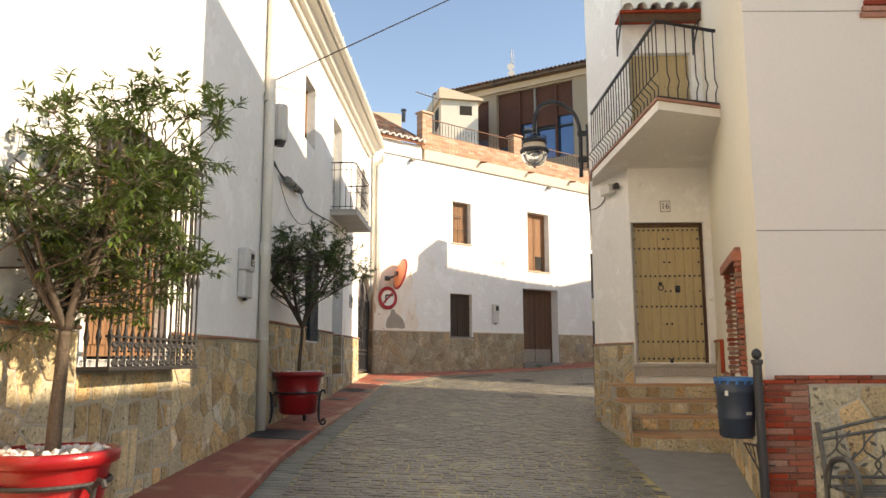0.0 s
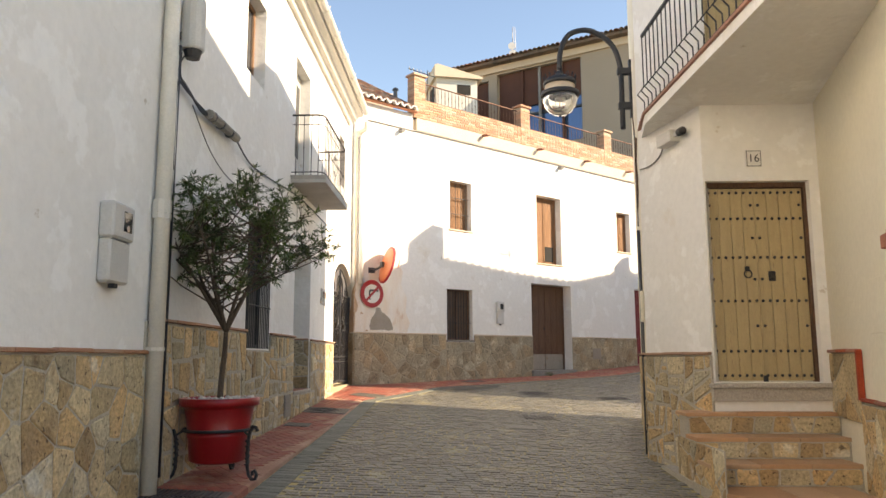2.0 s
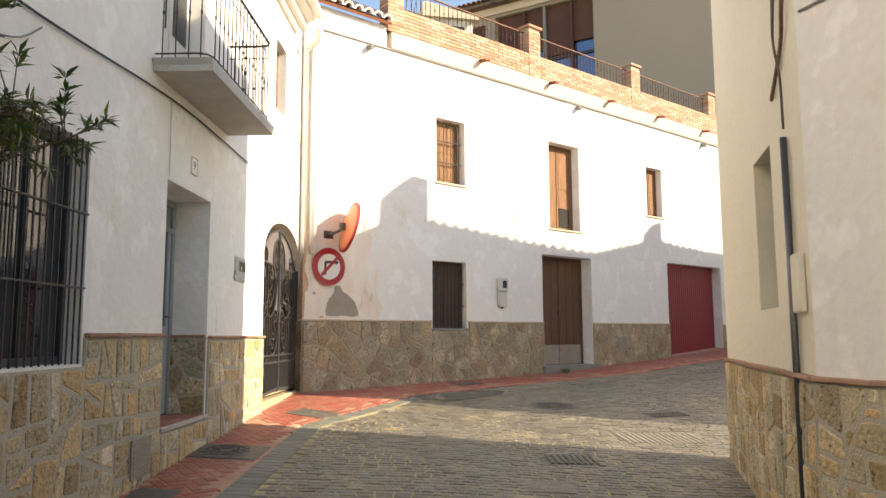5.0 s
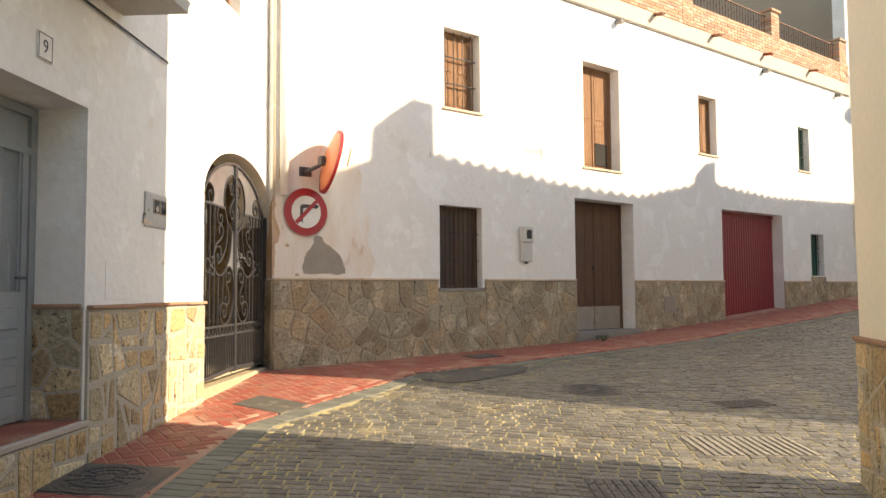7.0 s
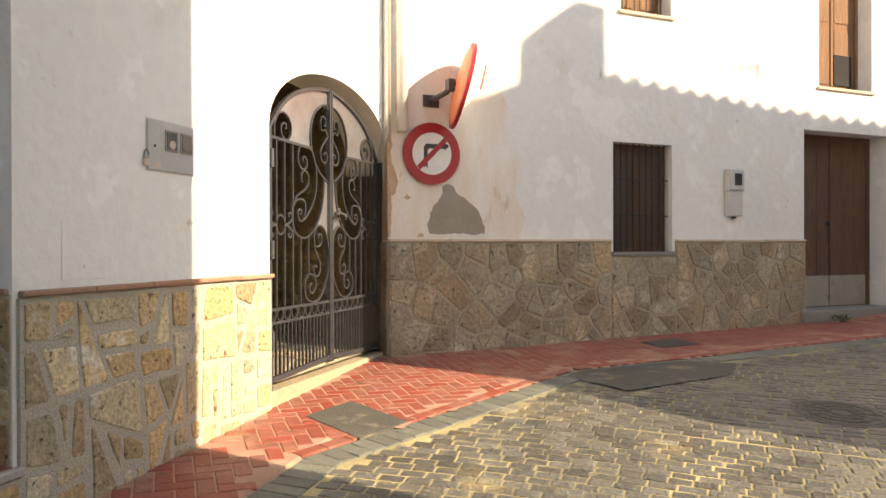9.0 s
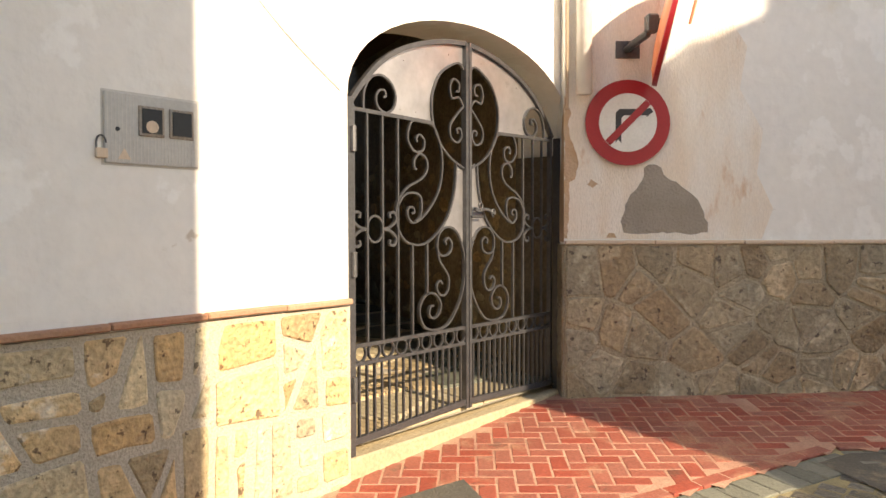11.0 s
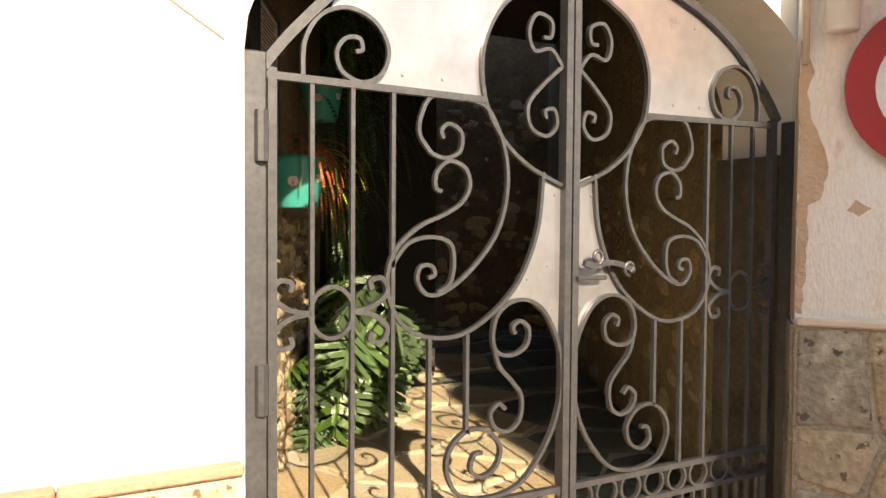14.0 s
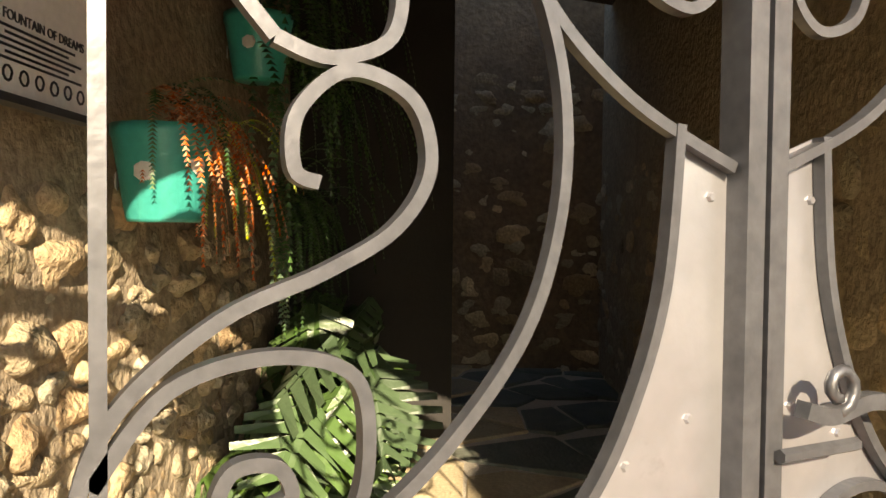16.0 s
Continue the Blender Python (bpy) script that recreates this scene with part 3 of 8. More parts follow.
def barred_window(name, m, w_, h_, label, nb, depth=0.1, wood=WOOD, rails=2, panes=True, bar_z=-0.03, pane=None):
    t = thing(name, m, label, "window")
    part("frame", B(0, 0.05, 0, h_, -depth - 0.05, -depth, bevel=0.004), wood, t)
    part("frame", B(w_ - 0.05, w_, 0, h_, -depth - 0.05, -depth, bevel=0.004), wood, t)
    part("frame", B(0.05, w_ - 0.05, h_ - 0.05, h_, -depth - 0.05, -depth, bevel=0.004), wood, t)
    part("frame", B(0.05, w_ - 0.05, 0, 0.05, -depth - 0.05, -depth, bevel=0.004), wood, t)
    part("mullion", B(w_ / 2 - 0.02, w_ / 2 + 0.02, 0.05, h_ - 0.05, -depth - 0.04, -depth - 0.005), wood, t)
    for k in range(2):
        a, b_ = (0.05, w_ / 2 - 0.02) if k == 0 else (w_ / 2 + 0.02, w_ - 0.05)
        if panes:
            part("pane", B(a, b_, 0.05, h_ - 0.05, -depth - 0.03, -depth - 0.022), pane or WINGLASS, t)
        else:
            sh = part("shutter", B(a, b_, 0.05, h_ - 0.05, -depth - 0.04, -depth - 0.02), wood, t)
            part("panel", B(a + 0.03, b_ - 0.03, 0.1, h_ * 0.45, -depth - 0.02, -depth - 0.01, bevel=0.004), wood, sh)
            part("panel", B(a + 0.03, b_ - 0.03, h_ * 0.5, h_ - 0.1, -depth - 0.02, -depth - 0.01, bevel=0.004), wood, sh)
    if nb:
        bars(t, 0.02, w_ - 0.02, 0.0, h_, bar_z, nb, rails=[h_ * (k + 1) / (rails + 1) for k in range(rails)])
    return t


barred_window("window_barred", LM @ T(11.58, 1.78, 0), 1.02, 1.49, "dark window behind close black vertical bars", 13, 0.12, BLACK, 2, bar_z=0.01)
barred_window("window_upper", LM @ T(11.28, 4.93, 0), 0.77, 1.04, "narrow upper window with brown wooden frame", 0, 0.14, WOODL)
barred_window("window_end", LM @ T(17.62, 5.1, 0), 0.6, 1.0, "small upper window with a pale wooden frame", 0, 0.12, WOODL)
t = thing("balcony_door", LM @ T(13.75, 4.16, 0), "white painted balcony door with two panes", "door")
part("frame", B(0, 1.0, 1.86, 1.94, -0.22, -0.15), PLASTIC, t)
for k in range(2):
    lf = part("leaf", B(0.02 + k * 0.49, 0.49 + k * 0.49, 0, 1.86, -0.2, -0.16, bevel=0.004), PLASTIC, t)
    part("pane", B(0.09 + k * 0.49, 0.42 + k * 0.49, 0.6, 1.76, -0.162, -0.154), WINGLASS, lf)


def left_balcony():
    t = thing("balcony", LM @ T(13.55, 4.13, 0), "small white balcony slab with dark green iron railing", "balcony")
    part("slab", prism(bmesh.new(), [(0, 0), (2.0, 0), (2.0, 0.05), (2.06, 0.1), (-0.04, 0.1), (0, 0.05)], 0.002, 0.5), mat("grey_white_slab", (0.55, 0.54, 0.51), (0.42, 0.41, 0.385), 4, 0.6, 0.9, 0.4, 50), t, "weathered grey-white concrete slab")
    top = [(0.03, 1.0, 0.0), (0.03, 1.0, 0.36), (0.06, 1.0, 0.43), (0.13, 1.0, 0.46), (1.9, 1.0, 0.46), (1.97, 1.0, 0.43), (1.99, 1.0, 0.36), (1.99, 1.0, 0)]
    part("handrail", tube(bmesh.new(), top, 0.014, 6), IRON, t)
    part("bottom_rail", tube(bmesh.new(), [(a, 0.16, c) for a, b, c in top], 0.008, 4), IRON, t)
    part("upper_rail", tube(bmesh.new(), [(a, 0.86, c) for a, b, c in top], 0.006, 4), IRON, t)
    for i in range(16):
        x = 0.15 + 1.72 * i / 15
        part("bar", tube(bmesh.new(), [(x, 0.1, 0.46), (x, 0.5, 0.46), (x, 0.52, 0.46), (x, 0.54, 0.46), (x, 1.0, 0.46)], [0.006, 0.006, 0.013, 0.006, 0.006], 5), IRON, t)
    for x in (0.03, 1.99):
        for z in (0.06, 0.17, 0.28, 0.38):
            part("bar", tube(bmesh.new(), [(x, 0.1, z), (x, 0.5, z), (x, 0.52, z), (x, 0.54, z), (x, 1.0, z)], [0.006, 0.006, 0.013, 0.006, 0.006], 5), IRON, t)
    for sg in (1, -1):
        for q, a0 in ((0.36, 90), (0.62, -90)):
            part("scroll", tube(bmesh.new(), [(1.0 + sg * a, b, 0.46) for a, b, _ in spiral(0.05, q, 0.05, a0, -0.9 if a0 > 0 else 0.9, n=8)], 0.006, 4), IRON, t)


left_balcony()

# eaves: moulded cornice, gutter and tiles
e = thing("eaves", LM @ T(-9, 6.62, 0), "cream moulded cornice with gutter and projecting roof tiles", "eaves", kind="structure")
EL = 27.75
part("cornice", prism(bmesh.new(), [(0, 0), (0.06, 0.0), (0.08, 0.07), (0.16, 0.09), (0.2, 0.17), (0.3, 0.2), (0.3, 0.24), (0.0, 0.24)], 0, EL), PIPE, e)
e.children[0].matrix_basis = Matrix(((0, 0, 1, 0), (0, 1, 0, 0), (1, 0, 0, 0.002), (0, 0, 0, 1)))
e.children[0].data.flip_normals()
pts = [(0.36 + 0.075 * math.cos(math.pi + math.pi * i / 8), 0.30 + 0.075 * math.sin(math.pi + math.pi * i / 8)) for i in range(9)]
pts += [(0.36 + 0.066 * math.cos(-math.pi * i / 8), 0.30 + 0.066 * math.sin(-math.pi * i / 8)) for i in range(9)]
gut = part("gutter", prism(bmesh.new(), pts, 0, EL), PIPE, e)
gut.matrix_basis = e.children[0].matrix_basis.copy()
gut.data.flip_normals()
bm = bmesh.new()
for i in range(int(EL / 0.9)):
    x = 0.4 + i * 0.9
    tube(bm, [(x, 0.24, 0.3), (x, 0.215, 0.36), (x, 0.25, 0.43), (x, 0.33, 0.45)], 0.008, 4)
part("gutter_bracket", bm, PIPE, e)


def half_tile(bm, m, r=0.09, ln=0.4, th=0.012, up=True, seg=6):
    ring = []
    for z in (0, ln):
        k = 1.0 if z == 0 else 0.85
        for rad in (r * k, (r - th) * k):
            ring.append([bm.verts.new(m @ Vector((rad * math.cos(math.pi * i / seg), (1 if up else -1) * rad * math.sin(math.pi * i / seg), -z))) for i in range(seg + 1)])
    o0, i0, o1, i1 = ring
    for a, b in ((o0, o1), (i1, i0)):
        for i in range(seg):
            bm.faces.new((a[i], a[i + 1], b[i + 1], b[i]))
    for i in range(seg):
        bm.faces.new((o0[i + 1], o0[i], i0[i], i0[i + 1]))
    for k in (0, seg):
        bm.faces.new((o0[k], o1[k], i1[k], i0[k]))
    return bm


def tile_row(parent, n, x0, pitch, y, z, tilt=18, rows=3, name="roof_tile", first=True):
    base = bmesh.new()
    half_tile(base, Matrix.Identity(4))
    me = None
    for j in range(rows):
        for i in range(n):
            if me is None:
                ob = part(name, base, TILE, parent)
                me = ob.data
            else:
                ob = new(name, me)
                ob.parent = parent
            ob.matrix_basis = T(x0 + i * pitch + random.uniform(-0.008, 0.008), y + j * 0.3 * math.sin(radians(tilt)), z - j * 0.3 * math.cos(radians(tilt))) @ pose(0, 0, 0, tilt, random.uniform(-2, 2), random.uniform(-2, 2))


rt = thing("roof_tiles", LM @ T(-2, 6.99, 0.34), "curved clay tiles along the eaves", "roof", kind="structure")
tile_row(rt, 108, 0, 0.19, 0, 0, 18, 1)


def pipe_thing(name, pts, r, material, label, category="pipe", collars=(), m=None, seg=10):
    t = thing(name, m or Matrix.Identity(4), label, category)
    part("pipe", tube(bmesh.new(), pts, r, seg), material, t, smooth=True)
    for p, q in collars:
        part("collar", tube(bmesh.new(), [p, q], r * 1.18, seg), material, t)
    return t


pipe_thing("drainpipe", [(8.98, 0.66, 0.075), (8.98, 6.75, 0.075)], 0.062, PIPE, "cream painted round drainpipe down the house corner", collars=[((8.98, 1.72, 0.07), (8.98, 1.75, 0.07)), ((8.98, 2.75, 0.07), (8.98, 2.9, 0.07)), ((8.98, 4.7, 0.07), (8.98, 4.8, 0.07))], m=LM)
pipe_thing("conduit", [(9.14, 0.7, 0.045), (9.14, 2.9, 0.045)], 0.03, STEEL, "grey metal conduit beside the drainpipe", m=LM)
t = pipe_thing("cable_duct", [(9.26, 0.74, 0.03), (9.26, 3.2, 0.03), (9.24, 4.3, 0.04)], 0.02, BLACK, "black cable duct beside the drainpipe", m=LM)
pipe_thing("corner_drainpipe", [(0.125, 3.25, 0.065), (0.125, 6.7, 0.065)], 0.055, WHITE, "white drainpipe end beside the arched gate", m=FM)
pipe_thing("thin_duct", [(0.015, 3.15, 0.02), (0.015, 6.6, 0.02)], 0.012, OCHRE, "thin yellowed pipe beside the white drainpipe", m=FM)
pipe_thing("gutter_outlet", [(18.75, 6.7, 0.38), (18.85, 6.55, 0.34), (19.0, 6.6, 0.3), (19.08, 6.5, 0.14)], 0.045, PIPE, "cream gutter outlet with a swan neck", m=LM)
t = thing("junction_box", LM @ T(9.28, 4.3, 0.0), "grey cylindrical electric junction box on the wall", "electric box")
part("body", lathe(bmesh.new(), [(0.09, 0), (0.1, 0.02), (0.1, 0.44), (0.085, 0.48)], 12, (0.08, 0, 0.11), axis="y"), PLASTIC, t, smooth=False)
part("base", lathe(bmesh.new(), [(0.06, -0.07), (0.08, 0.0)], 10, (0.08, 0, 0.11), axis="y"), BLACK, t)
part("bracket", B(0.03, 0.13, 0.1, 0.16, 0.002, 0.04), STEEL, t)


def cable(name, pts, r, label, material=None, m=None):
    return mesh_thing(name, tube(bmesh.new(), smooth_path(pts, 5), r, 5), material or BLACK, label, "cable", m)


for k in range(4):
    j = lambda a: random.uniform(-a, a)
    cable("wall_cable", [(9.3 + j(0.04), 4.25, 0.05), (9.22 + j(0.05), 4.05, 0.05 + j(0.01)), (9.4 + j(0.03), 4.0 + j(0.03), 0.04), (9.8, 3.92 + j(0.03), 0.045), (10.0, 3.94, 0.05)], 0.008, "thin dark cable run along the white wall", m=LM)
for k in range(3):
    cable("wall_cable", [(9.2 + j(0.06), 3.0, 0.05), (9.2 + j(0.06), 3.5, 0.05), (9.22 + j(0.05), 4.2, 0.05)], 0.009, "bundled grey cables beside the drainpipe", [BLACK, PLASTIC, CONCRETE][k], m=LM)
t = thing("cable_sleeve", LM @ T(9.95, 3.93, 0.07), "grey cement-covered cable sleeve on the wall", "cable sleeve")
part("sleeve", tube(bmesh.new(), [(0, 0, 0), (0.25, 0.01, 0), (0.85, 0.02, 0)], [0.05, 0.047, 0.045], 8), CONCRETE, t)
for x in (0.08, 0.32, 0.6):
    part("band", tube(bmesh.new(), [(x, 0.005, 0), (x + 0.02, 0.005, 0)], 0.054, 8), STEEL, t)
cable("wall_cable", [(10.8, 3.95, 0.06), (11.5, 3.86, 0.02), (12.4, 3.9, 0.02), (13.4, 3.98, 0.02), (14.2, 4.02, 0.02), (15.2, 4.02, 0.02), (16.3, 4.0, 0.02)], 0.009, "dark cable stapled along the white wall", m=LM)
cable("wall_cable", [(9.6, 3.9, 0.04), (10.2, 3.62, 0.02), (10.9, 3.5, 0.02), (11.6, 3.62, 0.02), (11.9, 3.8, 0.02)], 0.006, "thin slack cable on the white wall", CONCRETE, m=LM)
cable("wall_cable", [(13.92, 4.0, 0.02), (13.93, 3.6, 0.02), (13.93, 3.33, 0.02)], 0.006, "thin cable dropping to the porch", PLASTIC, m=LM)
cable("wall_cable", [(16.35, 3.62, 0.012), (16.8, 3.25, 0.012), (17.15, 3.02, 0.012)], 0.005, "thin white cable painted over on the wall", WHITE, m=LM)
mesh_thing("overhead_wire", tube(bmesh.new(), [(-2.53, 9.07, 4.97), (0.6, 10.45, 7.15), (4.4, 12.15, 9.85), (8.2, 13.85, 12.6)], 0.009, 5), BLACK, "thin black overhead wire across the street", "cable")

# tall plastic meter box
t = thing("meter_box", LM @ T(8.12, 2.17, 0), "tall pale grey plastic meter box with a small window", "meter box")
part("body", B(0, 0.3, 0, 0.3, 0.002, 0.09, bevel=0.015), PLASTIC, t)
part("head", B(-0.01, 0.31, 0.3, 0.55, 0.002, 0.11, bevel=0.015), PLASTIC, t)
part("pane", B(0.14, 0.26, 0.36, 0.5, 0.11, 0.114), WINGLASS, t)
part("sticker", lathe(bmesh.new(), [(0.022, 0), (0.022, 0.002)], 10, (0.2, 0.385, 0.1145)), OCHRE, t)
part("lock", B(0.12, 0.18, -0.03, 0.03, 0.03, 0.07), BLACK, t)

# steel meter cabinet
t = thing("meter_cabinet", LM @ T(15.925, 2.567, -0.05) @ Matrix.Diagonal((1.05, 0.96, 1, 1)), "grey steel meter cabinet with two windows and a padlock", "meter box")
part("body", B(0, 0.41, 0, 0.31, 0.001, 0.05, bevel=0.004), PLASTIC, t)
part("lid", B(0.012, 0.395, 0.012, 0.298, 0.05, 0.062, bevel=0.004), mat("grey_cabinet_paint", (0.52, 0.515, 0.49), (0.46, 0.455, 0.43), 6, 0.6, 0.45, 0.1, 60), t)
for k in range(2):
    wv = part("window_frame", B(0.14 + 0.125 * k, 0.245 + 0.125 * k, 0.13, 0.255, 0.062, 0.07, bevel=0.003), GREYPAINT, t)
    part("pane", B(0.152 + 0.125 * k, 0.233 + 0.125 * k, 0.142, 0.243, 0.07, 0.073), WINGLASS, wv)
part("sticker", lathe(bmesh.new(), [(0.026, 0), (0.026, 0.001)], 12, (0.192, 0.17, 0.0735)), OCHRE, t)
part("warning_sign", prism(bmesh.new(), [(0.06, 0.03), (0.11, 0.03), (0.085, 0.075)], 0.062, 0.064), OCHRE, t)
part("key_hole", lathe(bmesh.new(), [(0.009, 0), (0.009, 0.004)], 8, (0.06, 0.15, 0.062)), BLACK, t)
part("handle", tube(bmesh.new(), arc(0.0, 0.09, 0.018, 0.03, 0, 180, 8, 0.06) + [(-0.018, 0.06, 0.06)], 0.004, 5), STEEL, t)
part("padlock", B(-0.022, 0.022, 0.03, 0.07, 0.052, 0.07, bevel=0.004), OCHRE, t)
for i in range(26):
    part("rib", B(0.022 + i * 0.0141, 0.025 + i * 0.0141, 0.02, 0.125 if 0.13 < 0.022 + i * 0.0141 < 0.38 else 0.29, 0.062, 0.0632), PLASTIC, t)


def text_part(name, body, size, material, parent, x, y, z, extrude=0.001, align="CENTER", label=""):
    cu = bpy.data.curves.new(name, "FONT")
    cu.body, cu.size, cu.extrude, cu.align_x, cu.align_y = body, size, extrude, align, "CENTER"
    cu.resolution_u = 3
    tmp = bpy.data.objects.new(name, cu)
    me = bpy.data.meshes.new_from_object(tmp)
    bpy.data.objects.remove(tmp)
    me.materials.clear()
    me.materials.append(material)
    ob = new(name, me)
    ob.parent = parent
    ob.matrix_basis = T(x, y, z)
    return tagged(ob, label)


def number_plate(m, text):
    t = thing("house_number", m @ Matrix.Diagonal((0.85, 0.85, 1, 1)), "white tile house number %s in a thin dark frame" % text, "house number")
    part("tile", B(-0.09, 0.09, -0.1, 0.1, 0.001, 0.012), SIGNWHITE, t)
    for a in ((-0.085, 0.085, -0.095, -0.088), (-0.085, 0.085, 0.088, 0.095), (-0.085, -0.078, -0.088, 0.088), (0.078, 0.085, -0.088, 0.088)):
        part("border", B(*a, 0.012, 0.0135), BLACK, t)
    text_part("number", text, 0.14, BLACK, t, 0, 0, 0.013)


number_plate(LM @ T(14.555, 3.56, 0), "9")
number_plate(RM[3] @ T(0.52, 3.66, 0), "16")

# porch with grey door
t = thing("front_door", LM @ T(13.95, 1.2, -0.38), "grey-blue metal front door with barred glass and panels", "door")
part("frame", B(0, 0.07, 0, 2.1, -0.03, 0.03), GREYDOOR, t)
part("frame", B(1.06, 1.13, 0, 2.1, -0.03, 0.03), GREYDOOR, t)
part("frame", B(0.07, 1.06, 2.04, 2.1, -0.03, 0.03), GREYDOOR, t)
part("transom", B(0.07, 1.06, 1.78, 1.83, -0.03, 0.03), GREYDOOR, t)
part("transom_pane", B(0.07, 1.06, 1.83, 2.04, -0.01, 0.0), GREYDOOR, t)
lf = part("leaf", B(0.08, 1.05, 0.02, 0.8, -0.025, 0.02), GREYDOOR, t)
part("pane", B(0.08, 1.05, 0.8, 1.78, -0.02, -0.01), mat("frosted_pane", (0.30, 0.33, 0.35), (0.25, 0.28, 0.30), 3, 0.6, 0.25, 0.05, 30), t)
part("stile", B(0.08, 0.14, 0.8, 1.78, -0.025, 0.02), GREYDOOR, t)
part("stile", B(0.99, 1.05, 0.8, 1.78, -0.025, 0.02), GREYDOOR, t)
part("rail", B(0.14, 0.99, 0.8, 0.86, -0.025, 0.02), GREYDOOR, t)
for i in range(9):
    x = 0.19 + i * 0.094
    if i % 3 == 1:
        pts = [(x, 0.86, 0.03), (x, 1.1, 0.03), (x - 0.04, 1.2, 0.03), (x, 1.3, 0.03), (x + 0.04, 1.2, 0.03), (x, 1.1, 0.03), (x, 1.32, 0.03), (x - 0.04, 1.45, 0.03), (x, 1.55, 0.03), (x, 1.78, 0.03)]
    else:
        pts = [(x, 0.86, 0.03), (x, 1.78, 0.03)]
    part("bar", tube(bmesh.new(), pts, 0.008, 4), GREYDOOR, t)
for j in range(4):
    for i in range(3):
        part("panel", B(0.15 + i * 0.29, 0.38 + i * 0.29, 0.06 + j * 0.185, 0.2 + j * 0.185, 0.02, 0.034, bevel=0.01), GREYDOOR, lf)
part("handle", tube(bmesh.new(), [(0.98, 0.95, 0.02), (0.98, 0.95, 0.06), (0.88, 0.95, 0.06)], 0.01, 6), STEEL, t)
t = thing("porch_step", LM @ T(13.93, 0.6, 0), "terrazzo doorstep on a stone riser", "step", kind="structure")
part("riser", B(0.0, 1.17, 0, 0.56, -0.42, 0.0), GROUT, t)
part("tread", B(-0.01, 1.18, 0.56, 0.6, -0.42, 0.04, bevel=0.006), TERRA, t)
part("porch_floor", B(0.02, 1.15, 0.6, 0.604, -0.4, 0.0), RED, t)
bm = bmesh.new()
box(bm, 13.92, 15.12, 0.5, 3.35, -0.47, -0.43)
mesh_thing("porch_back", bm, WHITE, "plain wall closing the porch", "wall", LM, kind="structure")
# added backings whose near-black colour gives the room darkness
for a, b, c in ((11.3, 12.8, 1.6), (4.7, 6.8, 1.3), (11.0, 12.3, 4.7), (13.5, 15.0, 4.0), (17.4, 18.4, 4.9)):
    mesh_thing("room_back", B(a, b, c, c + 2.2, -1.0, -0.95), DARK, "near-black backing coloured as the unlit room behind the window", "wall", LM, kind="structure")
mesh_thing("wall_patch", B(15.35, 15.62, 2.0, 2.28, 0.001, 0.004, bevel=0.001), WHITE, "square painted-over cover on the white wall", "cover", LM)
t = thing("service_cover", LM @ T(13.35, 0.88, 0.036), "small grey metal service cover in the stone dado", "cover")
part("frame", B(0, 0.36, 0, 0.3, 0, 0.012, bevel=0.003), GREYPAINT, t)
for i in range(6):
    part("louvre", B(0.03, 0.33, 0.03 + i * 0.042, 0.05 + i * 0.042, 0.012, 0.018), GREYPAINT, t)

# ---- arched iron gate ----
gate = thing("iron_gate", LM @ T(17.2, 1.17, -0.06), "closed arched double gate of grey scrolled steel", "gate")
GW = 2.13
part("left_post", B(0.0, 0.06, -0.14, 1.83, -0.02, 0.05, bevel=0.004), STEEL, gate)
part("right_post", B(GW - 0.01, GW + 0.05, -0.1, 1.8, -0.02, 0.05, bevel=0.004), STEEL, gate)
for y in (1.55, 0.9, 0.25):
    part("hinge", tube(bmesh.new(), [(0.045, y, 0.055), (0.045, y + 0.13, 0.055)], 0.018, 8), STEEL, gate)
    part("hinge", tube(bmesh.new(), [(GW + 0.0, y, 0.055), (GW + 0.0, y + 0.13, 0.055)], 0.018, 8), STEEL, gate)


def flat(bm, pts, w=0.006, d=0.006):
    """A flat bar bent along points in the plane of the gate."""
    P = [Vector(p) if len(p) == 3 else Vector((*p, 0)) for p in pts]
    rows = []
    for i, p in enumerate(P):
        a, b = P[max(i - 1, 0)], P[min(i + 1, len(P) - 1)]
        dr = (b - a).normalized()
        nn = Vector((-dr.y, dr.x, 0)) * w
        z = Vector((0, 0, d))
        rows.append([bm.verts.new(v) for v in (p + nn + z, p - nn + z, p - nn - z, p + nn - z)])
    for a, b in zip(rows, rows[1:]):
        for k in range(4):
            bm.faces.new((a[k], a[(k + 1) % 4], b[(k + 1) % 4], b[k]))
    bm.faces.new(rows[0][::-1])
    bm.faces.new(rows[-1])
    return bm


BAR_N = iter(range(10 ** 6))


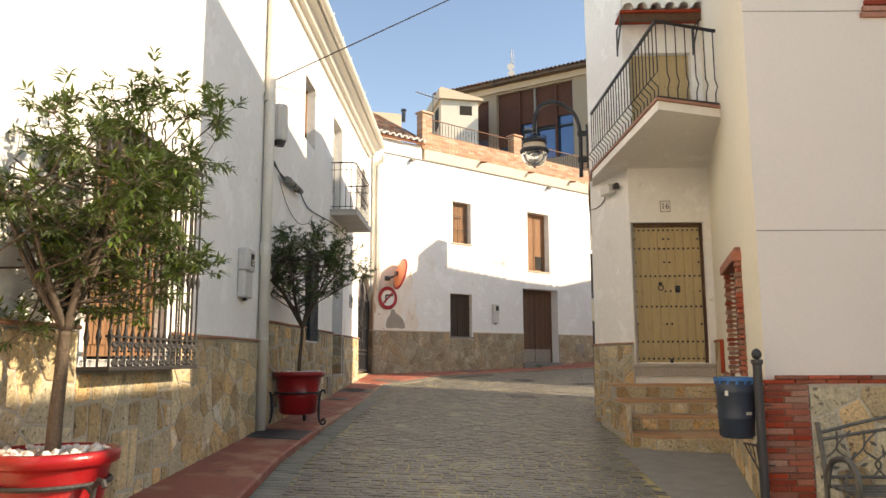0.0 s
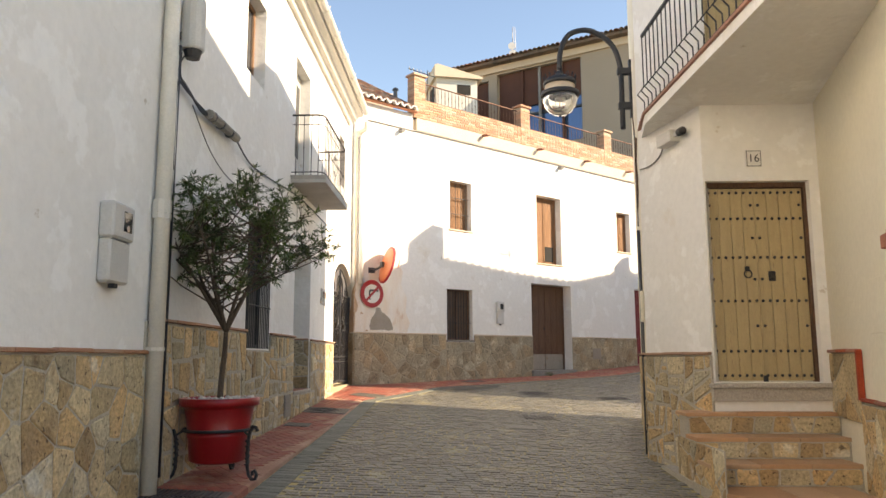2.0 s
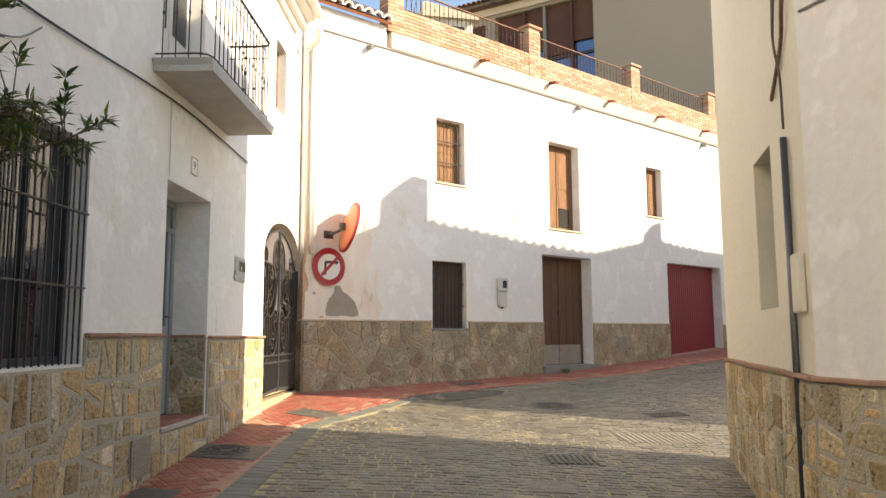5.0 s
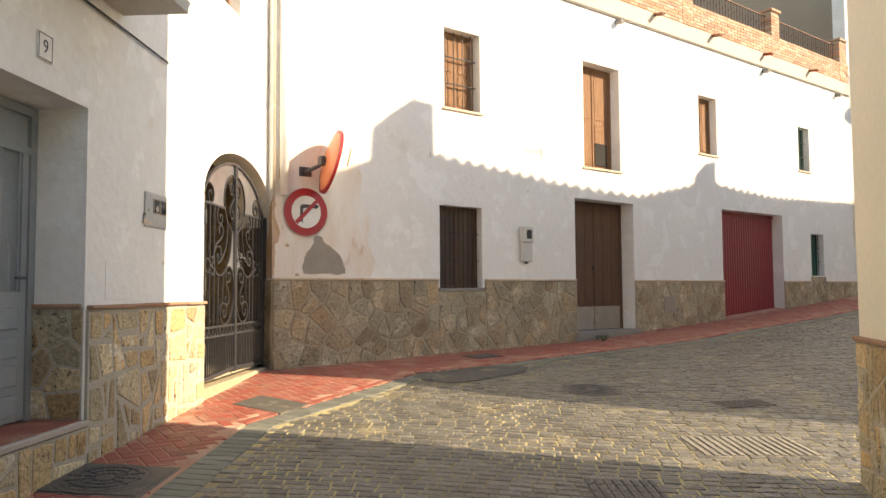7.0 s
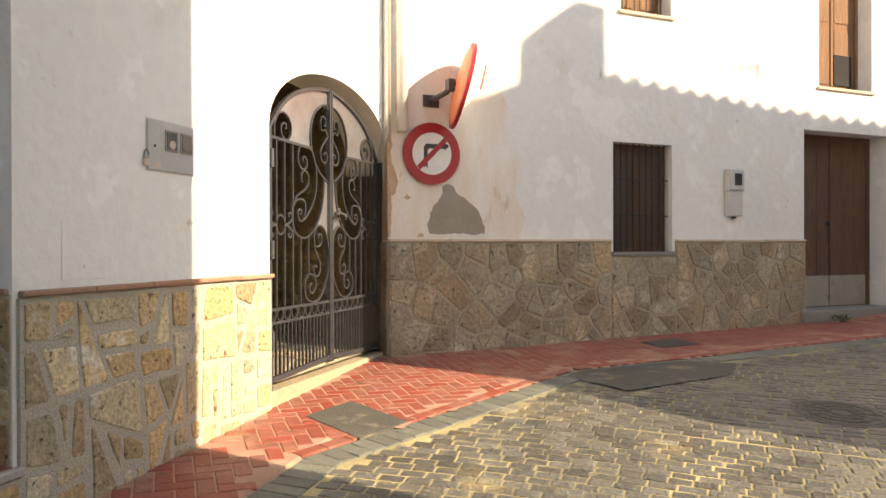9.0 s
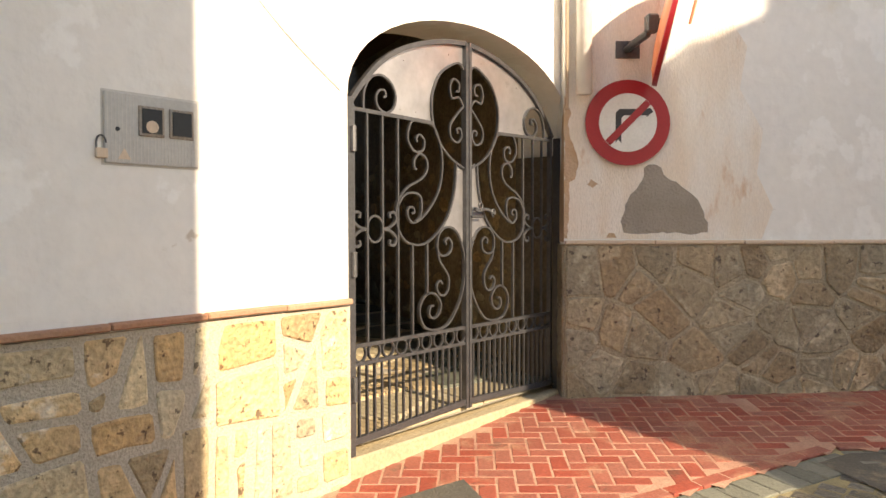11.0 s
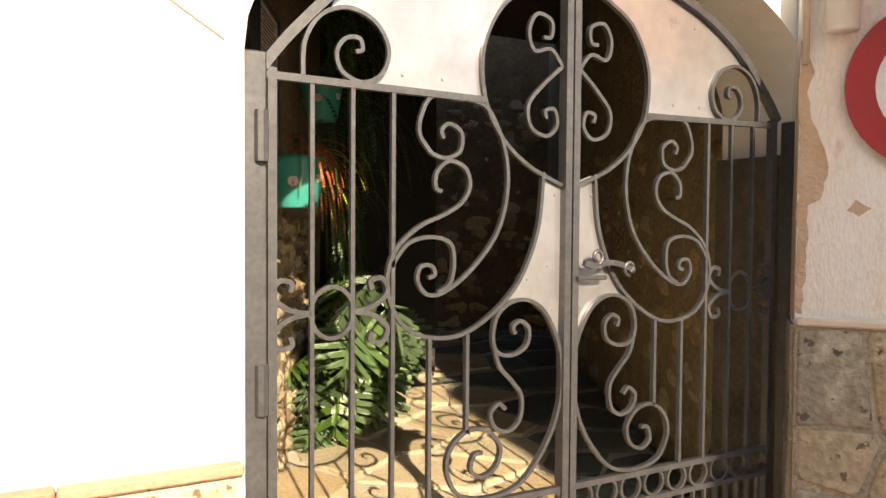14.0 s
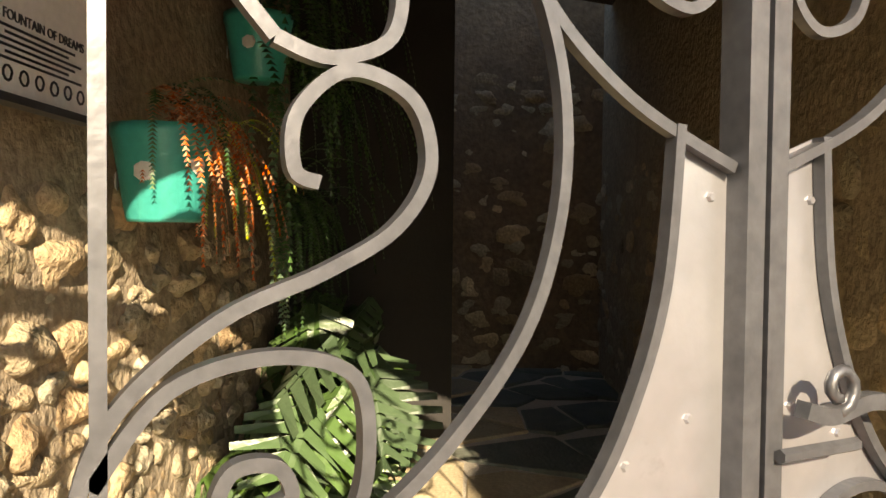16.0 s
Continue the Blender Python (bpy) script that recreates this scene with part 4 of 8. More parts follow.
def leaf(x0, mirror):
    """One leaf; its drawing runs from the hinge (0) to the meeting stile (1.05)."""
    lf = part("gate_leaf", flat(bmesh.new(), [(0.07, 0.02), (1.05, 0.06)], 0.018, 0.015), STEEL, gate)
    lf.matrix_basis = T(x0, 0, 0) @ (Matrix.Diagonal((-1, 1, 1, 1)) if mirror else Matrix.Identity(4))

    def add(name, *paths, w=0.0058, d=0.0065, s=7):
        bm = bmesh.new()
        for pth in paths:
            if name in ("oval", "scroll"):
                pth = [(x + (0.018 * min(1, max(0, (x - 0.42) / 0.08)) * min(1, max(0, (0.8 - x) / 0.12)) if 1.3 < y < 1.74 else 0), y) for x, y in pth]
            flat(bm, smooth_path(pth, s) if s else pth, w, d + 0.00035 * (next(BAR_N) % 9))
        if mirror:
            bmesh.ops.reverse_faces(bm, faces=bm.faces)
        return part(name, bm, STEEL, lf)

    add("meeting_stile", [(1.05, 0.02), (1.05, 2.29)], w=0.0125, d=0.02, s=0)
    add("hinge_stile", [(0.085, 0.02), (0.085, 1.80)], w=0.012, d=0.012, s=0)
    A = [(0.06, 1.80), (0.14, 1.90), (0.28, 2.04), (0.44, 2.14), (0.62, 2.21), (0.84, 2.265), (1.05, 2.29)]
    add("arch_bar", A, w=0.014, d=0.014)
    add("top_rail", [(0.07, 1.78), (0.74, 1.77)], w=0.010, d=0.01, s=0)
    add("lower_rail", [(0.07, 0.528), (1.04, 0.528)], w=0.010, d=0.01, s=0)
    add("ring_rail", [(0.07, 0.43), (1.04, 0.43)], w=0.009, d=0.01, s=0)
    for i in range(9):
        cx = 0.135 + i * 0.108
        add("ring", arc(cx, 0.485, 0.044, 0.046, 0, 360, 14), w=0.0045, s=0)
    for i in range(16):
        x = 0.13 + i * 0.058
        add("lower_bar", [(x, 0.04), (x, 0.43)], w=0.005, s=0)
    for x, a, b in ((0.195, 0.54, 1.78), (0.312, 0.54, 1.78), (0.435, 0.54, 1.77), (0.555, 0.54, 1.065), (0.683, 0.76, 1.06)):
        add("upright_bar", [(x, a), (x, b)], w=0.006, s=0)
    # heart at the top
    add("heart", [(1.035, 2.13), (0.985, 2.16), (0.90, 2.13), (0.80, 2.06), (0.735, 1.93), (0.74, 1.78), (0.80, 1.665), (0.90, 1.58), (1.035, 1.52)])
    add("scroll", [(1.03, 1.90), (0.985, 1.95), (0.92, 1.94), (0.90, 2.0), (0.93, 2.055), (0.985, 2.04), (0.985, 1.99), (0.955, 1.985)])
    add("scroll", [(1.03, 1.90), (0.96, 1.84), (0.90, 1.77), (0.91, 1.70), (0.97, 1.675), (1.01, 1.71), (1.0, 1.76), (0.965, 1.755), (0.97, 1.73)])
    # great oval with its scrolls
    add("oval", [(0.54, 1.60), (0.50, 1.655), (0.51, 1.72), (0.56, 1.765), (0.63, 1.765), (0.735, 1.755), (0.79, 1.68), (0.822, 1.58), (0.82, 1.47), (0.78, 1.36), (0.70, 1.26), (0.61, 1.195), (0.55, 1.185), (0.515, 1.225), (0.525, 1.268), (0.56, 1.27), (0.572, 1.245), (0.55, 1.235)])
    add("scroll", [(0.54, 1.60), (0.585, 1.588), (0.635, 1.61), (0.64, 1.665), (0.60, 1.69), (0.573, 1.67), (0.58, 1.645)])
    add("scroll", [(0.575, 1.49), (0.555, 1.50), (0.558, 1.545), (0.60, 1.58), (0.655, 1.56), (0.67, 1.505), (0.64, 1.455), (0.58, 1.42), (0.50, 1.385), (0.44, 1.32), (0.418, 1.24), (0.43, 1.16), (0.48, 1.09), (0.56, 1.058), (0.66, 1.06), (0.76, 1.11), (0.85, 1.19), (0.905, 1.28), (0.945, 1.40), (0.960, 1.56)])
    add("scroll", [(0.43, 1.27), (0.47, 1.335), (0.54, 1.355), (0.605, 1.335), (0.635, 1.27), (0.62, 1.215), (0.58, 1.19)])
    # lower oval
    add("oval", [(1.035, 0.98), (1.01, 1.05), (0.965, 1.12), (0.905, 1.155), (0.84, 1.15), (0.79, 1.11), (0.775, 1.04), (0.795, 0.995), (0.85, 0.985), (0.9, 1.01), (0.91, 1.06), (0.88, 1.09), (0.85, 1.075), (0.857, 1.05)])
    add("oval", [(1.035, 0.98), (1.04, 0.86), (1.01, 0.74), (0.95, 0.64), (0.87, 0.565), (0.76, 0.545), (0.66, 0.57), (0.615, 0.65), (0.63, 0.72), (0.69, 0.765), (0.76, 0.755), (0.805, 0.70), (0.79, 0.64), (0.74, 0.615), (0.70, 0.64), (0.71, 0.685), (0.74, 0.69)])
    add("scroll", [(0.778, 1.03), (0.80, 0.955), (0.85, 0.90), (0.885, 0.85), (0.88, 0.78), (0.84, 0.745), (0.79, 0.76), (0.77, 0.805), (0.80, 0.835), (0.825, 0.815)])
    # corner scroll at the top
    add("scroll", [(0.17, 1.79), (0.175, 1.88), (0.22, 1.955), (0.30, 1.985), (0.38, 1.955), (0.42, 1.885), (0.40, 1.815), (0.34, 1.785), (0.28, 1.81), (0.265, 1.86), (0.29, 1.90), (0.33, 1.905), (0.34, 1.875), (0.32, 1.868)])
    # side ring and curls
    add("ring", arc(0.253, 1.148, 0.062, 0.072, 0, 360, 18), s=0)
    for sx in (-1, 1):
        for sy in (-1, 1):
            cx, cy = 0.253 + sx * 0.13, 1.148
            add("curl", [(0.253 + sx * 0.062, cy), (cx - sx * 0.01, cy + sy * 0.012), (cx + sx * 0.035, cy + sy * 0.05), (cx + sx * 0.02, cy + sy * 0.09), (cx - sx * 0.015, cy + sy * 0.085), (cx - sx * 0.012, cy + sy * 0.06)], w=0.007)
    # steel sheets in the head and beside the stile

    def sheet(name, poly):
        bm = prism(bmesh.new(), poly, -0.012, -0.009)
        if mirror:
            bmesh.ops.reverse_faces(bm, faces=bm.faces)
        return part(name, bm, SHEET, lf, "dull silver steel sheet")

    hd = smooth_path(A, 4)
    head = [(p.x, p.y) for p in hd if p.x > 0.27]
    heart = [(p.x, p.y) for p in smooth_path([(1.035, 2.13), (0.985, 2.16), (0.90, 2.13), (0.80, 2.06), (0.735, 1.93), (0.735, 1.77)], 4)]
    curl = [(p.x, p.y) for p in smooth_path([(0.34, 1.785), (0.40, 1.815), (0.42, 1.885), (0.38, 1.955), (0.30, 1.985), (0.25, 1.975)], 4)]
    sheet("sheet", head + heart + [(0.36, 1.775)] + curl)
    tri = [(p.x, p.y) for p in smooth_path([(0.960, 1.56), (0.945, 1.40), (0.905, 1.28), (0.85, 1.19), (0.79, 1.13)], 4)]
    low = [(p.x, p.y) for p in smooth_path([(0.80, 1.12), (0.84, 1.15), (0.905, 1.155), (0.965, 1.12), (1.01, 1.05), (1.035, 0.98)], 4)]
    sheet("sheet", tri + low + [(1.04, 1.53)])
    for x, y in ((0.965, 1.49), (1.015, 1.49), (0.91, 1.22), (1.01, 1.12), (0.99, 1.26), (0.5, 2.1), (0.6, 1.82), (0.9, 2.2), (0.47, 1.82)):
        part("rivet", lathe(bmesh.new(), [(0.006, 0), (0.004, 0.004)], 6, (x, y, -0.009)), SHEET, lf)
    return lf


leaf(0.0, False)
leaf(2.13, True)
hb = part("latch", flat(bmesh.new(), smooth_path([(1.1, 1.27), (1.14, 1.26), (1.2, 1.27), (1.26, 1.26), (1.31, 1.24)], 5), 0.009, 0.009), STEEL, gate)
hb.matrix_basis = T(0, 0, 0.04)
for cx, sg in ((1.15, 1), (1.29, -1)):
    bm = tube(bmesh.new(), [(cx + a * sg, 1.27 + b, 0.045) for a, b, _ in spiral(0, 0.02 * sg, 0.028, -90, 1.0, n=10)], 0.007, 5)
    part("latch_curl", bm, STEEL, gate, smooth=True)
# added panel over the jamb; its dark brown colour is the jamb's shade
JAMB_SHADE = mat("dark_jamb_shade", (0.15, 0.122, 0.085), (0.06, 0.052, 0.04), 4, 0.6, 0.9, 0.7, 40, fine=0.2)
mesh_thing("gate_jamb", B(19.385, 19.416, 1.0, 2.85, -0.45, -0.075), JAMB_SHADE, "thin dark panel coloured as shade on the jamb inside the iron gate", "jamb", LM, kind="structure")
part("bolt", tube(bmesh.new(), [(1.08, 1.22, 0.03), (1.2, 1.22, 0.03)], 0.008, 6), STEEL, gate)
mesh_thing("threshold", B(17.15, 19.5, 0.8, 1.13, -0.5, 0.01, bevel=0.01), FLAG, "worn concrete sill under the iron gate", "threshold", LM, kind="structure")

# ---- passage behind the gate ----
PD = Vector((-0.9, 0.44, 0)).normalized()
PA, PB = Vector((-2.99, 17.13, 0)), Vector((-2.99, 19.5, 0))
PLM = frame_of(PA, (PD.x, PD.y))
PRM = frame_of(PB + PD * 7.5, (-PD.x, -PD.y))
mesh_thing("passage_wall", B(0, 7.5, 0.5, 5, -0.3, -0.004), RUBBLED, "rough rubble wall with earth mortar in the passage", "wall", PRM.copy(), kind="structure")
wl = mesh_thing("passage_wall_plants", B(0, 7.5, 0.5, 5, -0.3, -0.004), RUBBLED, "rough sunlit rubble wall behind the gate", "wall", kind="structure")
u = -PD
wl.matrix_world = PLM


def passage_z(x):
    return 1.17 + max(0.0, -2.6 - x) * 0.05


def rubble(parent, s0, s1, h0, h1, size, seed, depth=0.09, cap=300, fade=None):
    rnd = random.Random(seed)
    k = 0
    shapes = []
    for v in range(6):
        bm = bmesh.new()
        bmesh.ops.create_icosphere(bm, subdivisions=3, radius=1)
        for q in bm.verts:
            d = q.co.normalized()
            q.co *= 0.86 + 0.06 * noise.noise(d * 9.0) + 0.45 * noise.noise(d * 1.3 + Vector((seed + v * 7, 0, 0))) + 0.16 * noise.noise(d * 4.0 + Vector((0, v * 5, seed)))
            q.co.x = max(-0.85, min(0.85, q.co.x))
            q.co.y = max(-0.8, min(0.8, q.co.y))
        me = bpy.data.meshes.new("stone")
        bm.to_mesh(me)
        bm.free()
        me.materials.append(RUBBLE)
        for p in me.polygons:
            p.use_smooth = True
        shapes.append(me)
    h = h0
    while h < h1:
        rh = size * rnd.uniform(0.5, 1.0)
        s = s0 - rnd.random() * size
        while s < s1:
            w_ = size * rnd.uniform(0.8, 1.7)
            if k < cap:
                ob = new("stone", rnd.choice(shapes))
                ob.parent = parent
                ob.matrix_basis = T(s + w_ / 2, h + rh / 2 + rnd.uniform(-0.02, 0.02), -0.04 + rnd.uniform(-0.02, 0.01)) @ pose(0, 0, 0, rnd.uniform(-15, 15), rnd.uniform(-15, 15), rnd.uniform(-14, 14)) @ Matrix.Diagonal((w_ * 0.66, rh * 0.74, depth * rnd.uniform(0.6, 1.0), 1))
                k += 1
            s += w_
        h += rh
    return k


rubble(wl, 0.05, 2.6, 1.1, 3.6, 0.125, 5, 0.08, 300)
pr = bpy.data.objects["passage_wall"]
rubble(pr, 2.6, 7.4, 1.2, 3.9, 0.19, 9, 0.055, 290)
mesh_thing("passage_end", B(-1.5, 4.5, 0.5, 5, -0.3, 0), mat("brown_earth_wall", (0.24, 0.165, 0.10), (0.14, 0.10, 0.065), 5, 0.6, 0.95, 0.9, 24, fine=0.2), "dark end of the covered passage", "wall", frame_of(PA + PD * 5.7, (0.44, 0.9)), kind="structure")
rubble(bpy.data.objects["passage_end"], -0.6, 3.2, 1.3, 3.9, 0.2, 12, 0.06, 290)
bm = prism(bmesh.new(), [(-3.0, 16.2), (-3.0, 20.6), (-6.9, 22.7), (-6.9, 18.0)], 4.4, 4.5)
mesh_thing("passage_ceiling", bm, WOOD, "dark covered passage ceiling", "ceiling", kind="structure")
bm = bmesh.new()
A0 = [(-2.6, 16.9), (-2.6, 19.9), (-11, 24.5), (-11, 20.0)]
bm.faces.new([bm.verts.new((x, y, passage_z(x) - 0.004)) for x, y in A0][::-1])
bmesh.ops.recalc_face_normals(bm, faces=bm.faces)
fl = mesh_thing("passage_floor", bm, GROUT, "pale mortar bed of the passage floor", "floor", kind="structure")
if fl.data.polygons[0].normal.z < 0:
    fl.data.flip_normals()

# ---- far house ----
def wooden_door(name, m, w_, h_, label, material, leaves=2, boards=3, kick=0.0, kickmat=None):
    t = thing(name, m, label, "door")
    part("frame", B(-0.0, 0.06, 0, h_, -0.03, 0.03), material, t)
    part("frame", B(w_ - 0.06, w_, 0, h_, -0.03, 0.03), material, t)
    part("frame", B(0.06, w_ - 0.06, h_ - 0.06, h_, -0.03, 0.03), material, t)
    lw = (w_ - 0.12) / leaves
    for k in range(leaves):
        lf = part("leaf", B(0.06 + k * lw + 0.004, 0.06 + (k + 1) * lw - 0.004, 0, h_ - 0.06, -0.02, 0.01), material, t)
        bw = (lw - 0.02) / boards
        for i in range(boards):
            part("board", B(0.07 + k * lw + i * bw + 0.002, 0.07 + k * lw + (i + 1) * bw - 0.002, kick, h_ - 0.07, 0.01, 0.022, bevel=0.004), material, lf)
        if kick:
            part("kick_plate", B(0.07 + k * lw, 0.05 + (k + 1) * lw, 0.02, kick, 0.01, 0.02), kickmat, lf)
    return t


d = wooden_door("wooden_door", FM @ T(5.5, 1.34, -0.3), 1.53, 2.26, "weathered dark brown double wooden door above a worn sill", WOOD, 2, 3, 0.42, GREYPAINT)
part("knob", lathe(bmesh.new(), [(0.02, 0), (0.03, 0.03), (0.015, 0.05)], 8, (0.72, 1.1, 0.02)), IRON, d)
mesh_thing("doorstep", B(5.4, 7.1, 1.0, 1.35, -0.4, 0.1, bevel=0.015), CONCRETE, "worn pale doorstep under the brown door", "step", FM, kind="structure")
t = thing("garage_door", FM @ T(9.92, 1.3, -0.25), "dark red ribbed metal garage door", "door")
part("frame", B(0, 2.43, 2.32, 2.39, -0.03, 0.03), GARAGE, t)
for i in range(26):
    part("slat", prism(bmesh.new(), [(i * 0.0935, 0.0), (i * 0.0935 + 0.03, 0.02), (i * 0.0935 + 0.06, 0.02), (i * 0.0935 + 0.0915, 0.0), (i * 0.0935 + 0.0915, -0.015), (i * 0.0935, -0.015)], 0, 2.32), GARAGE, t)
    t.children[-1].matrix_basis = Matrix(((1, 0, 0, 0), (0, 0, 1, 0), (0, 1, 0, 0), (0, 0, 0, 1)))
    t.children[-1].data.flip_normals()
wv = barred_window("window_shuttered", FM @ T(2.70, 4.74, 0), 0.70, 1.2, "brown shuttered upper window behind thin iron bars", 4, 0.16, WOODL, 2, False, -0.1)
t = barred_window("window_door", FM @ T(5.74, 4.155, 0), 0.97, 1.84, "old brown upper shutters with a broken lower corner", 0, 0.2, WOODL, 0, False)
part("hole", B(0.52, 0.84, 0.1, 0.5, -0.225, -0.2), DARK, t, "dark gap in the broken shutter")
barred_window("window_narrow", FM @ T(9.18, 4.765, 0), 0.64, 1.18, "narrow brown shuttered upper window", 0, 0.16, WOODL, 0, False)
barred_window("window_green", FM @ T(13.2, 4.8, 0), 0.53, 1.03, "small green shuttered upper window behind bars", 3, 0.16, GREEN, 2, False, -0.1)
barred_window("window_green", FM @ T(13.65, 2.35, 0), 0.63, 0.99, "small green window with vertical bars above the stone dado", 5, 0.16, GREEN, 2, False, -0.1)
t = barred_window("window_screened", FM @ T(2.60, 2.09, 0), 0.81, 1.205, "brown-screened ground-floor window behind dark iron bars", 9, 0.14, WOOD, 2, True, -0.06, SCREEN)
part("sill", B(-0.03, 0.84, -0.045, 0.0, -0.2, 0.05, bevel=0.006), CONCRETE, t)
for a, b_, h in ((2.66, 3.44, 4.74), (5.7, 6.75, 4.155), (9.14, 9.86, 4.765), (13.16, 13.77, 4.8)):
    mesh_thing("window_ledge", B(a, b_, h - 0.035, h, -0.25, 0.035, bevel=0.006), OCHRE, "thin ochre sill of the upper window", "sill", FM, kind="structure")
# one near-black sheet puts the shade of all far-house rooms into colour
mesh_thing("room_back", B(0.6, 16, -1, 6.9, -1.2, -1.1), DARK, "near-black backing coloured as the unlit rooms of the far house", "wall", FM, kind="structure")
t = thing("meter_box", FM @ T(4.18, 2.5, 0), "tall pale plastic meter box with a small window", "meter box")
part("body", B(0, 0.22, 0, 0.3, 0.002, 0.08, bevel=0.012), PLASTIC, t)
part("head", B(-0.008, 0.228, 0.3, 0.55, 0.002, 0.1, bevel=0.012), PLASTIC, t)
part("pane", B(0.07, 0.18, 0.36, 0.5, 0.1, 0.104), WINGLASS, t)
part("lock", B(0.08, 0.13, -0.03, 0.03, 0.03, 0.06), BLACK, t)
t = thing("service_cover", FM @ T(7.85, 1.62, 0.034), "small grey metal cover set in the stone dado", "cover")
part("plate", B(0, 0.36, 0, 0.3, 0, 0.012, bevel=0.003), GREYPAINT, t)

# parapet bricks, pillars and railings
PW = bpy.data.objects["parapet_wall"]


def brick_field(parent, material, s0, s1, h0, h1, bl=0.245, bh=0.055, jt=0.012, dep=0.014, limit=300, rest_name="brick", z=0.0):
    me = bpy.data.meshes.new("brick")
    bm = B(0, bl - jt, 0, bh - jt * 0.8, 0, dep, bevel=0.003)
    bm.to_mesh(me)
    bm.free()
    me.materials.append(material)
    rows = int(round((h1 - h0) / bh))
    n = 0
    rest = bmesh.new()
    for j in range(rows):
        s = s0 + (0 if j % 2 else -bl / 2)
        while s < s1 - 0.02:
            a, b_ = max(s, s0), min(s + bl, s1)
            if b_ - a > 0.05:
                dz = z + random.uniform(-0.002, 0.003)
                if n < limit and b_ - a > bl - 0.01:
                    ob = new("brick", me)
                    ob.parent = parent
                    ob.matrix_basis = T(a, h0 + j * bh, dz)
                    n += 1
                else:
                    box(rest, a, b_ - jt, h0 + j * bh, h0 + (j + 1) * bh - jt * 0.8, dz, dz + dep)
            s += bl
    if len(rest.verts):
        part(rest_name, rest, material, parent, kind="stuff")
    else:
        rest.free()


def parapet_bricks():
    brick_field(PW, BRICKP, 1.67, 15.9, 7.30, 7.76, 0.25, 0.066, limit=290)


def pillar(s, w_=0.34, h0=7.28, h1=8.38):
    t = thing("parapet_pillar", FM @ T(s, h0, -0.22), "pale brick pillar with a flat cap on the parapet", "pillar", "pillars of the terrace")
    part("core", B(0.012, w_ - 0.012, 0, h1 - h0 - 0.06, 0.0, 0.25), MORTAR, t)
    bh = 0.066
    for j in range(int((h1 - h0 - 0.06) / bh)):
        o = (j % 2) * 0.1
        part("brick", B(0, w_ * 0.55 + o - 0.05, j * bh, (j + 1) * bh - 0.01, -0.004, 0.262, bevel=0.003), BRICKP, t)
        part("brick", B(w_ * 0.55 + o - 0.04, w_, j * bh, (j + 1) * bh - 0.01, -0.004, 0.262, bevel=0.003), BRICKP, t)
    part("cap", B(-0.04, w_ + 0.04, h1 - h0 - 0.06, h1 - h0, -0.04, 0.3, bevel=0.01), BRICKP, t, "flat orange brick cap")
    return t


PS = [1.58, 5.17, 8.68, 12.08, 15.4]
for s in PS:
    pillar(s)


def railing(s0, s1):
    t = thing("terrace_railing", FM @ T(s0, 7.78, -0.1), "rust-brown iron railing with decorated bars", "railing", "railings of the terrace")
    w_ = s1 - s0
    part("top_rail", B(0, w_, 0.44, 0.46, -0.015, 0.015), mat_rust, t)
    part("bottom_rail", B(0, w_, 0.03, 0.045, -0.01, 0.01), mat_rust, t)
    n = int(w_ / 0.11)
    for i in range(n):
        x = w_ * (i + 0.5) / n
        part("bar", tube(bmesh.new(), [(x, 0.04, 0), (x, 0.2, 0), (x, 0.24, 0), (x, 0.28, 0), (x, 0.44, 0)], [0.007, 0.007, 0.018, 0.007, 0.007] if i % 2 else [0.007, 0.014, 0.007, 0.014, 0.007], 4), mat_rust, t)


mat_rust = mat("rusty_brown_iron", (0.17, 0.075, 0.04), (0.11, 0.05, 0.03), 10, 0.6, 0.6, 0.4, 80, metal=0.3)
for a, b_ in zip(PS, PS[1:]):
    railing(a + 0.34, b_)
for s in (3.8, 5.81, 7.78, 9.72, 11.75, 13.81):
    t = thing("roof_spout", FM @ T(s, 7.24, 0.03), "short clay drain spout under the parapet", "spout", "spouts of the terrace")
    part("spout", half_tile(bmesh.new(), pose(0, 0, 0.2, 8, 0, 0), 0.055, 0.24, 0.014, False), BRICK, t)
for s in (1.2, 6.68, 11.72, 15.18):
    t = thing("wall_vent", FM @ T(s, 6.88, 0.0), "small grey spout under the cornice", "vent", "vents under the cornice")
    part("pipe", tube(bmesh.new(), [(0, 0, 0), (0.0, -0.02, 0.14)], 0.05, 8), CONCRETE, t)
mesh_thing("cornice_cable", B(0.3, 15.9, 6.94, 6.965, 0.002, 0.03, bevel=0.005), CONCRETE, "grey cable run along the top of the white wall", "cable", FM)
# left top corner: white upper wall with tiled roof
mesh_thing("upper_wall", B(-0.6, 1.58, 6.98, 7.36, -0.4, 0.0), WHITE, "white upper wall under the tiled roof", "wall", FM, kind="structure")
rt = thing("tiled_roof", FM @ T(-0.9, 7.42, 0.14), "old clay tiled roof with whitewashed tile ends", "roof", kind="structure")
tile_row(rt, 13, 0, 0.2, 0, 0, 30, 9)
bm = prism(bmesh.new(), [(0, 0), (2.5, 0), (2.5, 2.6), (0, 2.6)], -0.05, 0)
ob = part("roof_deck", bm, TILE, rt)
ob.matrix_basis = T(0, -0.03, 0) @ pose(0, 0, 0, -60, 0, 0)
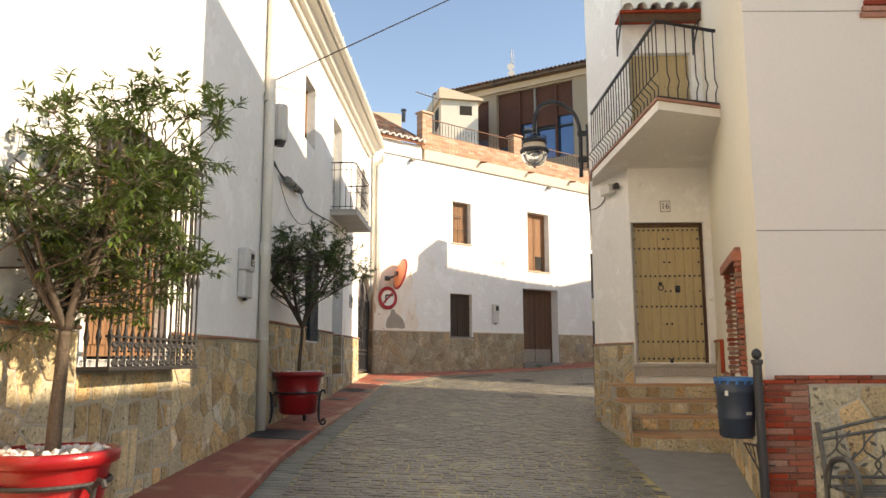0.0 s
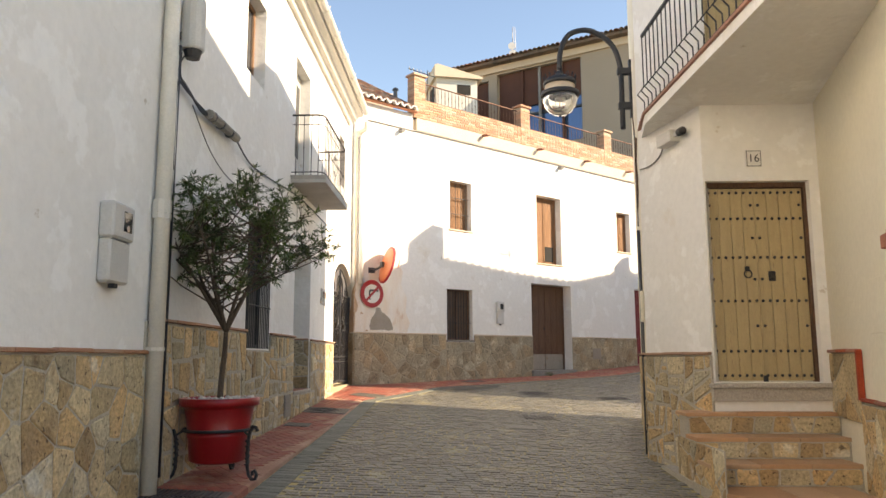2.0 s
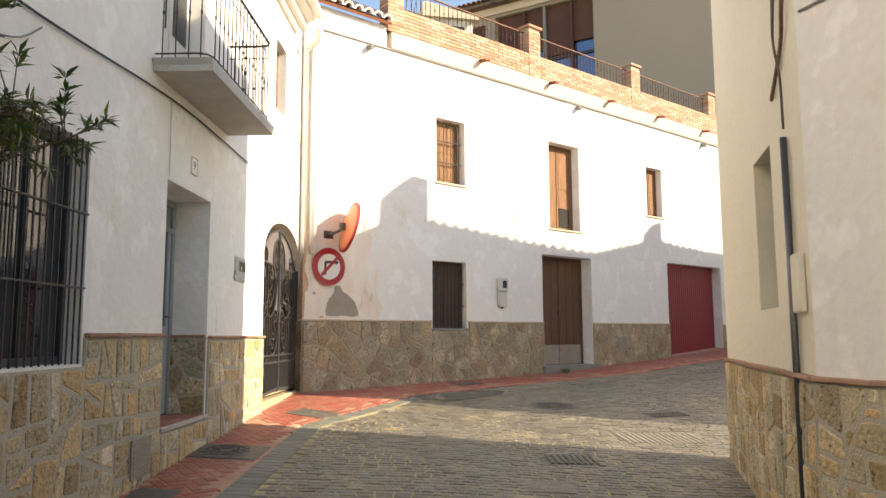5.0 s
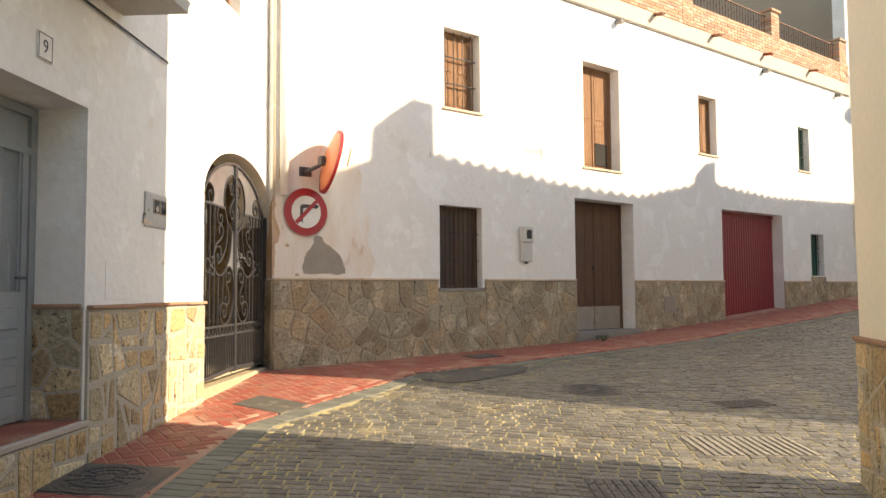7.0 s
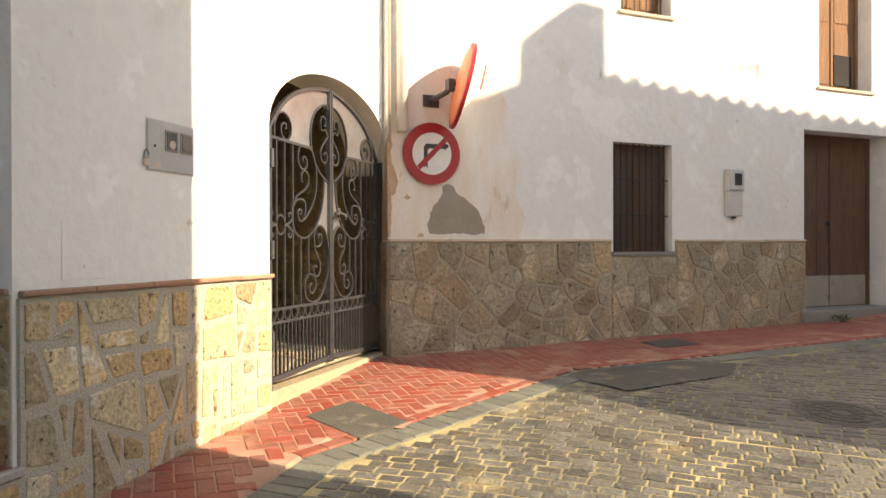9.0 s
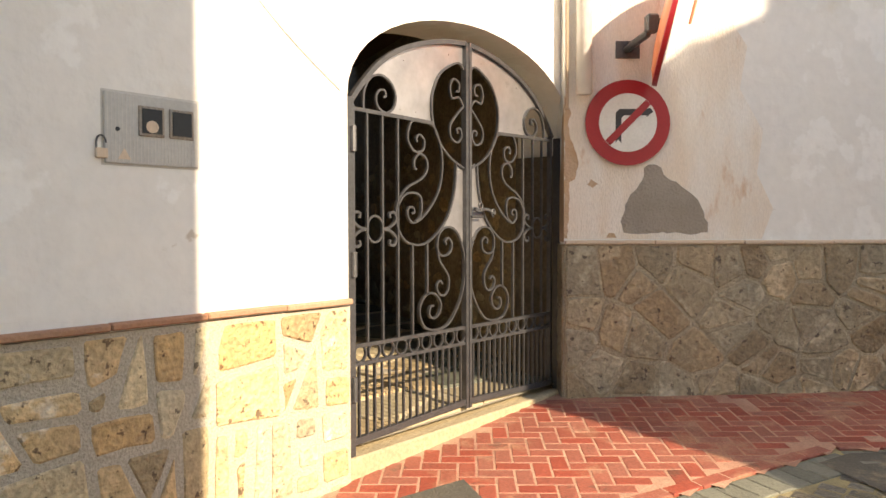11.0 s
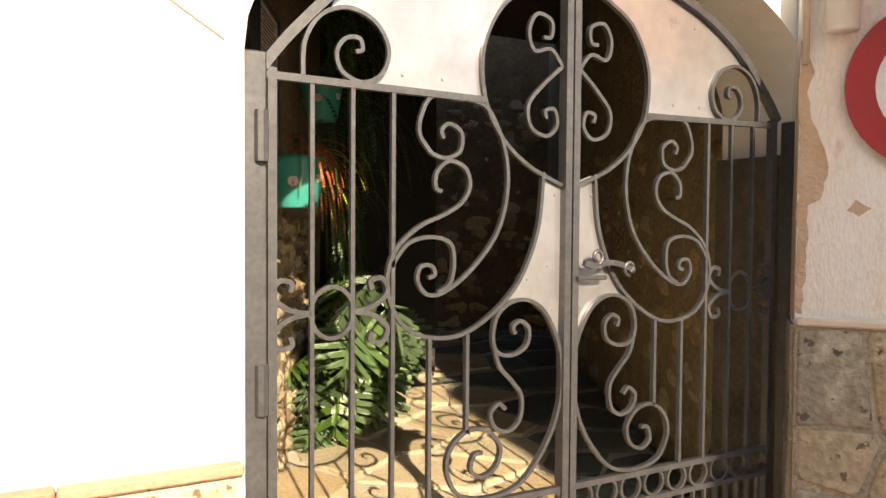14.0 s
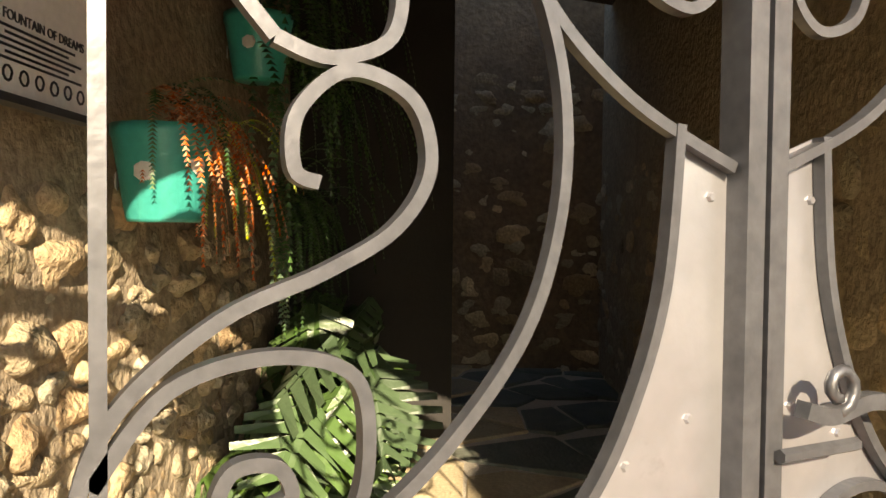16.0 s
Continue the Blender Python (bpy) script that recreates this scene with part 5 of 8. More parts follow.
for i in range(13):
    bm = bmesh.new()
    half_tile(bm, Matrix.Identity(4), 0.096, 0.1, 0.03)
    ob = part("tile_end", bm, WHITE, rt, "whitewashed tile end")
    ob.matrix_basis = T(i * 0.2, 0.0, 0.012) @ pose(0, 0, 0, 22, 0, 0)

# house behind the terrace
BM = frame_of((-0.83, 38.0, 0), (0.866, -0.5))


def big_house():
    t = thing("tan_house", BM, "large tan house with a tiled roof and brown blinds", "house")
    part("wall", wall_mesh(bmesh.new(), -0.4, 12.6, 0, 15.1, 0.4, [(0.2, 2.27, 11.0, 14.5), (2.7, 6.83, 11.0, 14.7)]), TAN, t)
    part("roof", B(-0.7, 12.8, 15.1, 15.22, -5, 0.5), TILE, t)
    first = part("roof_tile", half_tile(bmesh.new(), Matrix.Identity(4), 0.11, 0.5, 0.02), TILE, t)
    first.matrix_basis = T(-0.6, 15.22, 0.6) @ pose(0, 0, 0, 12, 0, 0)
    for i in range(1, 61):
        ob = new("roof_tile", first.data)
        ob.parent = t
        ob.matrix_basis = T(-0.6 + i * 0.22, 15.22, 0.6) @ pose(0, 0, 0, 12, 0, 0)
    part("cornice", B(-0.4, 12.6, 14.8, 15.1, 0.0, 0.12), OCHRE, t)
    for k, (a, b_) in enumerate(((0.2, 1.2), (1.2, 2.27), (2.7, 3.94), (3.94, 4.8), (4.8, 5.9), (5.9, 6.83))):
        wn_ = part("window", B(a, b_, 11.0, 11.1, -0.35, -0.25), BLACK, t)
        part("pane", B(a, b_, 11.1, 13.4, -0.32, -0.3), SKYGLASS, wn_)
        part("blind", B(a + 0.03, b_ - 0.03, (12.9, 12.6, 12.0, 13.0, 12.7, 13.1)[k], 14.7 if k > 1 else 14.5, -0.24, -0.2), BLIND, wn_, "brown roller blind")
        part("rail", B(a, b_, 12.55, 12.65, -0.29, -0.22), BLACK, wn_)
        part("post", B(b_ - 0.05, b_ + 0.05, 11.0, 14.7, -0.18, -0.06), CONCRETE if k % 2 else BLIND, wn_)
    return t


SKYGLASS = mat("blue_reflecting_glass", (0.12, 0.19, 0.30), (0.10, 0.16, 0.27), 1, 0.6, 0.03, 0.0, 60, metal=0.9)
SKYGLASS.node_tree.nodes["Principled BSDF"].inputs["Metallic"].default_value = 0.6
big_house()
# white stair tower and chimneys on the roofs
t = thing("roof_tower", frame_of((-1.2, 34.0, 0), (0.97, 0.24)), "small white and cream roof tower with a tiled edge", "house")
part("wall", B(0, 1.8, 8, 13.65, -3, 0), PIPE, t)
part("side_wall", B(-0.012, -0.002, 8, 13.7, -3, 0), OCHRE, t)
part("roof", prism(bmesh.new(), [(-0.12, 13.6), (2.0, 13.6), (2.0, 13.7), (0.0, 14.15), (-0.12, 14.1)], -3.1, 0.2), OCHRE, t)
wv = part("window", B(0.9, 1.5, 12.9, 13.35, -0.1, 0.01), DARK, t)
wv = part("window", B(-0.02, -0.012, 12.4, 13.4, -1.4, -0.5), DARK, t)
t = thing("chimney", frame_of((-4.6, 33.5, 0), (0.95, 0.3)), "cream chimney wall with tiles and a metal flue", "chimney")
part("wall", B(0, 1.6, 7, 12.9, -0.5, 0), OCHRE, t)
part("flue", lathe(bmesh.new(), [(0.09, 0), (0.09, 0.5), (0.14, 0.52), (0.14, 0.56), (0.1, 0.62)], 10, (1.75, 12.6, -0.2), axis="y"), STEEL, t)
t = thing("antenna_mast", T(2.6, 40.5, 15.2), "lattice antenna mast with white dishes", "antenna")
for k in range(3):
    a = 2 * math.pi * k / 3
    part("mast_leg", tube(bmesh.new(), [(0.14 * math.cos(a), 0.14 * math.sin(a), 0), (0.07 * math.cos(a), 0.07 * math.sin(a), 3.6)], 0.016, 4), STEEL, t)
for i in range(11):
    a = 2 * math.pi * i / 3
    part("brace", tube(bmesh.new(), [(0.12 * math.cos(a), 0.12 * math.sin(a), i * 0.3), (0.12 * math.cos(a + 2.1), 0.12 * math.sin(a + 2.1), i * 0.3 + 0.3)], 0.012, 4), SIGNWHITE, t)
for z in (1.2, 1.7, 2.1):
    part("dish", lathe(bmesh.new(), [(0.2, -0.05), (0.18, 0.03), (0.05, 0.08)], 10, (0.1 - z * 0.1, -0.15, z + 0.4), axis="y"), SIGNWHITE, t)
t = thing("tv_antenna", T(-1.75, 33.2, 13.2), "small striped television antenna", "antenna")
part("boom", tube(bmesh.new(), [(-0.6, 0, 0.5), (0.5, 0, 0.1)], 0.02, 4), STEEL, t)
part("mast", tube(bmesh.new(), [(0.2, 0, -2), (0.2, 0, 0.4)], 0.02, 5), STEEL, t)
for i in range(7):
    part("element", tube(bmesh.new(), [(-0.55 + i * 0.16, -0.25, 0.5 - i * 0.058), (-0.55 + i * 0.16, 0.25, 0.5 - i * 0.058)], 0.012, 4), SIGNWHITE, t)

# sign and traffic mirror
t = thing("no_right_turn_sign", FM @ T(0.44, 3.055, 0.03), "round red and white sign forbidding a turn", "road sign")
part("plate", lathe(bmesh.new(), [(0.3, 0), (0.3, 0.012)], 40), SIGNRED, t)
part("disc", lathe(bmesh.new(), [(0.205, 0.0125), (0.205, 0.015)], 36), SIGNWHITE, t)
# signs face out: turn lathe axis onto the wall normal is already z
part("arrow", prism(bmesh.new(), [(-0.088, -0.14), (-0.068, -0.118), (-0.047, -0.145), (-0.047, 0.03), (-0.03, 0.05), (0.13, 0.05), (0.13, 0.038), (0.178, 0.075), (0.155, 0.105), (0.13, 0.095), (-0.06, 0.095), (-0.088, 0.068)], 0.015, 0.0165), BLACK, t)
part("slash", prism(bmesh.new(), [(-0.16, -0.125), (-0.125, -0.16), (0.16, 0.125), (0.125, 0.16)], 0.0168, 0.0185), SIGNRED, t)
part("clamp", B(-0.04, 0.04, -0.04, 0.04, -0.03, 0), STEEL, t)
t = thing("traffic_mirror", FM @ T(0.32, 3.56, 0), "round convex traffic mirror with an orange back on a wall arm", "traffic mirror")
part("wall_plate", B(0.04, 0.21, -0.05, 0.07, 0.002, 0.012), STEEL, t)
part("arm", tube(bmesh.new(), [(0.12, 0.01, 0.01), (0.13, 0.02, 0.12), (0.19, 0.06, 0.24), (0.21, 0.14, 0.28)], 0.028, 8), STEEL, t)
mirror = part("shell", lathe(bmesh.new(), [(0.02, -0.035), (0.14, -0.03), (0.24, -0.015), (0.3, 0.01), (0.31, 0.03), (0.285, 0.03)], 36), ORANGE, t, "orange plastic mirror back", smooth=True)
MM = T(0.30, 0.12, 0.30) @ Vector((0.935, -0.24, 0.257)).to_track_quat("Z", "Y").to_matrix().to_4x4() @ Matrix.Diagonal((1.3, 1.3, 1.2, 1))
mirror.matrix_basis = MM
g_ = part("glass", lathe(bmesh.new(), [(0.28, 0.03), (0.22, 0.04), (0.12, 0.05), (0.02, 0.055)], 32), MIRROR, t, smooth=True)
g_.matrix_basis = MM
rm_ = part("rim", lathe(bmesh.new(), [(0.298, 0.005), (0.318, 0.01), (0.318, 0.036), (0.298, 0.036)], 36), SIGNRED, t, "dark red rim")
rm_.matrix_basis = MM
part("bracket", B(0.18, 0.30, 0.09, 0.15, 0.25, 0.31, bevel=0.006), STEEL, t)
part("clamp", B(0.17, 0.25, 0.06, 0.18, 0.24, 0.32, bevel=0.01), STEEL, t)
v = part("visor", tube(bmesh.new(), arc(0, 0, 0.32, 0.32, 74, 106, 10, 0.12), 0.008, 5), ORANGE, t)
v.matrix_basis = MM


def blob_poly(cx, cy, rx, ry, seed, n=26, rough=0.22):
    rnd = random.Random(seed)
    out = []
    for i in range(n):
        a = 2 * math.pi * i / n
        k = 1 + rnd.uniform(-rough, rough) * 0.6
        out.append((cx + rx * k * math.cos(a), cy + ry * k * math.sin(a)))
    return out


bm = prism(bmesh.new(), [(0.02, 2.235), (1.42, 2.235), (1.50, 2.45), (1.38, 2.7), (1.42, 3.0), (1.25, 3.3), (1.3, 3.6), (1.1, 3.9), (0.7, 4.0), (0.3, 3.96), (0.02, 3.8)], 0.001, 0.002)
mesh_thing("worn_plaster", bm, PEACH, "worn peach-stained plaster round the sign", "plaster", FM, kind="structure")
rnd = random.Random(21)


def ragged(pts, step=0.035, amp=0.010):
    """A polygon with its sides broken up like a flaked edge."""
    out = []
    for a, b_ in zip(pts, pts[1:] + pts[:1]):
        n = max(1, int(math.dist(a, b_) / step))
        for k in range(n):
            f = k / n
            j = amp if k else amp * 0.3
            out.append((a[0] + (b_[0] - a[0]) * f + rnd.uniform(-j, j), a[1] + (b_[1] - a[1]) * f + rnd.uniform(-j, j)))
    return out


def flat_patch(poly, z0, z1):
    bm = bmesh.new()
    lo = [bm.verts.new((*p, z0)) for p in poly]
    hi = [bm.verts.new((*p, z1)) for p in poly]
    bmesh.ops.triangulate(bm, faces=[bm.faces.new(hi)])
    for i in range(len(poly)):
        bm.faces.new((lo[i], lo[(i + 1) % len(poly)], hi[(i + 1) % len(poly)], hi[i]))
    return bm


bm = flat_patch(ragged([(0.43, 2.28), (0.52, 2.27), (0.70, 2.29), (0.87, 2.272), (1.03, 2.28), (1.03, 2.355), (0.955, 2.51), (0.85, 2.60), (0.82, 2.615), (0.705, 2.695), (0.695, 2.745), (0.60, 2.765), (0.565, 2.74), (0.57, 2.68), (0.515, 2.585), (0.47, 2.55), (0.40, 2.36)]), 0.0022, 0.004)
mesh_thing("cement_patch", bm, GREYPAINT, "bare grey-brown cement patch with flaked edges below the sign", "plaster", FM, kind="structure")
ORANGEP = mat("orange_bare_plaster", (0.52, 0.33, 0.19), (0.62, 0.46, 0.33), 5, 0.5, 0.95, 0.6, 60)
bm = flat_patch(ragged([(0.0, 2.245), (0.02, 2.24), (0.035, 2.45), (0.035, 2.64), (0.074, 2.66), (0.10, 2.78), (0.075, 2.87), (0.04, 2.95), (0.025, 3.05), (0.05, 3.12), (0.0, 3.25)], 0.03, 0.006), 0.0022, 0.004)
mesh_thing("plaster_scar", bm, ORANGEP, "orange bare plaster strip beside the gate", "plaster", FM, kind="structure")
for pts in ([(0.30, 2.245), (0.37, 2.245), (0.36, 2.275), (0.32, 2.28)], [(0.16, 2.62), (0.20, 2.6), (0.24, 2.63), (0.19, 2.66)]):
    mesh_thing("plaster_flake", flat_patch(ragged(pts, 0.02, 0.004), 0.0022, 0.0035), ORANGEP, "small orange flake in the worn plaster", "plaster", FM, kind="structure")

# building at the end of the far wall
EM2 = frame_of((9.47, 29.69, 0), (0.93, 0.36))
t = thing("end_house", EM2, "tall white house with an iron balcony and tan lower wall", "house")
part("wall", wall_mesh(bmesh.new(), 0.0, 9, 1.2, 10.5, 0.4, [(0.9, 1.7, 7.1, 9.6), (1.3, 2.1, 4.0, 6.0)]), WHITE, t)
part("lower_wall", B(0.002, 9, 3.1, 4.3, 0.001, 0.01), CREAM, t)
dd = part("door", B(0.9, 1.7, 7.1, 9.6, -0.2, -0.15), BLACK, t)
bal = part("balcony", B(0.6, 2.6, 6.8, 7.05, 0.0, 0.6, bevel=0.08), OCHRE, t, "yellow moulded balcony slab")
for i in range(14):
    part("bar", tube(bmesh.new(), [(0.65 + i * 0.14, 7.05, 0.55), (0.65 + i * 0.14, 8.0, 0.55)], 0.01, 4), IRON, bal)
part("rail", B(0.6, 2.55, 8.0, 8.03, 0.53, 0.57), IRON, bal)
wv = part("window", B(1.3, 2.1, 4.0, 6.0, -0.2, -0.15), BLACK, t)
for i in range(6):
    part("bar", tube(bmesh.new(), [(1.3 + i * 0.16, 3.9, 0.1), (1.3 + i * 0.16, 6.2, 0.1)], 0.014, 4), IRON, wv)
for k in range(5):
    part("cross_bar", B(1.25, 2.15, 4.1 + k * 0.45, 4.12 + k * 0.45, 0.08, 0.12), IRON, wv)
part("meter", B(1.9, 2.2, 2.9, 3.4, 0.01, 0.08), PLASTIC, t)

t = thing("roof_antenna", T(8.886, 21.2, 6.4), "thin television antenna on the roof across the lane", "antenna")
part("mast", tube(bmesh.new(), [(0, 0, 0), (0, 0, 2.2)], 0.014, 5), STEEL, t)
part("boom", tube(bmesh.new(), [(-0.3, -0.26, 1.93), (0.06, 0.05, 1.97)], 0.012, 5), STEEL, t)
for k in range(4):
    part("element", tube(bmesh.new(), [(-0.28 + 0.1 * k, -0.24 + 0.09 * k, 1.87), (-0.28 + 0.1 * k, -0.24 + 0.09 * k, 2.0)], 0.012, 4), STEEL, t)

# out of view: two added sun blockers and a closing wall
# height of the low blocker sets where sun starts on the left wall
LOWZ = 6.75
mesh_thing("wall_south_east", B(0, 6, -1.5, 8.8, -6, 0), WHITE, "unseen block added to keep sun off the pinkish front wall", "wall", frame_of((8.0, 5.3, 0), (1, 0)), kind="structure")
mesh_thing("wall_east_low", B(0, 6, -1.5, LOWZ, -2.78, 0), WHITE, "unseen low block added to keep sun off the lower left wall", "wall", frame_of((8.0, 2.5, 0), (1, 0)), kind="structure")
mesh_thing("wall_south", B(-14, 12, -2, 4.5, -0.4, 0), WHITE, "plain wall closing the street behind", "wall", frame_of((0, -9, 0), (-1, 0)), kind="structure")

# ---- balcony house: door, steps, balcony ----
DM = RM[3]
t = thing("studded_door", DM @ T(0.02, 1.42, -0.14), "mustard double door with rows of dark iron studs", "door")
part("frame", B(0, 0.03, 0, 2.01, -0.02, 0.06), WOOD, t)
part("frame", B(1.01, 1.04, 0, 2.01, -0.02, 0.06), WOOD, t)
part("frame", B(0.03, 1.01, 1.96, 2.01, -0.02, 0.06), WOOD, t)
studs = [(0.06, "f"), (0.30, "f"), (0.55, "e"), (0.80, "f"), (1.02, "e"), (1.24, "f"), (1.44, "e"), (1.64, "f"), (1.78, "e"), (1.91, "f")]
for k in range(2):
    x0 = 0.032 + k * 0.489
    lf = part("leaf", B(x0, x0 + 0.486, 0.01, 1.955, -0.02, 0.015), YDOOR, t)
    for i in range(4):
        part("board", B(x0 + i * 0.1215 + 0.0025, x0 + (i + 1) * 0.1215 - 0.0025, 0.012, 1.952, 0.015, 0.028, bevel=0.003), YDOOR, lf)
    for y, q in studs:
        xs_ = [x0 + 0.035 + 0.0595 * i * 1.15 for i in range(7)] if q == "f" else [x0 + 0.035, x0 + 0.45]
        if q == "f":
            xs_ = [x0 + 0.03 + i * 0.071 for i in range(7)]
        for x in xs_[:7]:
            part("stud", lathe(bmesh.new(), [(0.0165, 0), (0.014, 0.009), (0.006, 0.014)], 6, (x, y, 0.028)), IRON, lf)
part("astragal", B(0.512, 0.526, 0.01, 1.955, 0.03, 0.042, bevel=0.003), YDOOR, t)
part("ring_handle", tube(bmesh.new(), arc(0.41, 1.07, 0.038, 0.038, 0, 360, 16, 0.05)[:-1], 0.007, 6, closed=True), IRON, t, "round iron ring handle")
part("ring_plate", B(0.385, 0.435, 1.1, 1.15, 0.028, 0.04, bevel=0.006), IRON, t)
kn = part("knocker", B(0.62, 0.69, 1.0, 1.1, 0.028, 0.034, bevel=0.006), BLACK, t)
part("hand_grip", lathe(bmesh.new(), [(0.012, -0.045), (0.03, -0.02), (0.014, 0.0), (0.028, 0.02), (0.01, 0.045)], 8, (0.655, 1.05, 0.05), axis="y"), IRON, kn, "black knocker boss")
part("drop_bolt", B(0.5, 0.54, 0.0, 0.06, 0.04, 0.06), BLACK, t)
t = thing("door_sill", DM @ T(0.0, 1.24, 0), "speckled terrazzo door sill over the steps", "sill", kind="structure")
part("riser", B(-0.02, 1.16, 0, 0.12, -0.3, 0.04), TERRA, t)
part("slab", B(-0.04, 1.16, 0.12, 0.17, -0.3, 0.075, bevel=0.01), TERRA, t)

t = thing("entrance_steps", Matrix.Identity(4), "four yellow stone steps with salmon slab treads", "steps", kind="structure")
STEPY = [(9.35, 0.565), (9.95, 0.75), (10.28, 0.94), (10.6, 1.14)]


def nook_x(y):
    return 2.36 + (y - 6.13) * 1.14 / 4.62


poly0 = [(2.02, 9.62), (2.26, 9.33), (nook_x(9.33), 9.33), (3.49, 10.74), (2.36, 10.74), (2.1, 11.55), (1.98, 11.5)]
for j, (y, z) in enumerate(STEPY):
    zb = 0.1 if j == 0 else STEPY[j - 1][1] - 0.05
    if j == 0:
        poly = poly0
    else:
        poly = [(2.03, y), (nook_x(y), y), (3.49, 10.74), (2.36, 10.74), (2.03, 10.9)]
    core = part("step", prism(bmesh.new(), poly, zb, z - 0.035), GROUT, t)
    c = poly
    top = [(p[0] - (0.02 if p[0] < 2.2 else 0), p[1] - (0.025 if p[1] < y + 0.35 and j else 0.0)) for p in poly] if j else poly
    if j < 4:
        x0, x1 = (2.24, nook_x(y)) if j == 0 else (2.0, nook_x(y))
        n = 3
        for i in range(n):
            a, b_ = x0 + (x1 - x0) * i / n, x0 + (x1 - x0) * (i + 1) / n
            dpt = 0.62 if j == 0 else 0.34
            if j == 0 and i == 0:
                pl = [(2.02, 9.6), (2.26, 9.31), (b_ - 0.004, 9.31), (b_ - 0.004, y + dpt), (2.02, y + dpt)]
            else:
                pl = [(a + 0.004, y - 0.022), (b_ - 0.004, y - 0.022), (b_ - 0.004, y + dpt), (a + 0.004, y + dpt)]
            part("tread", prism(bmesh.new(), pl, z - 0.035, z + random.uniform(-0.003, 0.002), bevel=0.008), STEPTOP, t)
STEPS_OB = t

# balcony over the door
t = thing("corner_balcony", Matrix.Identity(4), "white balcony slab with black zigzag iron railing", "balcony")
slab = [(2.335, 10.76), (2.02, 11.9), (1.93, 11.35), (2.13, 8.1), (2.93, 8.42), (3.49, 10.74)]
part("slab", prism(bmesh.new(), slab, 4.23, 4.33), WHITE, t)
def offset(poly, d):
    c = (2.7, 10.3)
    return [(p[0] + (p[0] - c[0]) / math.dist(p, c) * d, p[1] + (p[1] - c[1]) / math.dist(p, c) * d) for p in poly]
edge = [(1.99, 11.95), (1.905, 11.35), (2.105, 8.06), (2.93, 8.38), (2.93, 8.5), (2.15, 8.2), (1.97, 11.35), (2.03, 11.9)]
part("tile_edge", prism(bmesh.new(), edge, 4.332, 4.36), BRICK, t, "thin terracotta edge tiles")
pa, pb, pc = Vector((1.96, 11.45, 4.36)), Vector((2.16, 8.17, 4.36)), Vector((2.93, 8.47, 4.36))
for z, hh in ((0.04, 0.02), (0.94, 0.02)):
    part("rail", tube(bmesh.new(), [pa + Vector((0, 0, z)), pb + Vector((0, 0, z)), pc + Vector((0, 0, z))], 0.022, square=True), IRON, t)
L1 = (pb - pa).length
n1 = 24
dirn = (pb - pa).normalized()
out = Vector((-dirn.y, dirn.x, 0)) * -1
if out.x > 0:
    out = -out
for i in range(n1 + 1):
    p = pa + dirn * (L1 * i / n1)
    zz = [(0.04, 0), (0.16, 0), (0.24, 0.075), (0.34, 0.0), (0.42, 0.0), (0.94, 0)]
    part("bar", tube(bmesh.new(), [p + out * o * 1.0 + Vector((0, 0, z)) for z, o in zz], 0.008, square=True), IRON, t)
L2 = (pc - pb).length
for i in range(1, 7):
    p = pb + (pc - pb).normalized() * (L2 * i / 6.3)
    o2 = Vector((0.37, -0.93, 0))
    part("bar", tube(bmesh.new(), [p + o2 * o * 0.5 + Vector((0.0, 0, z)) for z, o in zz], 0.008, square=True), IRON, t)

t = thing("upper_door", DM @ T(0.1, 4.38, -0.14), "mustard panelled balcony door", "door")
for k in range(2):
    lf = part("leaf", B(k * 0.45, 0.445 + k * 0.45, 0, 1.62, -0.02, 0.02), YDOOR, t)
    for q in range(3):
        part("panel", B(0.07 + k * 0.45, 0.375 + k * 0.45, 0.08 + q * 0.52, 0.5 + q * 0.52, 0.02, 0.03, bevel=0.01), YDOOR, lf)
part("lintel", B(0, 0.9, 1.62, 2.12, -0.03, 0.13), WHITE, t)
t = thing("tiled_awning", DM @ T(-0.1, 6.35, 0), "small tiled awning on brown wood brackets", "awning")
part("beam", B(0, 1.2, 0, 0.1, 0.3, 0.36), WOOD, t)
part("deck", B(0, 1.2, 0.1, 0.13, 0, 0.42), BRICK, t)
for x in (0.02, 1.14):
    part("bracket", tube(bmesh.new(), [(x, -0.4, 0.01), (x, 0.0, 0.02), (x, 0.0, 0.34), (x, -0.32, 0.02)], 0.012, 4), IRON, t)
for i in range(6):
    ob = part("roof_tile", half_tile(bmesh.new(), Matrix.Identity(4), 0.1, 0.5, 0.02), WHITE, t, "whitewashed clay tile")
    ob.matrix_basis = T(0.1 + i * 0.2, 0.13, 0.48) @ pose(0, 0, 0, 14, 0, 0)

# street lamp on its bracket
LB = frame_of((2.13, 12.55, 0), (-1, 0))
t = thing("street_lamp", T(2.08, 12.55, 4.55), "black swan-neck wall lamp with a clear glass bowl", "street lamp")
pts = smooth_path([(-0.13, 0, 0.0), (-0.13, 0, 0.4), (-0.14, 0, 0.85), (-0.25, 0, 1.15), (-0.52, 0, 1.33), (-0.78, 0, 1.28), (-0.90, 0, 1.05), (-0.92, 0, 0.8)], 5)
part("arm", tube(bmesh.new(), pts, 0.035, 10), BLACK, t, smooth=True)
part("wall_bar", B(-0.03, 0.0, -0.03, 0.03, 0.15, 0.92), BLACK, t)
for z in (0.26, 0.72):
    part("clamp", B(-0.18, 0.0, -0.035, 0.035, z, z + 0.09, bevel=0.008), BLACK, t)
hx = -0.92
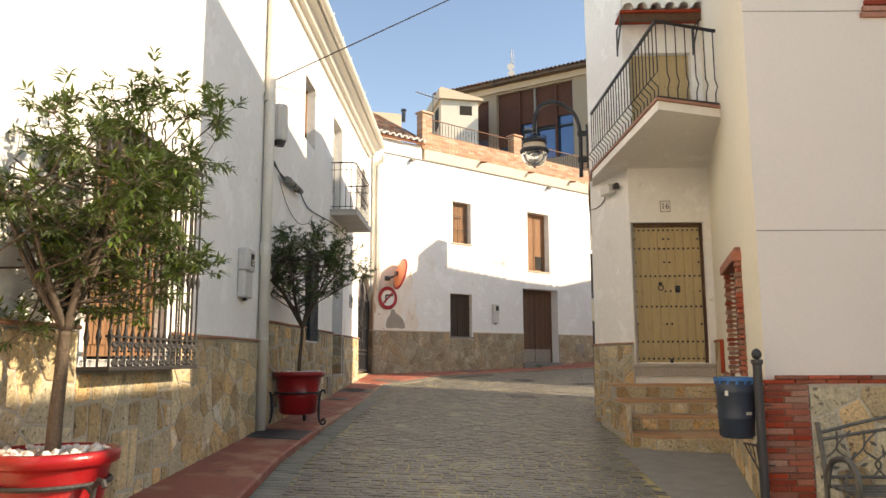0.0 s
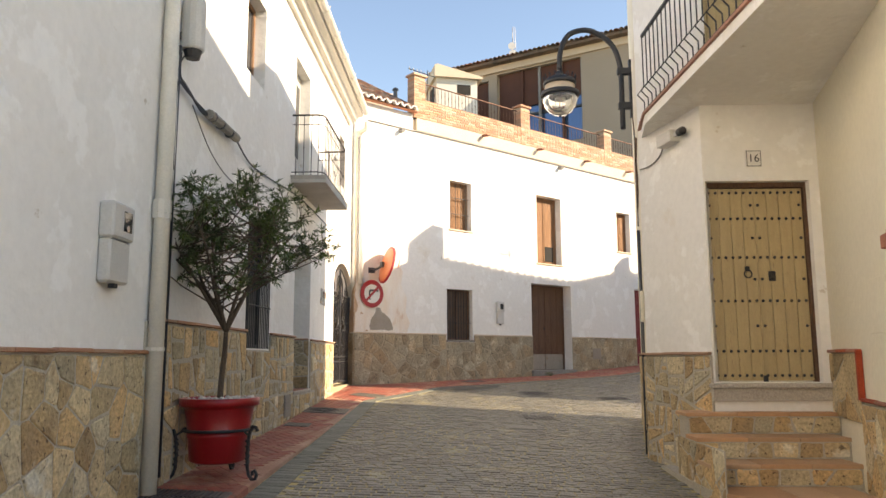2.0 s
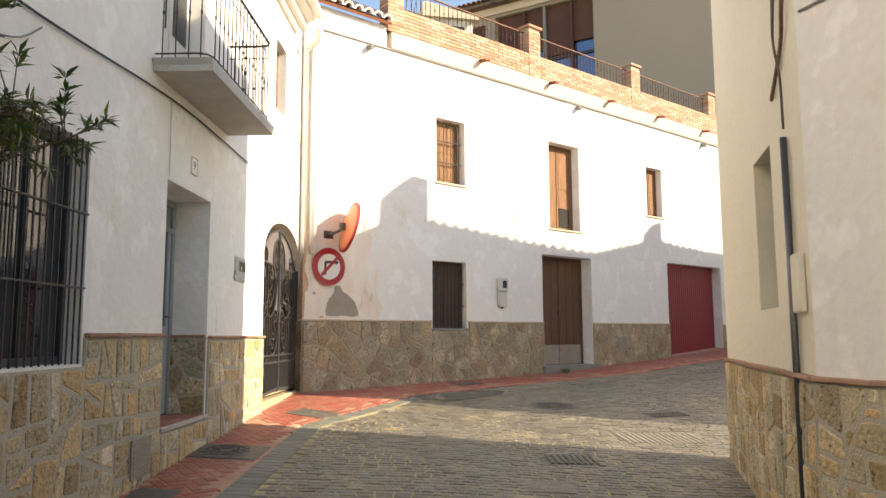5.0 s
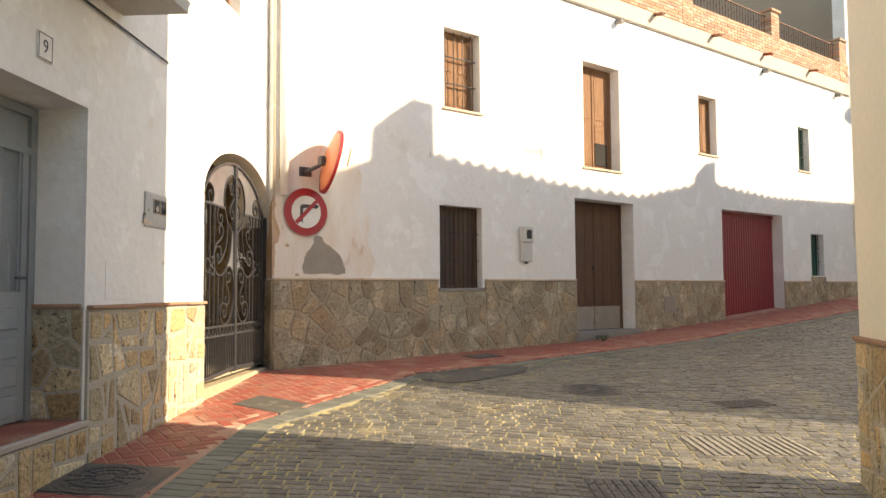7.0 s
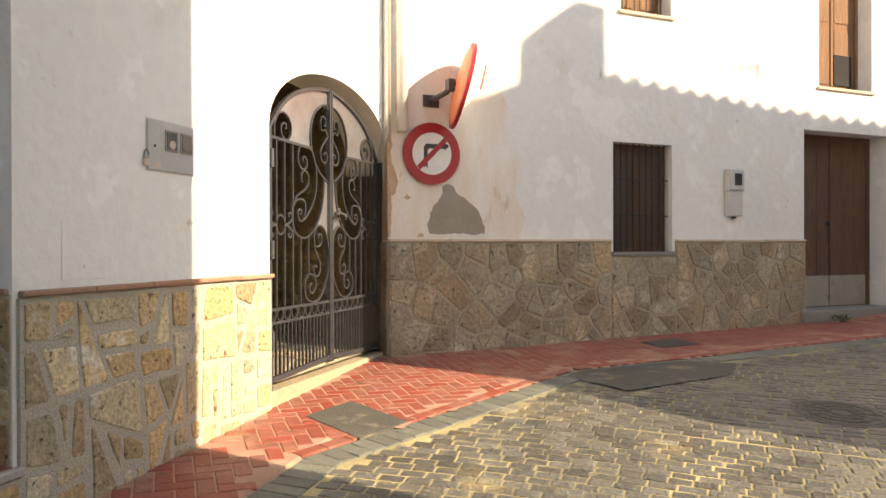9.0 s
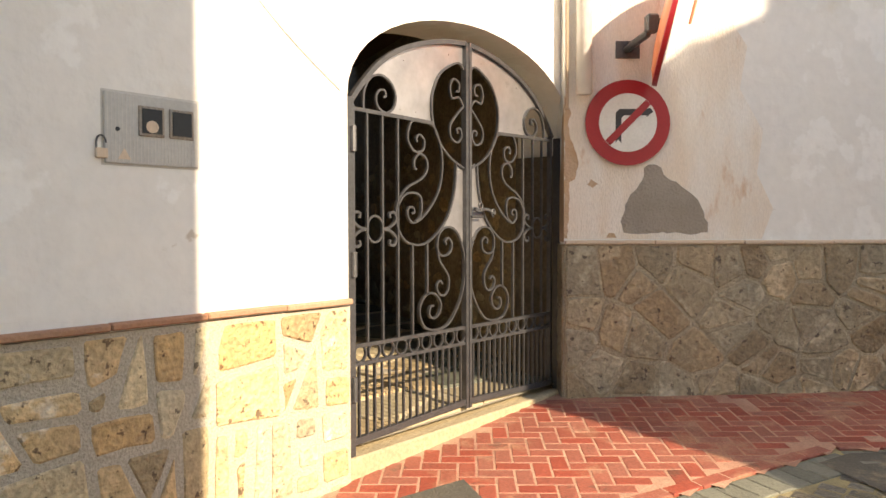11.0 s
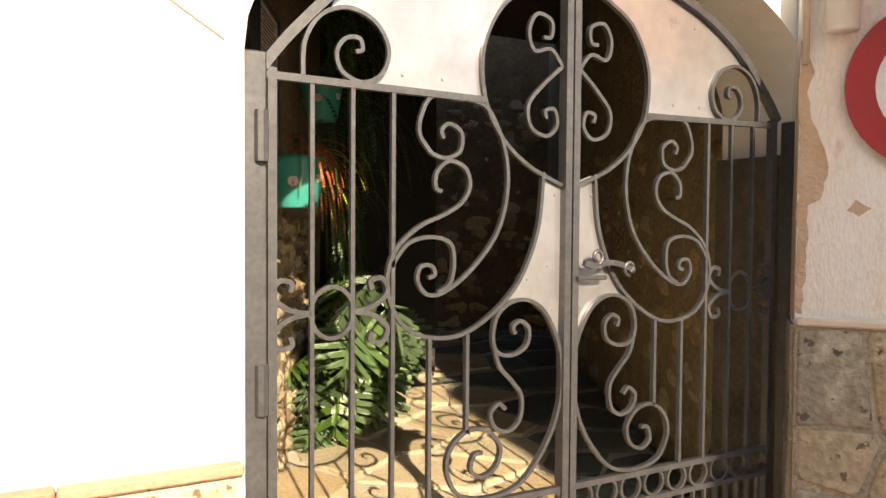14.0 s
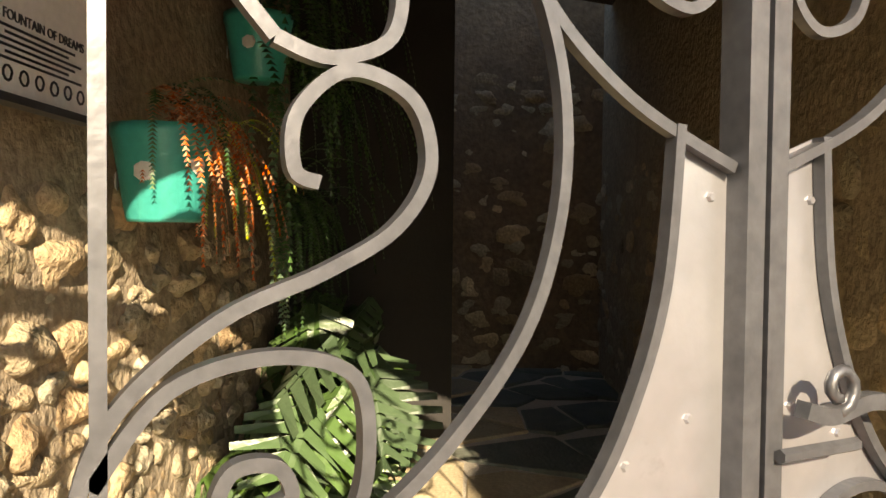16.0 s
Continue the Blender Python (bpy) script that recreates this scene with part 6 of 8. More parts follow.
part("neck", lathe(bmesh.new(), [(0.035, 0.78), (0.05, 0.76), (0.06, 0.72), (0.08, 0.68)], 12, (hx, 0, 0)), BLACK, t)
part("hood", lathe(bmesh.new(), [(0.08, 0.72), (0.19, 0.66), (0.215, 0.62), (0.21, 0.585), (0.16, 0.585)], 24, (hx, 0, 0)), BLACK, t, smooth=True)
part("band", lathe(bmesh.new(), [(0.19, 0.585), (0.195, 0.54), (0.21, 0.49)], 24, (hx, 0, 0)), OCHRE, t, "yellowed band")
part("ring", lathe(bmesh.new(), [(0.215, 0.5), (0.245, 0.49), (0.25, 0.44), (0.235, 0.43), (0.2, 0.43)], 24, (hx, 0, 0)), BLACK, t, smooth=True)
bl = part("bowl", lathe(bmesh.new(), [(0.225, 0.44), (0.222, 0.38), (0.2, 0.31), (0.155, 0.245), (0.09, 0.205), (0.01, 0.19)], 24, (hx, 0, 0)), GLASS, t, "clear glass bowl", smooth=True)
bl.visible_shadow = True
part("bulb", lathe(bmesh.new(), [(0.02, -0.1), (0.045, -0.05), (0.05, 0.05), (0.02, 0.1)], 10, (hx, 0, 0.4), axis="x"), SIGNWHITE, t)
part("reflector", lathe(bmesh.new(), [(0.2, 0.44), (0.17, 0.47), (0.05, 0.49)], 20, (hx, 0, 0)), SHEET, t)
part("finial", lathe(bmesh.new(), [(0.015, 0.165), (0.02, 0.18), (0.01, 0.2)], 8, (hx, 0, 0)), BLACK, t)
for i in range(16):
    a = 2 * math.pi * i / 16
    c, s_ = math.cos(a), math.sin(a)
    r = 0.2
    bm = bmesh.new()
    for q in (-0.02, 0.02):
        tube(bm, [(hx + r * c, r * s_, 0.64), (hx + r * 1.0 * c - q * s_, r * s_ + q * c, 0.68), (hx + r * 1.05 * c + q * 0.5 * s_, r * 1.05 * s_ - q * 0.5 * c, 0.715)], 0.006, 4)
    part("crown_leaf", bm, BLACK, t)

t = thing("floodlight_box", RM[2] @ T(0.42, 3.95, 0), "small white box with a black camera on the wall", "camera box")
RMt = t
part("body", B(0.2, 0.5, 0, 0.14, 0.002, 0.12, bevel=0.01), PLASTIC, t)
part("lens", lathe(bmesh.new(), [(0.04, 0), (0.045, 0.08), (0.035, 0.1)], 10, (0.6, 0.07, 0.08), axis="x"), BLACK, t)
part("arm", B(0.5, 0.6, 0.05, 0.09, 0.05, 0.09), PLASTIC, t)
cable("wall_cable", [(0.62, 3.98, 0.03), (0.5, 3.9, 0.015), (0.3, 3.85, 0.012), (0.05, 3.86, 0.012)], 0.009, "grey cable to the small box", CONCRETE, m=RM[2])
WL = RLEN[1]
for k in range(2):
    cable("wall_cable", [(WL - 0.6, 4.9, 0.05), (WL - 0.55, 4.5, 0.03), (WL - 0.42 - 0.05 * k, 4.2, 0.03), (WL - 0.5, 3.9, 0.03), (WL - 0.36, 3.6, 0.03), (WL - 0.34, 3.25, 0.03)], 0.009, "dark cable hanging on the cream wall", [BLACK, WOOD][k], m=RM[1])
cable("wall_cable", [(WL - 0.1, 4.3, 0.02), (WL - 0.2, 4.0, 0.03), (WL - 0.33, 3.8, 0.02), (WL - 0.7, 3.55, 0.02)], 0.014, "worn brown cable looped on the cream wall", WOOD, m=RM[1])
pipe_thing("wall_conduit", [(WL - 0.36, 0.45, 0.03), (WL - 0.36, 3.2, 0.03)], 0.022, STEEL, "grey conduit down the cream wall", m=RM[1])
t = thing("wall_box", RM[2] @ T(0.02, 2.08, 0), "small cream cover box on the wall edge", "cover")
t.matrix_world = RM[1] @ T(WL - 0.3, 2.08, 0)
part("body", B(0, 0.2, 0, 0.36, 0.002, 0.045, bevel=0.01), CREAM, t)
barred_window("window_side", RM[1] @ T(WL - 1.63, 2.14, 0), 0.68, 1.16, "small plain window in the cream wall", 0, 0.16, CONCRETE)

# brick-framed window in the cream wall
NM = RM[4]
t = thing("brick_window", NM @ T(2.4, 1.32, 0), "barred window framed with stacked red bricks", "window")
for side in (0, 1):
    for j in range(22):
        x0 = -0.14 if side == 0 else 1.0
        o = 0.02 if j % 2 else 0.0
        part("brick", B(x0 - (o if side == 0 else 0), x0 + 0.14 + (o if side else 0), j * 0.05, j * 0.05 + 0.042, -0.12, 0.05 + o * 0.5, bevel=0.004), BRICK, t)
part("lintel", B(-0.2, 1.2, 1.1, 1.2, -0.12, 0.09, bevel=0.008), BRICK, t, "red brick lintel")
part("lintel", B(-0.16, 1.16, 1.2, 1.24, -0.12, 0.06, bevel=0.008), BRICK, t, "red brick lintel")
part("pane", B(0.0, 1.0, 0.0, 1.1, -0.2, -0.18), WINGLASS, t)
bars(t, 0.02, 0.98, 0.0, 1.1, -0.04, 9, 0.009, rails=[0.5])
mesh_thing("wall_cover", B(1.45, 1.95, 1.84, 2.27, 0.001, 0.01, bevel=0.003), CREAM, "flat cream cover plate on the wall", "cover", NM)
# added near-black backing, room shade by colour
mesh_thing("room_back", B(2.2, 3.6, 1.1, 2.6, -0.9, -0.85), DARK, "near-black backing coloured as the unlit room behind the brick-framed window", "wall", NM, kind="structure")

# pilaster of bricks and the brick band on the front
FR = RM[5]
t = thing("brick_pilaster", FR @ T(0, 0, 0), "red brick pilaster and band at the house corner", "pilaster", kind="structure")
part("core", B(-0.01, 0.31, 0.1, 1.3, 0.001, 0.028), mat("dark_red_mortar", (0.24, 0.13, 0.09), (0.18, 0.10, 0.07), 8, 0.6, 0.95, 0.5, 90), t)
for j in range(21):
    o = (j % 2) * 0.12
    h = 0.27 + j * 0.0485
    part("brick", B(-0.028, 0.115 + o * 0.5, h, h + 0.041, 0.002, 0.036 + random.uniform(0, 0.004), bevel=0.005), BRICK, t)
    part("brick", B(0.125 + o * 0.5, 0.32, h, h + 0.041, 0.002, 0.036 + random.uniform(0, 0.004), bevel=0.005), BRICK, t)
    bk = part("brick", B(RLEN[4] - 0.16, RLEN[4] + 0.0, h, h + 0.041, 0.002, 0.03, bevel=0.005), BRICK, t)
    bk.matrix_basis = FR.inverted() @ NM
for i in range(24):
    for j in range(2):
        part("brick", B(-0.03 + i * 0.25 + 0.1 * j, -0.03 + (i + 1) * 0.25 - 0.01 + 0.1 * j, 1.29 + j * 0.034, 1.32 + j * 0.034, 0.002, 0.045 + 0.012 * j, bevel=0.004), BRICK, t)
for i in range(14):
    bk = part("brick", B(2.4 + 0.95 + i * 0.1 * 0, 2.4 + 1.0, 1.29, 1.32, 0.002, 0.02), BRICK, t) if i == 0 else None
for a, h0, h1 in ((0.33, 4.36, 4.55), (1.02, 2.5, 2.54), (2.3, 4.3, 4.5)):
    tt = thing("brick_accent", FR @ T(1.0 if a == 0.33 else a + 0.05, h0, 0), "few proud red bricks set in the rendered wall", "brickwork")
    for k in range(3):
        part("brick", B(0.02 * k, 0.25, k * 0.055, k * 0.055 + 0.045, 0.002, 0.03, bevel=0.004), BRICK, tt)
for h in (2.52, 4.42):
    mesh_thing("render_joint", B(0, 6, h, h + 0.008, 0.001, 0.003), CONCRETE, "thin joint line in the pinkish render", "joint", FR, kind="structure")

# litter bin and its post
t = thing("litter_bin", T(2.19, 6.35, 0.85) @ Matrix.Diagonal((0.9, 0.9, 1, 1)), "dark blue plastic litter bin with a bright blue rim", "litter bin")
part("body", lathe(bmesh.new(), [(0.13, 0.0), (0.152, 0.02), (0.158, 0.15), (0.162, 0.155), (0.160, 0.17), (0.166, 0.36), (0.17, 0.365), (0.168, 0.38), (0.172, 0.47)], 28), BLUEB, t, smooth=True)
part("rim", lathe(bmesh.new(), [(0.176, 0.455), (0.182, 0.46), (0.182, 0.485), (0.15, 0.487), (0.148, 0.46)], 28), BLUE, t, "bright blue rim")
for i in range(14):
    a = 2 * math.pi * i / 14
    ob = part("notch", B(-0.012, 0.012, -0.003, 0.003, 0.43, 0.457), BLUE, t)
    ob.matrix_basis = T(0.174 * math.cos(a), 0.174 * math.sin(a), 0) @ pose(0, 0, 0, 0, 0, math.degrees(a) + 90)
ob = part("label", B(-0.03, 0.03, -0.002, 0.002, -0.012, 0.012), PLASTIC, t)
ob.matrix_basis = T(0.06, -0.152, 0.2) @ pose(0, 0, 0, 0, 0, 22)
ob = part("label", B(-0.015, 0.015, -0.002, 0.002, -0.02, 0.02), PLASTIC, t)
ob.matrix_basis = T(-0.12, -0.125, 0.36) @ pose(0, 0, 0, 0, 0, -45)
t2 = thing("bin_post", T(2.24, 5.97, 0.18), "black iron post with a ball top holding the bin", "post")
part("post", lathe(bmesh.new(), [(0.05, 0.0), (0.05, 0.06), (0.034, 0.1), (0.034, 1.26), (0.045, 1.27), (0.045, 1.3)], 14), BLACK, t2)
part("ball", lathe(bmesh.new(), [(0.012, 1.3), (0.032, 1.315), (0.04, 1.34), (0.03, 1.37), (0.008, 1.385)], 12), BLACK, t2, smooth=True)
part("arm", tube(bmesh.new(), [(0, 0, 0.64), (-0.05, 0.24, 0.64)], 0.01, 4), IRON, t2)
part("arm", tube(bmesh.new(), [(0, 0, 0.38), (-0.02, 0.1, 0.5), (-0.05, 0.24, 0.64)], 0.009, 4), IRON, t2)
for k in range(4):
    part("strut", tube(bmesh.new(), [(-0.012 * k - 0.005, 0.055 * k + 0.01, 0.64), (-0.01 * k, 0.045 * k, 0.42 + 0.05 * k)], 0.005, 4), IRON, t2)
for h in (0.5, 0.95):
    part("clip", tube(bmesh.new(), [(0.03, 0, h), (0.09, -0.0, h)], 0.006, 4), IRON, t2)

# cast bench
t = thing("bench", T(3.35, 5.75, 0.16), "weathered cast-iron garden bench with a leafy curved back", "bench")
BRZ = mat("weathered_bronze_iron", (0.085, 0.08, 0.07), (0.16, 0.15, 0.13), 14, 0.5, 0.45, 0.5, 70, metal=0.5)
for sx in (-0.72, 0.72):
    ar = part("side", tube(bmesh.new(), smooth_path([(sx, -0.4, 0), (sx, -0.38, 0.25), (sx, -0.42, 0.5), (sx, -0.3, 0.62), (sx, -0.05, 0.58), (sx, 0.05, 0.4)], 5), 0.022, 7), BRZ, t)
    part("back_leg", tube(bmesh.new(), smooth_path([(sx, 0.12, 0), (sx, 0.05, 0.4), (sx, 0.14, 0.85)], 5), 0.02, 7), BRZ, t)
    for q in range(4):
        bm = tube(bmesh.new(), [(sx, a, b) for a, b, _ in spiral(-0.3 + 0.02 * q, 0.14 + 0.11 * q, 0.06, 90 * q, 1.2, n=10)], 0.009, 5)
        part("scroll", bm, BRZ, t)
for q in range(4):
    part("seat_slat", B(-0.72, 0.72, -0.36 + q * 0.11, -0.28 + q * 0.11, 0.39, 0.41, bevel=0.004), BRZ, t)
for z, c in ((0.86, 0.09), (0.78, 0.06), (0.45, 0.0)):
    part("back_rail", tube(bmesh.new(), smooth_path([(-0.72, 0.13, z - c), (-0.35, 0.13, z), (0.0, 0.13, z + c * 0.6), (0.35, 0.13, z), (0.72, 0.13, z - c)], 6), 0.014, 6), BRZ, t)
for i in range(14):
    x = -0.65 + i * 0.1
    sg = 1 if i % 2 else -1
    part("vine", tube(bmesh.new(), smooth_path([(x, 0.12, 0.45), (x + 0.07 * sg, 0.12, 0.55), (x - 0.05 * sg, 0.12, 0.66), (x + 0.06, 0.12, 0.79)], 4), 0.008, 5), BRZ, t)
for i in range(18):
    x, z = -0.62 + 0.073 * i, 0.52 + 0.22 * ((i * 37) % 10) / 10
    ob = part("leaf", prism(bmesh.new(), [(-0.035, 0), (0, -0.014), (0.04, 0), (0, 0.014)], -0.003, 0.003), BRZ, t)
    ob.matrix_basis = T(x, 0.118, z) @ pose(0, 0, 0, 90, (i * 53) % 180, 0)

# ---- trees in pots ----


def pot(m, label):
    t = thing("plant_pot", m, label, "plant pot", "red plant pots")
    body = part("body", lathe(bmesh.new(), [(0.2, 0.0), (0.235, 0.02), (0.25, 0.2), (0.262, 0.22), (0.262, 0.24), (0.255, 0.25), (0.285, 0.44), (0.295, 0.46), (0.33, 0.47), (0.335, 0.53), (0.30, 0.535), (0.29, 0.49)], 36), POTRED, t, smooth=True)
    part("soil", lathe(bmesh.new(), [(0.28, 0.46), (0.28, 0.485)], 20), BARK, t)
    return t


def pot_stand(m):
    t = thing("pot_stand", m, "black wrought-iron pot stand with three curled legs", "pot stand", "iron pot stands")
    part("ring", tube(bmesh.new(), arc(0, 0, 0.29, 0.29, 0, 360, 28, 0.40)[:-1], 0.014, 6, closed=True), IRON, t)
    for k, deg in enumerate((90, 208, 332)):
        a = radians(deg - 60)
        c, s = math.cos(a), math.sin(a)
        leg = tube(bmesh.new(), [(c * r, s * r, z) for r, z in ((0.44, 0.40), (0.425, 0.43), (0.39, 0.435), (0.36, 0.40), (0.345, 0.34), (0.335, 0.22), (0.34, 0.10), (0.355, 0.05), (0.39, 0.015), (0.43, 0.02), (0.445, 0.055), (0.42, 0.085), (0.395, 0.07), (0.40, 0.045))], 0.0145, 6)
        lg = part("leg", leg, IRON, t)
        bm = bmesh.new()
        tube(bm, [(c * 0.338 + 0.016 * math.cos(i * 1.2), s * 0.338 + 0.016 * math.sin(i * 1.2), 0.11 + i * 0.009) for i in range(26)], 0.008, 5)
        part("twist", bm, IRON, lg)
        part("arm", tube(bmesh.new(), [(c * 0.285, s * 0.285, 0.40), (c * 0.35, s * 0.35, 0.36)], 0.01, 5), IRON, t)
    return t


def pebbles(m, seed):
    rnd = random.Random(seed)
    t = thing("pebbles", m, "white pebbles heaped round the trunk", "pebbles")
    bm0 = bmesh.new()
    bmesh.ops.create_icosphere(bm0, subdivisions=1, radius=1)
    me = bpy.data.meshes.new("pebble")
    bm0.to_mesh(me)
    bm0.free()
    me.materials.append(PEBBLE)
    for i in range(90):
        r, a = 0.27 * math.sqrt(rnd.random()), rnd.uniform(0, 6.3)
        ob = new("pebble", me)
        ob.parent = t
        sc = rnd.uniform(0.016, 0.034)
        ob.matrix_basis = T(r * math.cos(a), r * math.sin(a), 0.495 + rnd.uniform(0, 0.03)) @ pose(0, 0, 0, rnd.uniform(0, 60), rnd.uniform(0, 60), rnd.uniform(0, 360)) @ Matrix.Diagonal((sc * rnd.uniform(1, 1.5), sc, sc * 0.7, 1))


def tree(m, seed, fork, crown_c, crown_r, leaves, label, lean=(0, 0), trunk_r=0.035, leaf_len=0.085):
    rnd = random.Random(seed)
    t = thing("oleander_tree", m, label, "tree")
    bm = bmesh.new()
    f = Vector((lean[0], lean[1], fork))
    tube(bm, smooth_path([(0, 0, 0.46), (lean[0] * 0.2, lean[1] * 0.3, 0.46 + (fork - 0.46) * 0.35), (lean[0] * 0.9, lean[1] * 0.8, 0.46 + (fork - 0.46) * 0.75), tuple(f)], 5), [trunk_r * (1 - 0.02 * i) for i in range(16)], 9)
    tips = []
    C, R = Vector(crown_c), Vector(crown_r)

    def shell(k):
        while True:
            d = Vector((rnd.gauss(0, 1), rnd.gauss(0, 1), rnd.gauss(0, 0.8)))
            if d.length > 0.1:
                break
        d.normalize()
        q = rnd.uniform(0.45, 1.08) if k else rnd.uniform(0.3, 0.6)
        return C + Vector((d.x * R.x, d.y * R.y, d.z * R.z)) * q

    lims = []
    for i in range(9):
        a = 2 * math.pi * i / 9 + rnd.uniform(-0.3, 0.3)
        rr = rnd.uniform(0.35, 0.8)
        end = C + Vector((math.cos(a) * R.x * rr, math.sin(a) * R.y * rr, rnd.uniform(-0.35, 0.35) * R.z))
        mid = f.lerp(end, 0.45) + Vector((rnd.uniform(-0.05, 0.05), rnd.uniform(-0.05, 0.05), 0.02))
        pth = smooth_path([tuple(f), tuple(mid), tuple(end)], 5)
        tube(bm, pth, [0.021 * (1 - 0.07 * k) for k in range(len(pth))], 6)
        lims.append(pth)
    twig = bmesh.new()
    ends = []
    def inner():
        d = Vector((rnd.gauss(0, 1), rnd.gauss(0, 1), rnd.gauss(0, 1)))
        return d.normalized() if d.length > 0.05 else Vector((0, 0, 1))

    groups = int(leaves / 110)
    for i in range(groups):
        s_ = shell(True)
        pth = rnd.choice(lims)
        q = min(pth[2:], key=lambda v: (v - s_).length + rnd.uniform(0, 0.2))
        md = q.lerp(s_, 0.5) + Vector((rnd.uniform(-0.03, 0.03), rnd.uniform(-0.03, 0.03), -0.015))
        tube(twig, [q, md, s_], [0.008, 0.006, 0.004], 5)
        for k in range(10):
            d = inner()
            d.z = d.z * 0.8 + 0.25
            p = s_ + d * rnd.uniform(0.07, 0.21)
            tube(twig, [s_, p], [0.003, 0.0015], 3)
            ends.append((p, d.normalized()))
    part("trunk", bm, BARK, t, smooth=True)
    part("twig_spray", twig, BARK, t, kind="stuff")
    V, F = [], []
    for p, d in ends:
        for base in (p, p - d * 0.045, p - d * 0.09)[: rnd.randint(2, 3)]:
            for k in range(rnd.randint(8, 13)):
                a = rnd.uniform(0, 6.28)
                side = Vector((math.cos(a), math.sin(a), rnd.uniform(-0.5, 0.5)))
                ld = (d * rnd.uniform(0.3, 1.2) + side).normalized()
                ln = leaf_len * rnd.uniform(0.6, 1.2)
                wv = ld.cross(Vector((rnd.uniform(-0.4, 0.4), rnd.uniform(-0.4, 0.4), 1))).normalized() * ln * 0.10
                up = wv.cross(ld).normalized() * ln * 0.1
                o = len(V)
                V += [tuple(base), tuple(base + ld * ln * 0.45 + wv + up * 0.6), tuple(base + ld * ln - up), tuple(base + ld * ln * 0.45 - wv + up * 0.6)]
                F.append((o, o + 1, o + 2, o + 3))
    me = bpy.data.meshes.new("crown")
    me.from_pydata(V, [], F)
    me.materials.append(LEAF)
    ob = new("crown", me)
    ob.parent = t
    tagged(ob, "narrow grey-green leaves in loose tufts", kind="stuff")
    return t


P1 = (-2.19, 3.98)
P2 = (-2.19, 9.72)
Z1, Z2 = 0.50, 0.74
pot(T(*P1, Z1), "glossy red pot on a black iron stand by the grille")
pot_stand(T(*P1, Z1 - 0.03) @ pose(0, 0, 0, 0, 0, 60))
pebbles(T(*P1, Z1), 3)
tree(T(*P1, Z1), 7, 1.15, (-0.05, 0.15, 1.93), (0.95, 0.8, 0.78), 12000, "young oleander tree with grey-green leaves by the grille window", (0.02, 0.0), 0.042, 0.075)
pot(T(*P2, Z2 + 0.06), "glossy red pot on a black iron stand on the pavement")
pot_stand(T(*P2, Z2 - 0.07) @ pose(0, 0, 0, 0, 0, 60))
pebbles(T(*P2, Z2 + 0.06), 4)
tree(T(*P2, Z2 + 0.06), 12, 1.1, (0.03, 0.0, 1.9), (0.9, 0.78, 0.5), 8000, "young oleander tree with sparse leaves beside the barred window", (0.03, 0.0), 0.027, 0.064)

# ---- plants, pots and plaque in the passage ----


def pass_pt(a, d, z):
    """A place a metres along the planted wall from the gate and d metres out of it."""
    n = Vector((PD.y, -PD.x, 0))
    if n.y < 0:
        n = -n
    p = PA + PD * a + n * d
    return Vector((p.x, p.y, z))


t = thing("wall_plaque", T(0, 0, 0), "pale framed plaque with black lettering and scrolls", "plaque")
t.matrix_world = frame_of(pass_pt(0.72, 0.1, 3.12), (PD.x, PD.y))
part("board", B(-0.2, 0.2, -0.28, 0.28, -0.01, 0.015), SIGNWHITE, t)
for a in ((-0.21, 0.21, -0.29, -0.275), (-0.21, 0.21, 0.275, 0.29), (-0.21, -0.195, -0.275, 0.275), (0.195, 0.21, -0.275, 0.275)):
    part("frame", B(*a, -0.012, 0.025), BLACK, t)
text_part("title", "THE FOUNTAIN OF DREAMS", 0.026, BLACK, t, 0, -0.14, 0.016)
for j in range(22):
    w_ = 0.155 - 0.025 * ((j * 7) % 3)
    y0 = 0.25 - j * 0.016 if j < 16 else -0.157 - (j - 16) * 0.011
    part("text_line", B(-w_, w_, y0 - 0.005, y0, 0.0155, 0.0165), BLACK, t)
for i in range(7):
    part("scroll", flat(bmesh.new(), spiral(-0.15 + i * 0.05, -0.24, 0.014, 0 if i % 2 else 180, 1, n=9, z=0.017), 0.0022, 0.001), BLACK, t)

TEAL = mat("teal_glazed_pot", (0.03, 0.36, 0.30), (0.02, 0.28, 0.24), 4, 0.6, 0.3, 0.1, 60)
FERN = mat("fern_green", (0.05, 0.11, 0.035), (0.03, 0.08, 0.025), 5, 0.5, 0.5, 0.1, 60, rnd=0.4)
FERNO = mat("dry_orange_fern", (0.55, 0.17, 0.05), (0.40, 0.14, 0.05), 5, 0.5, 0.6, 0.1, 60, rnd=0.4)
FERNY = mat("yellow_green_fern", (0.45, 0.50, 0.05), (0.30, 0.38, 0.05), 5, 0.5, 0.6, 0.1, 60, rnd=0.3)
MONS = mat("monstera_green", (0.065, 0.115, 0.042), (0.04, 0.08, 0.03), 5, 0.5, 0.36, 0.2, 30, rnd=0.35)


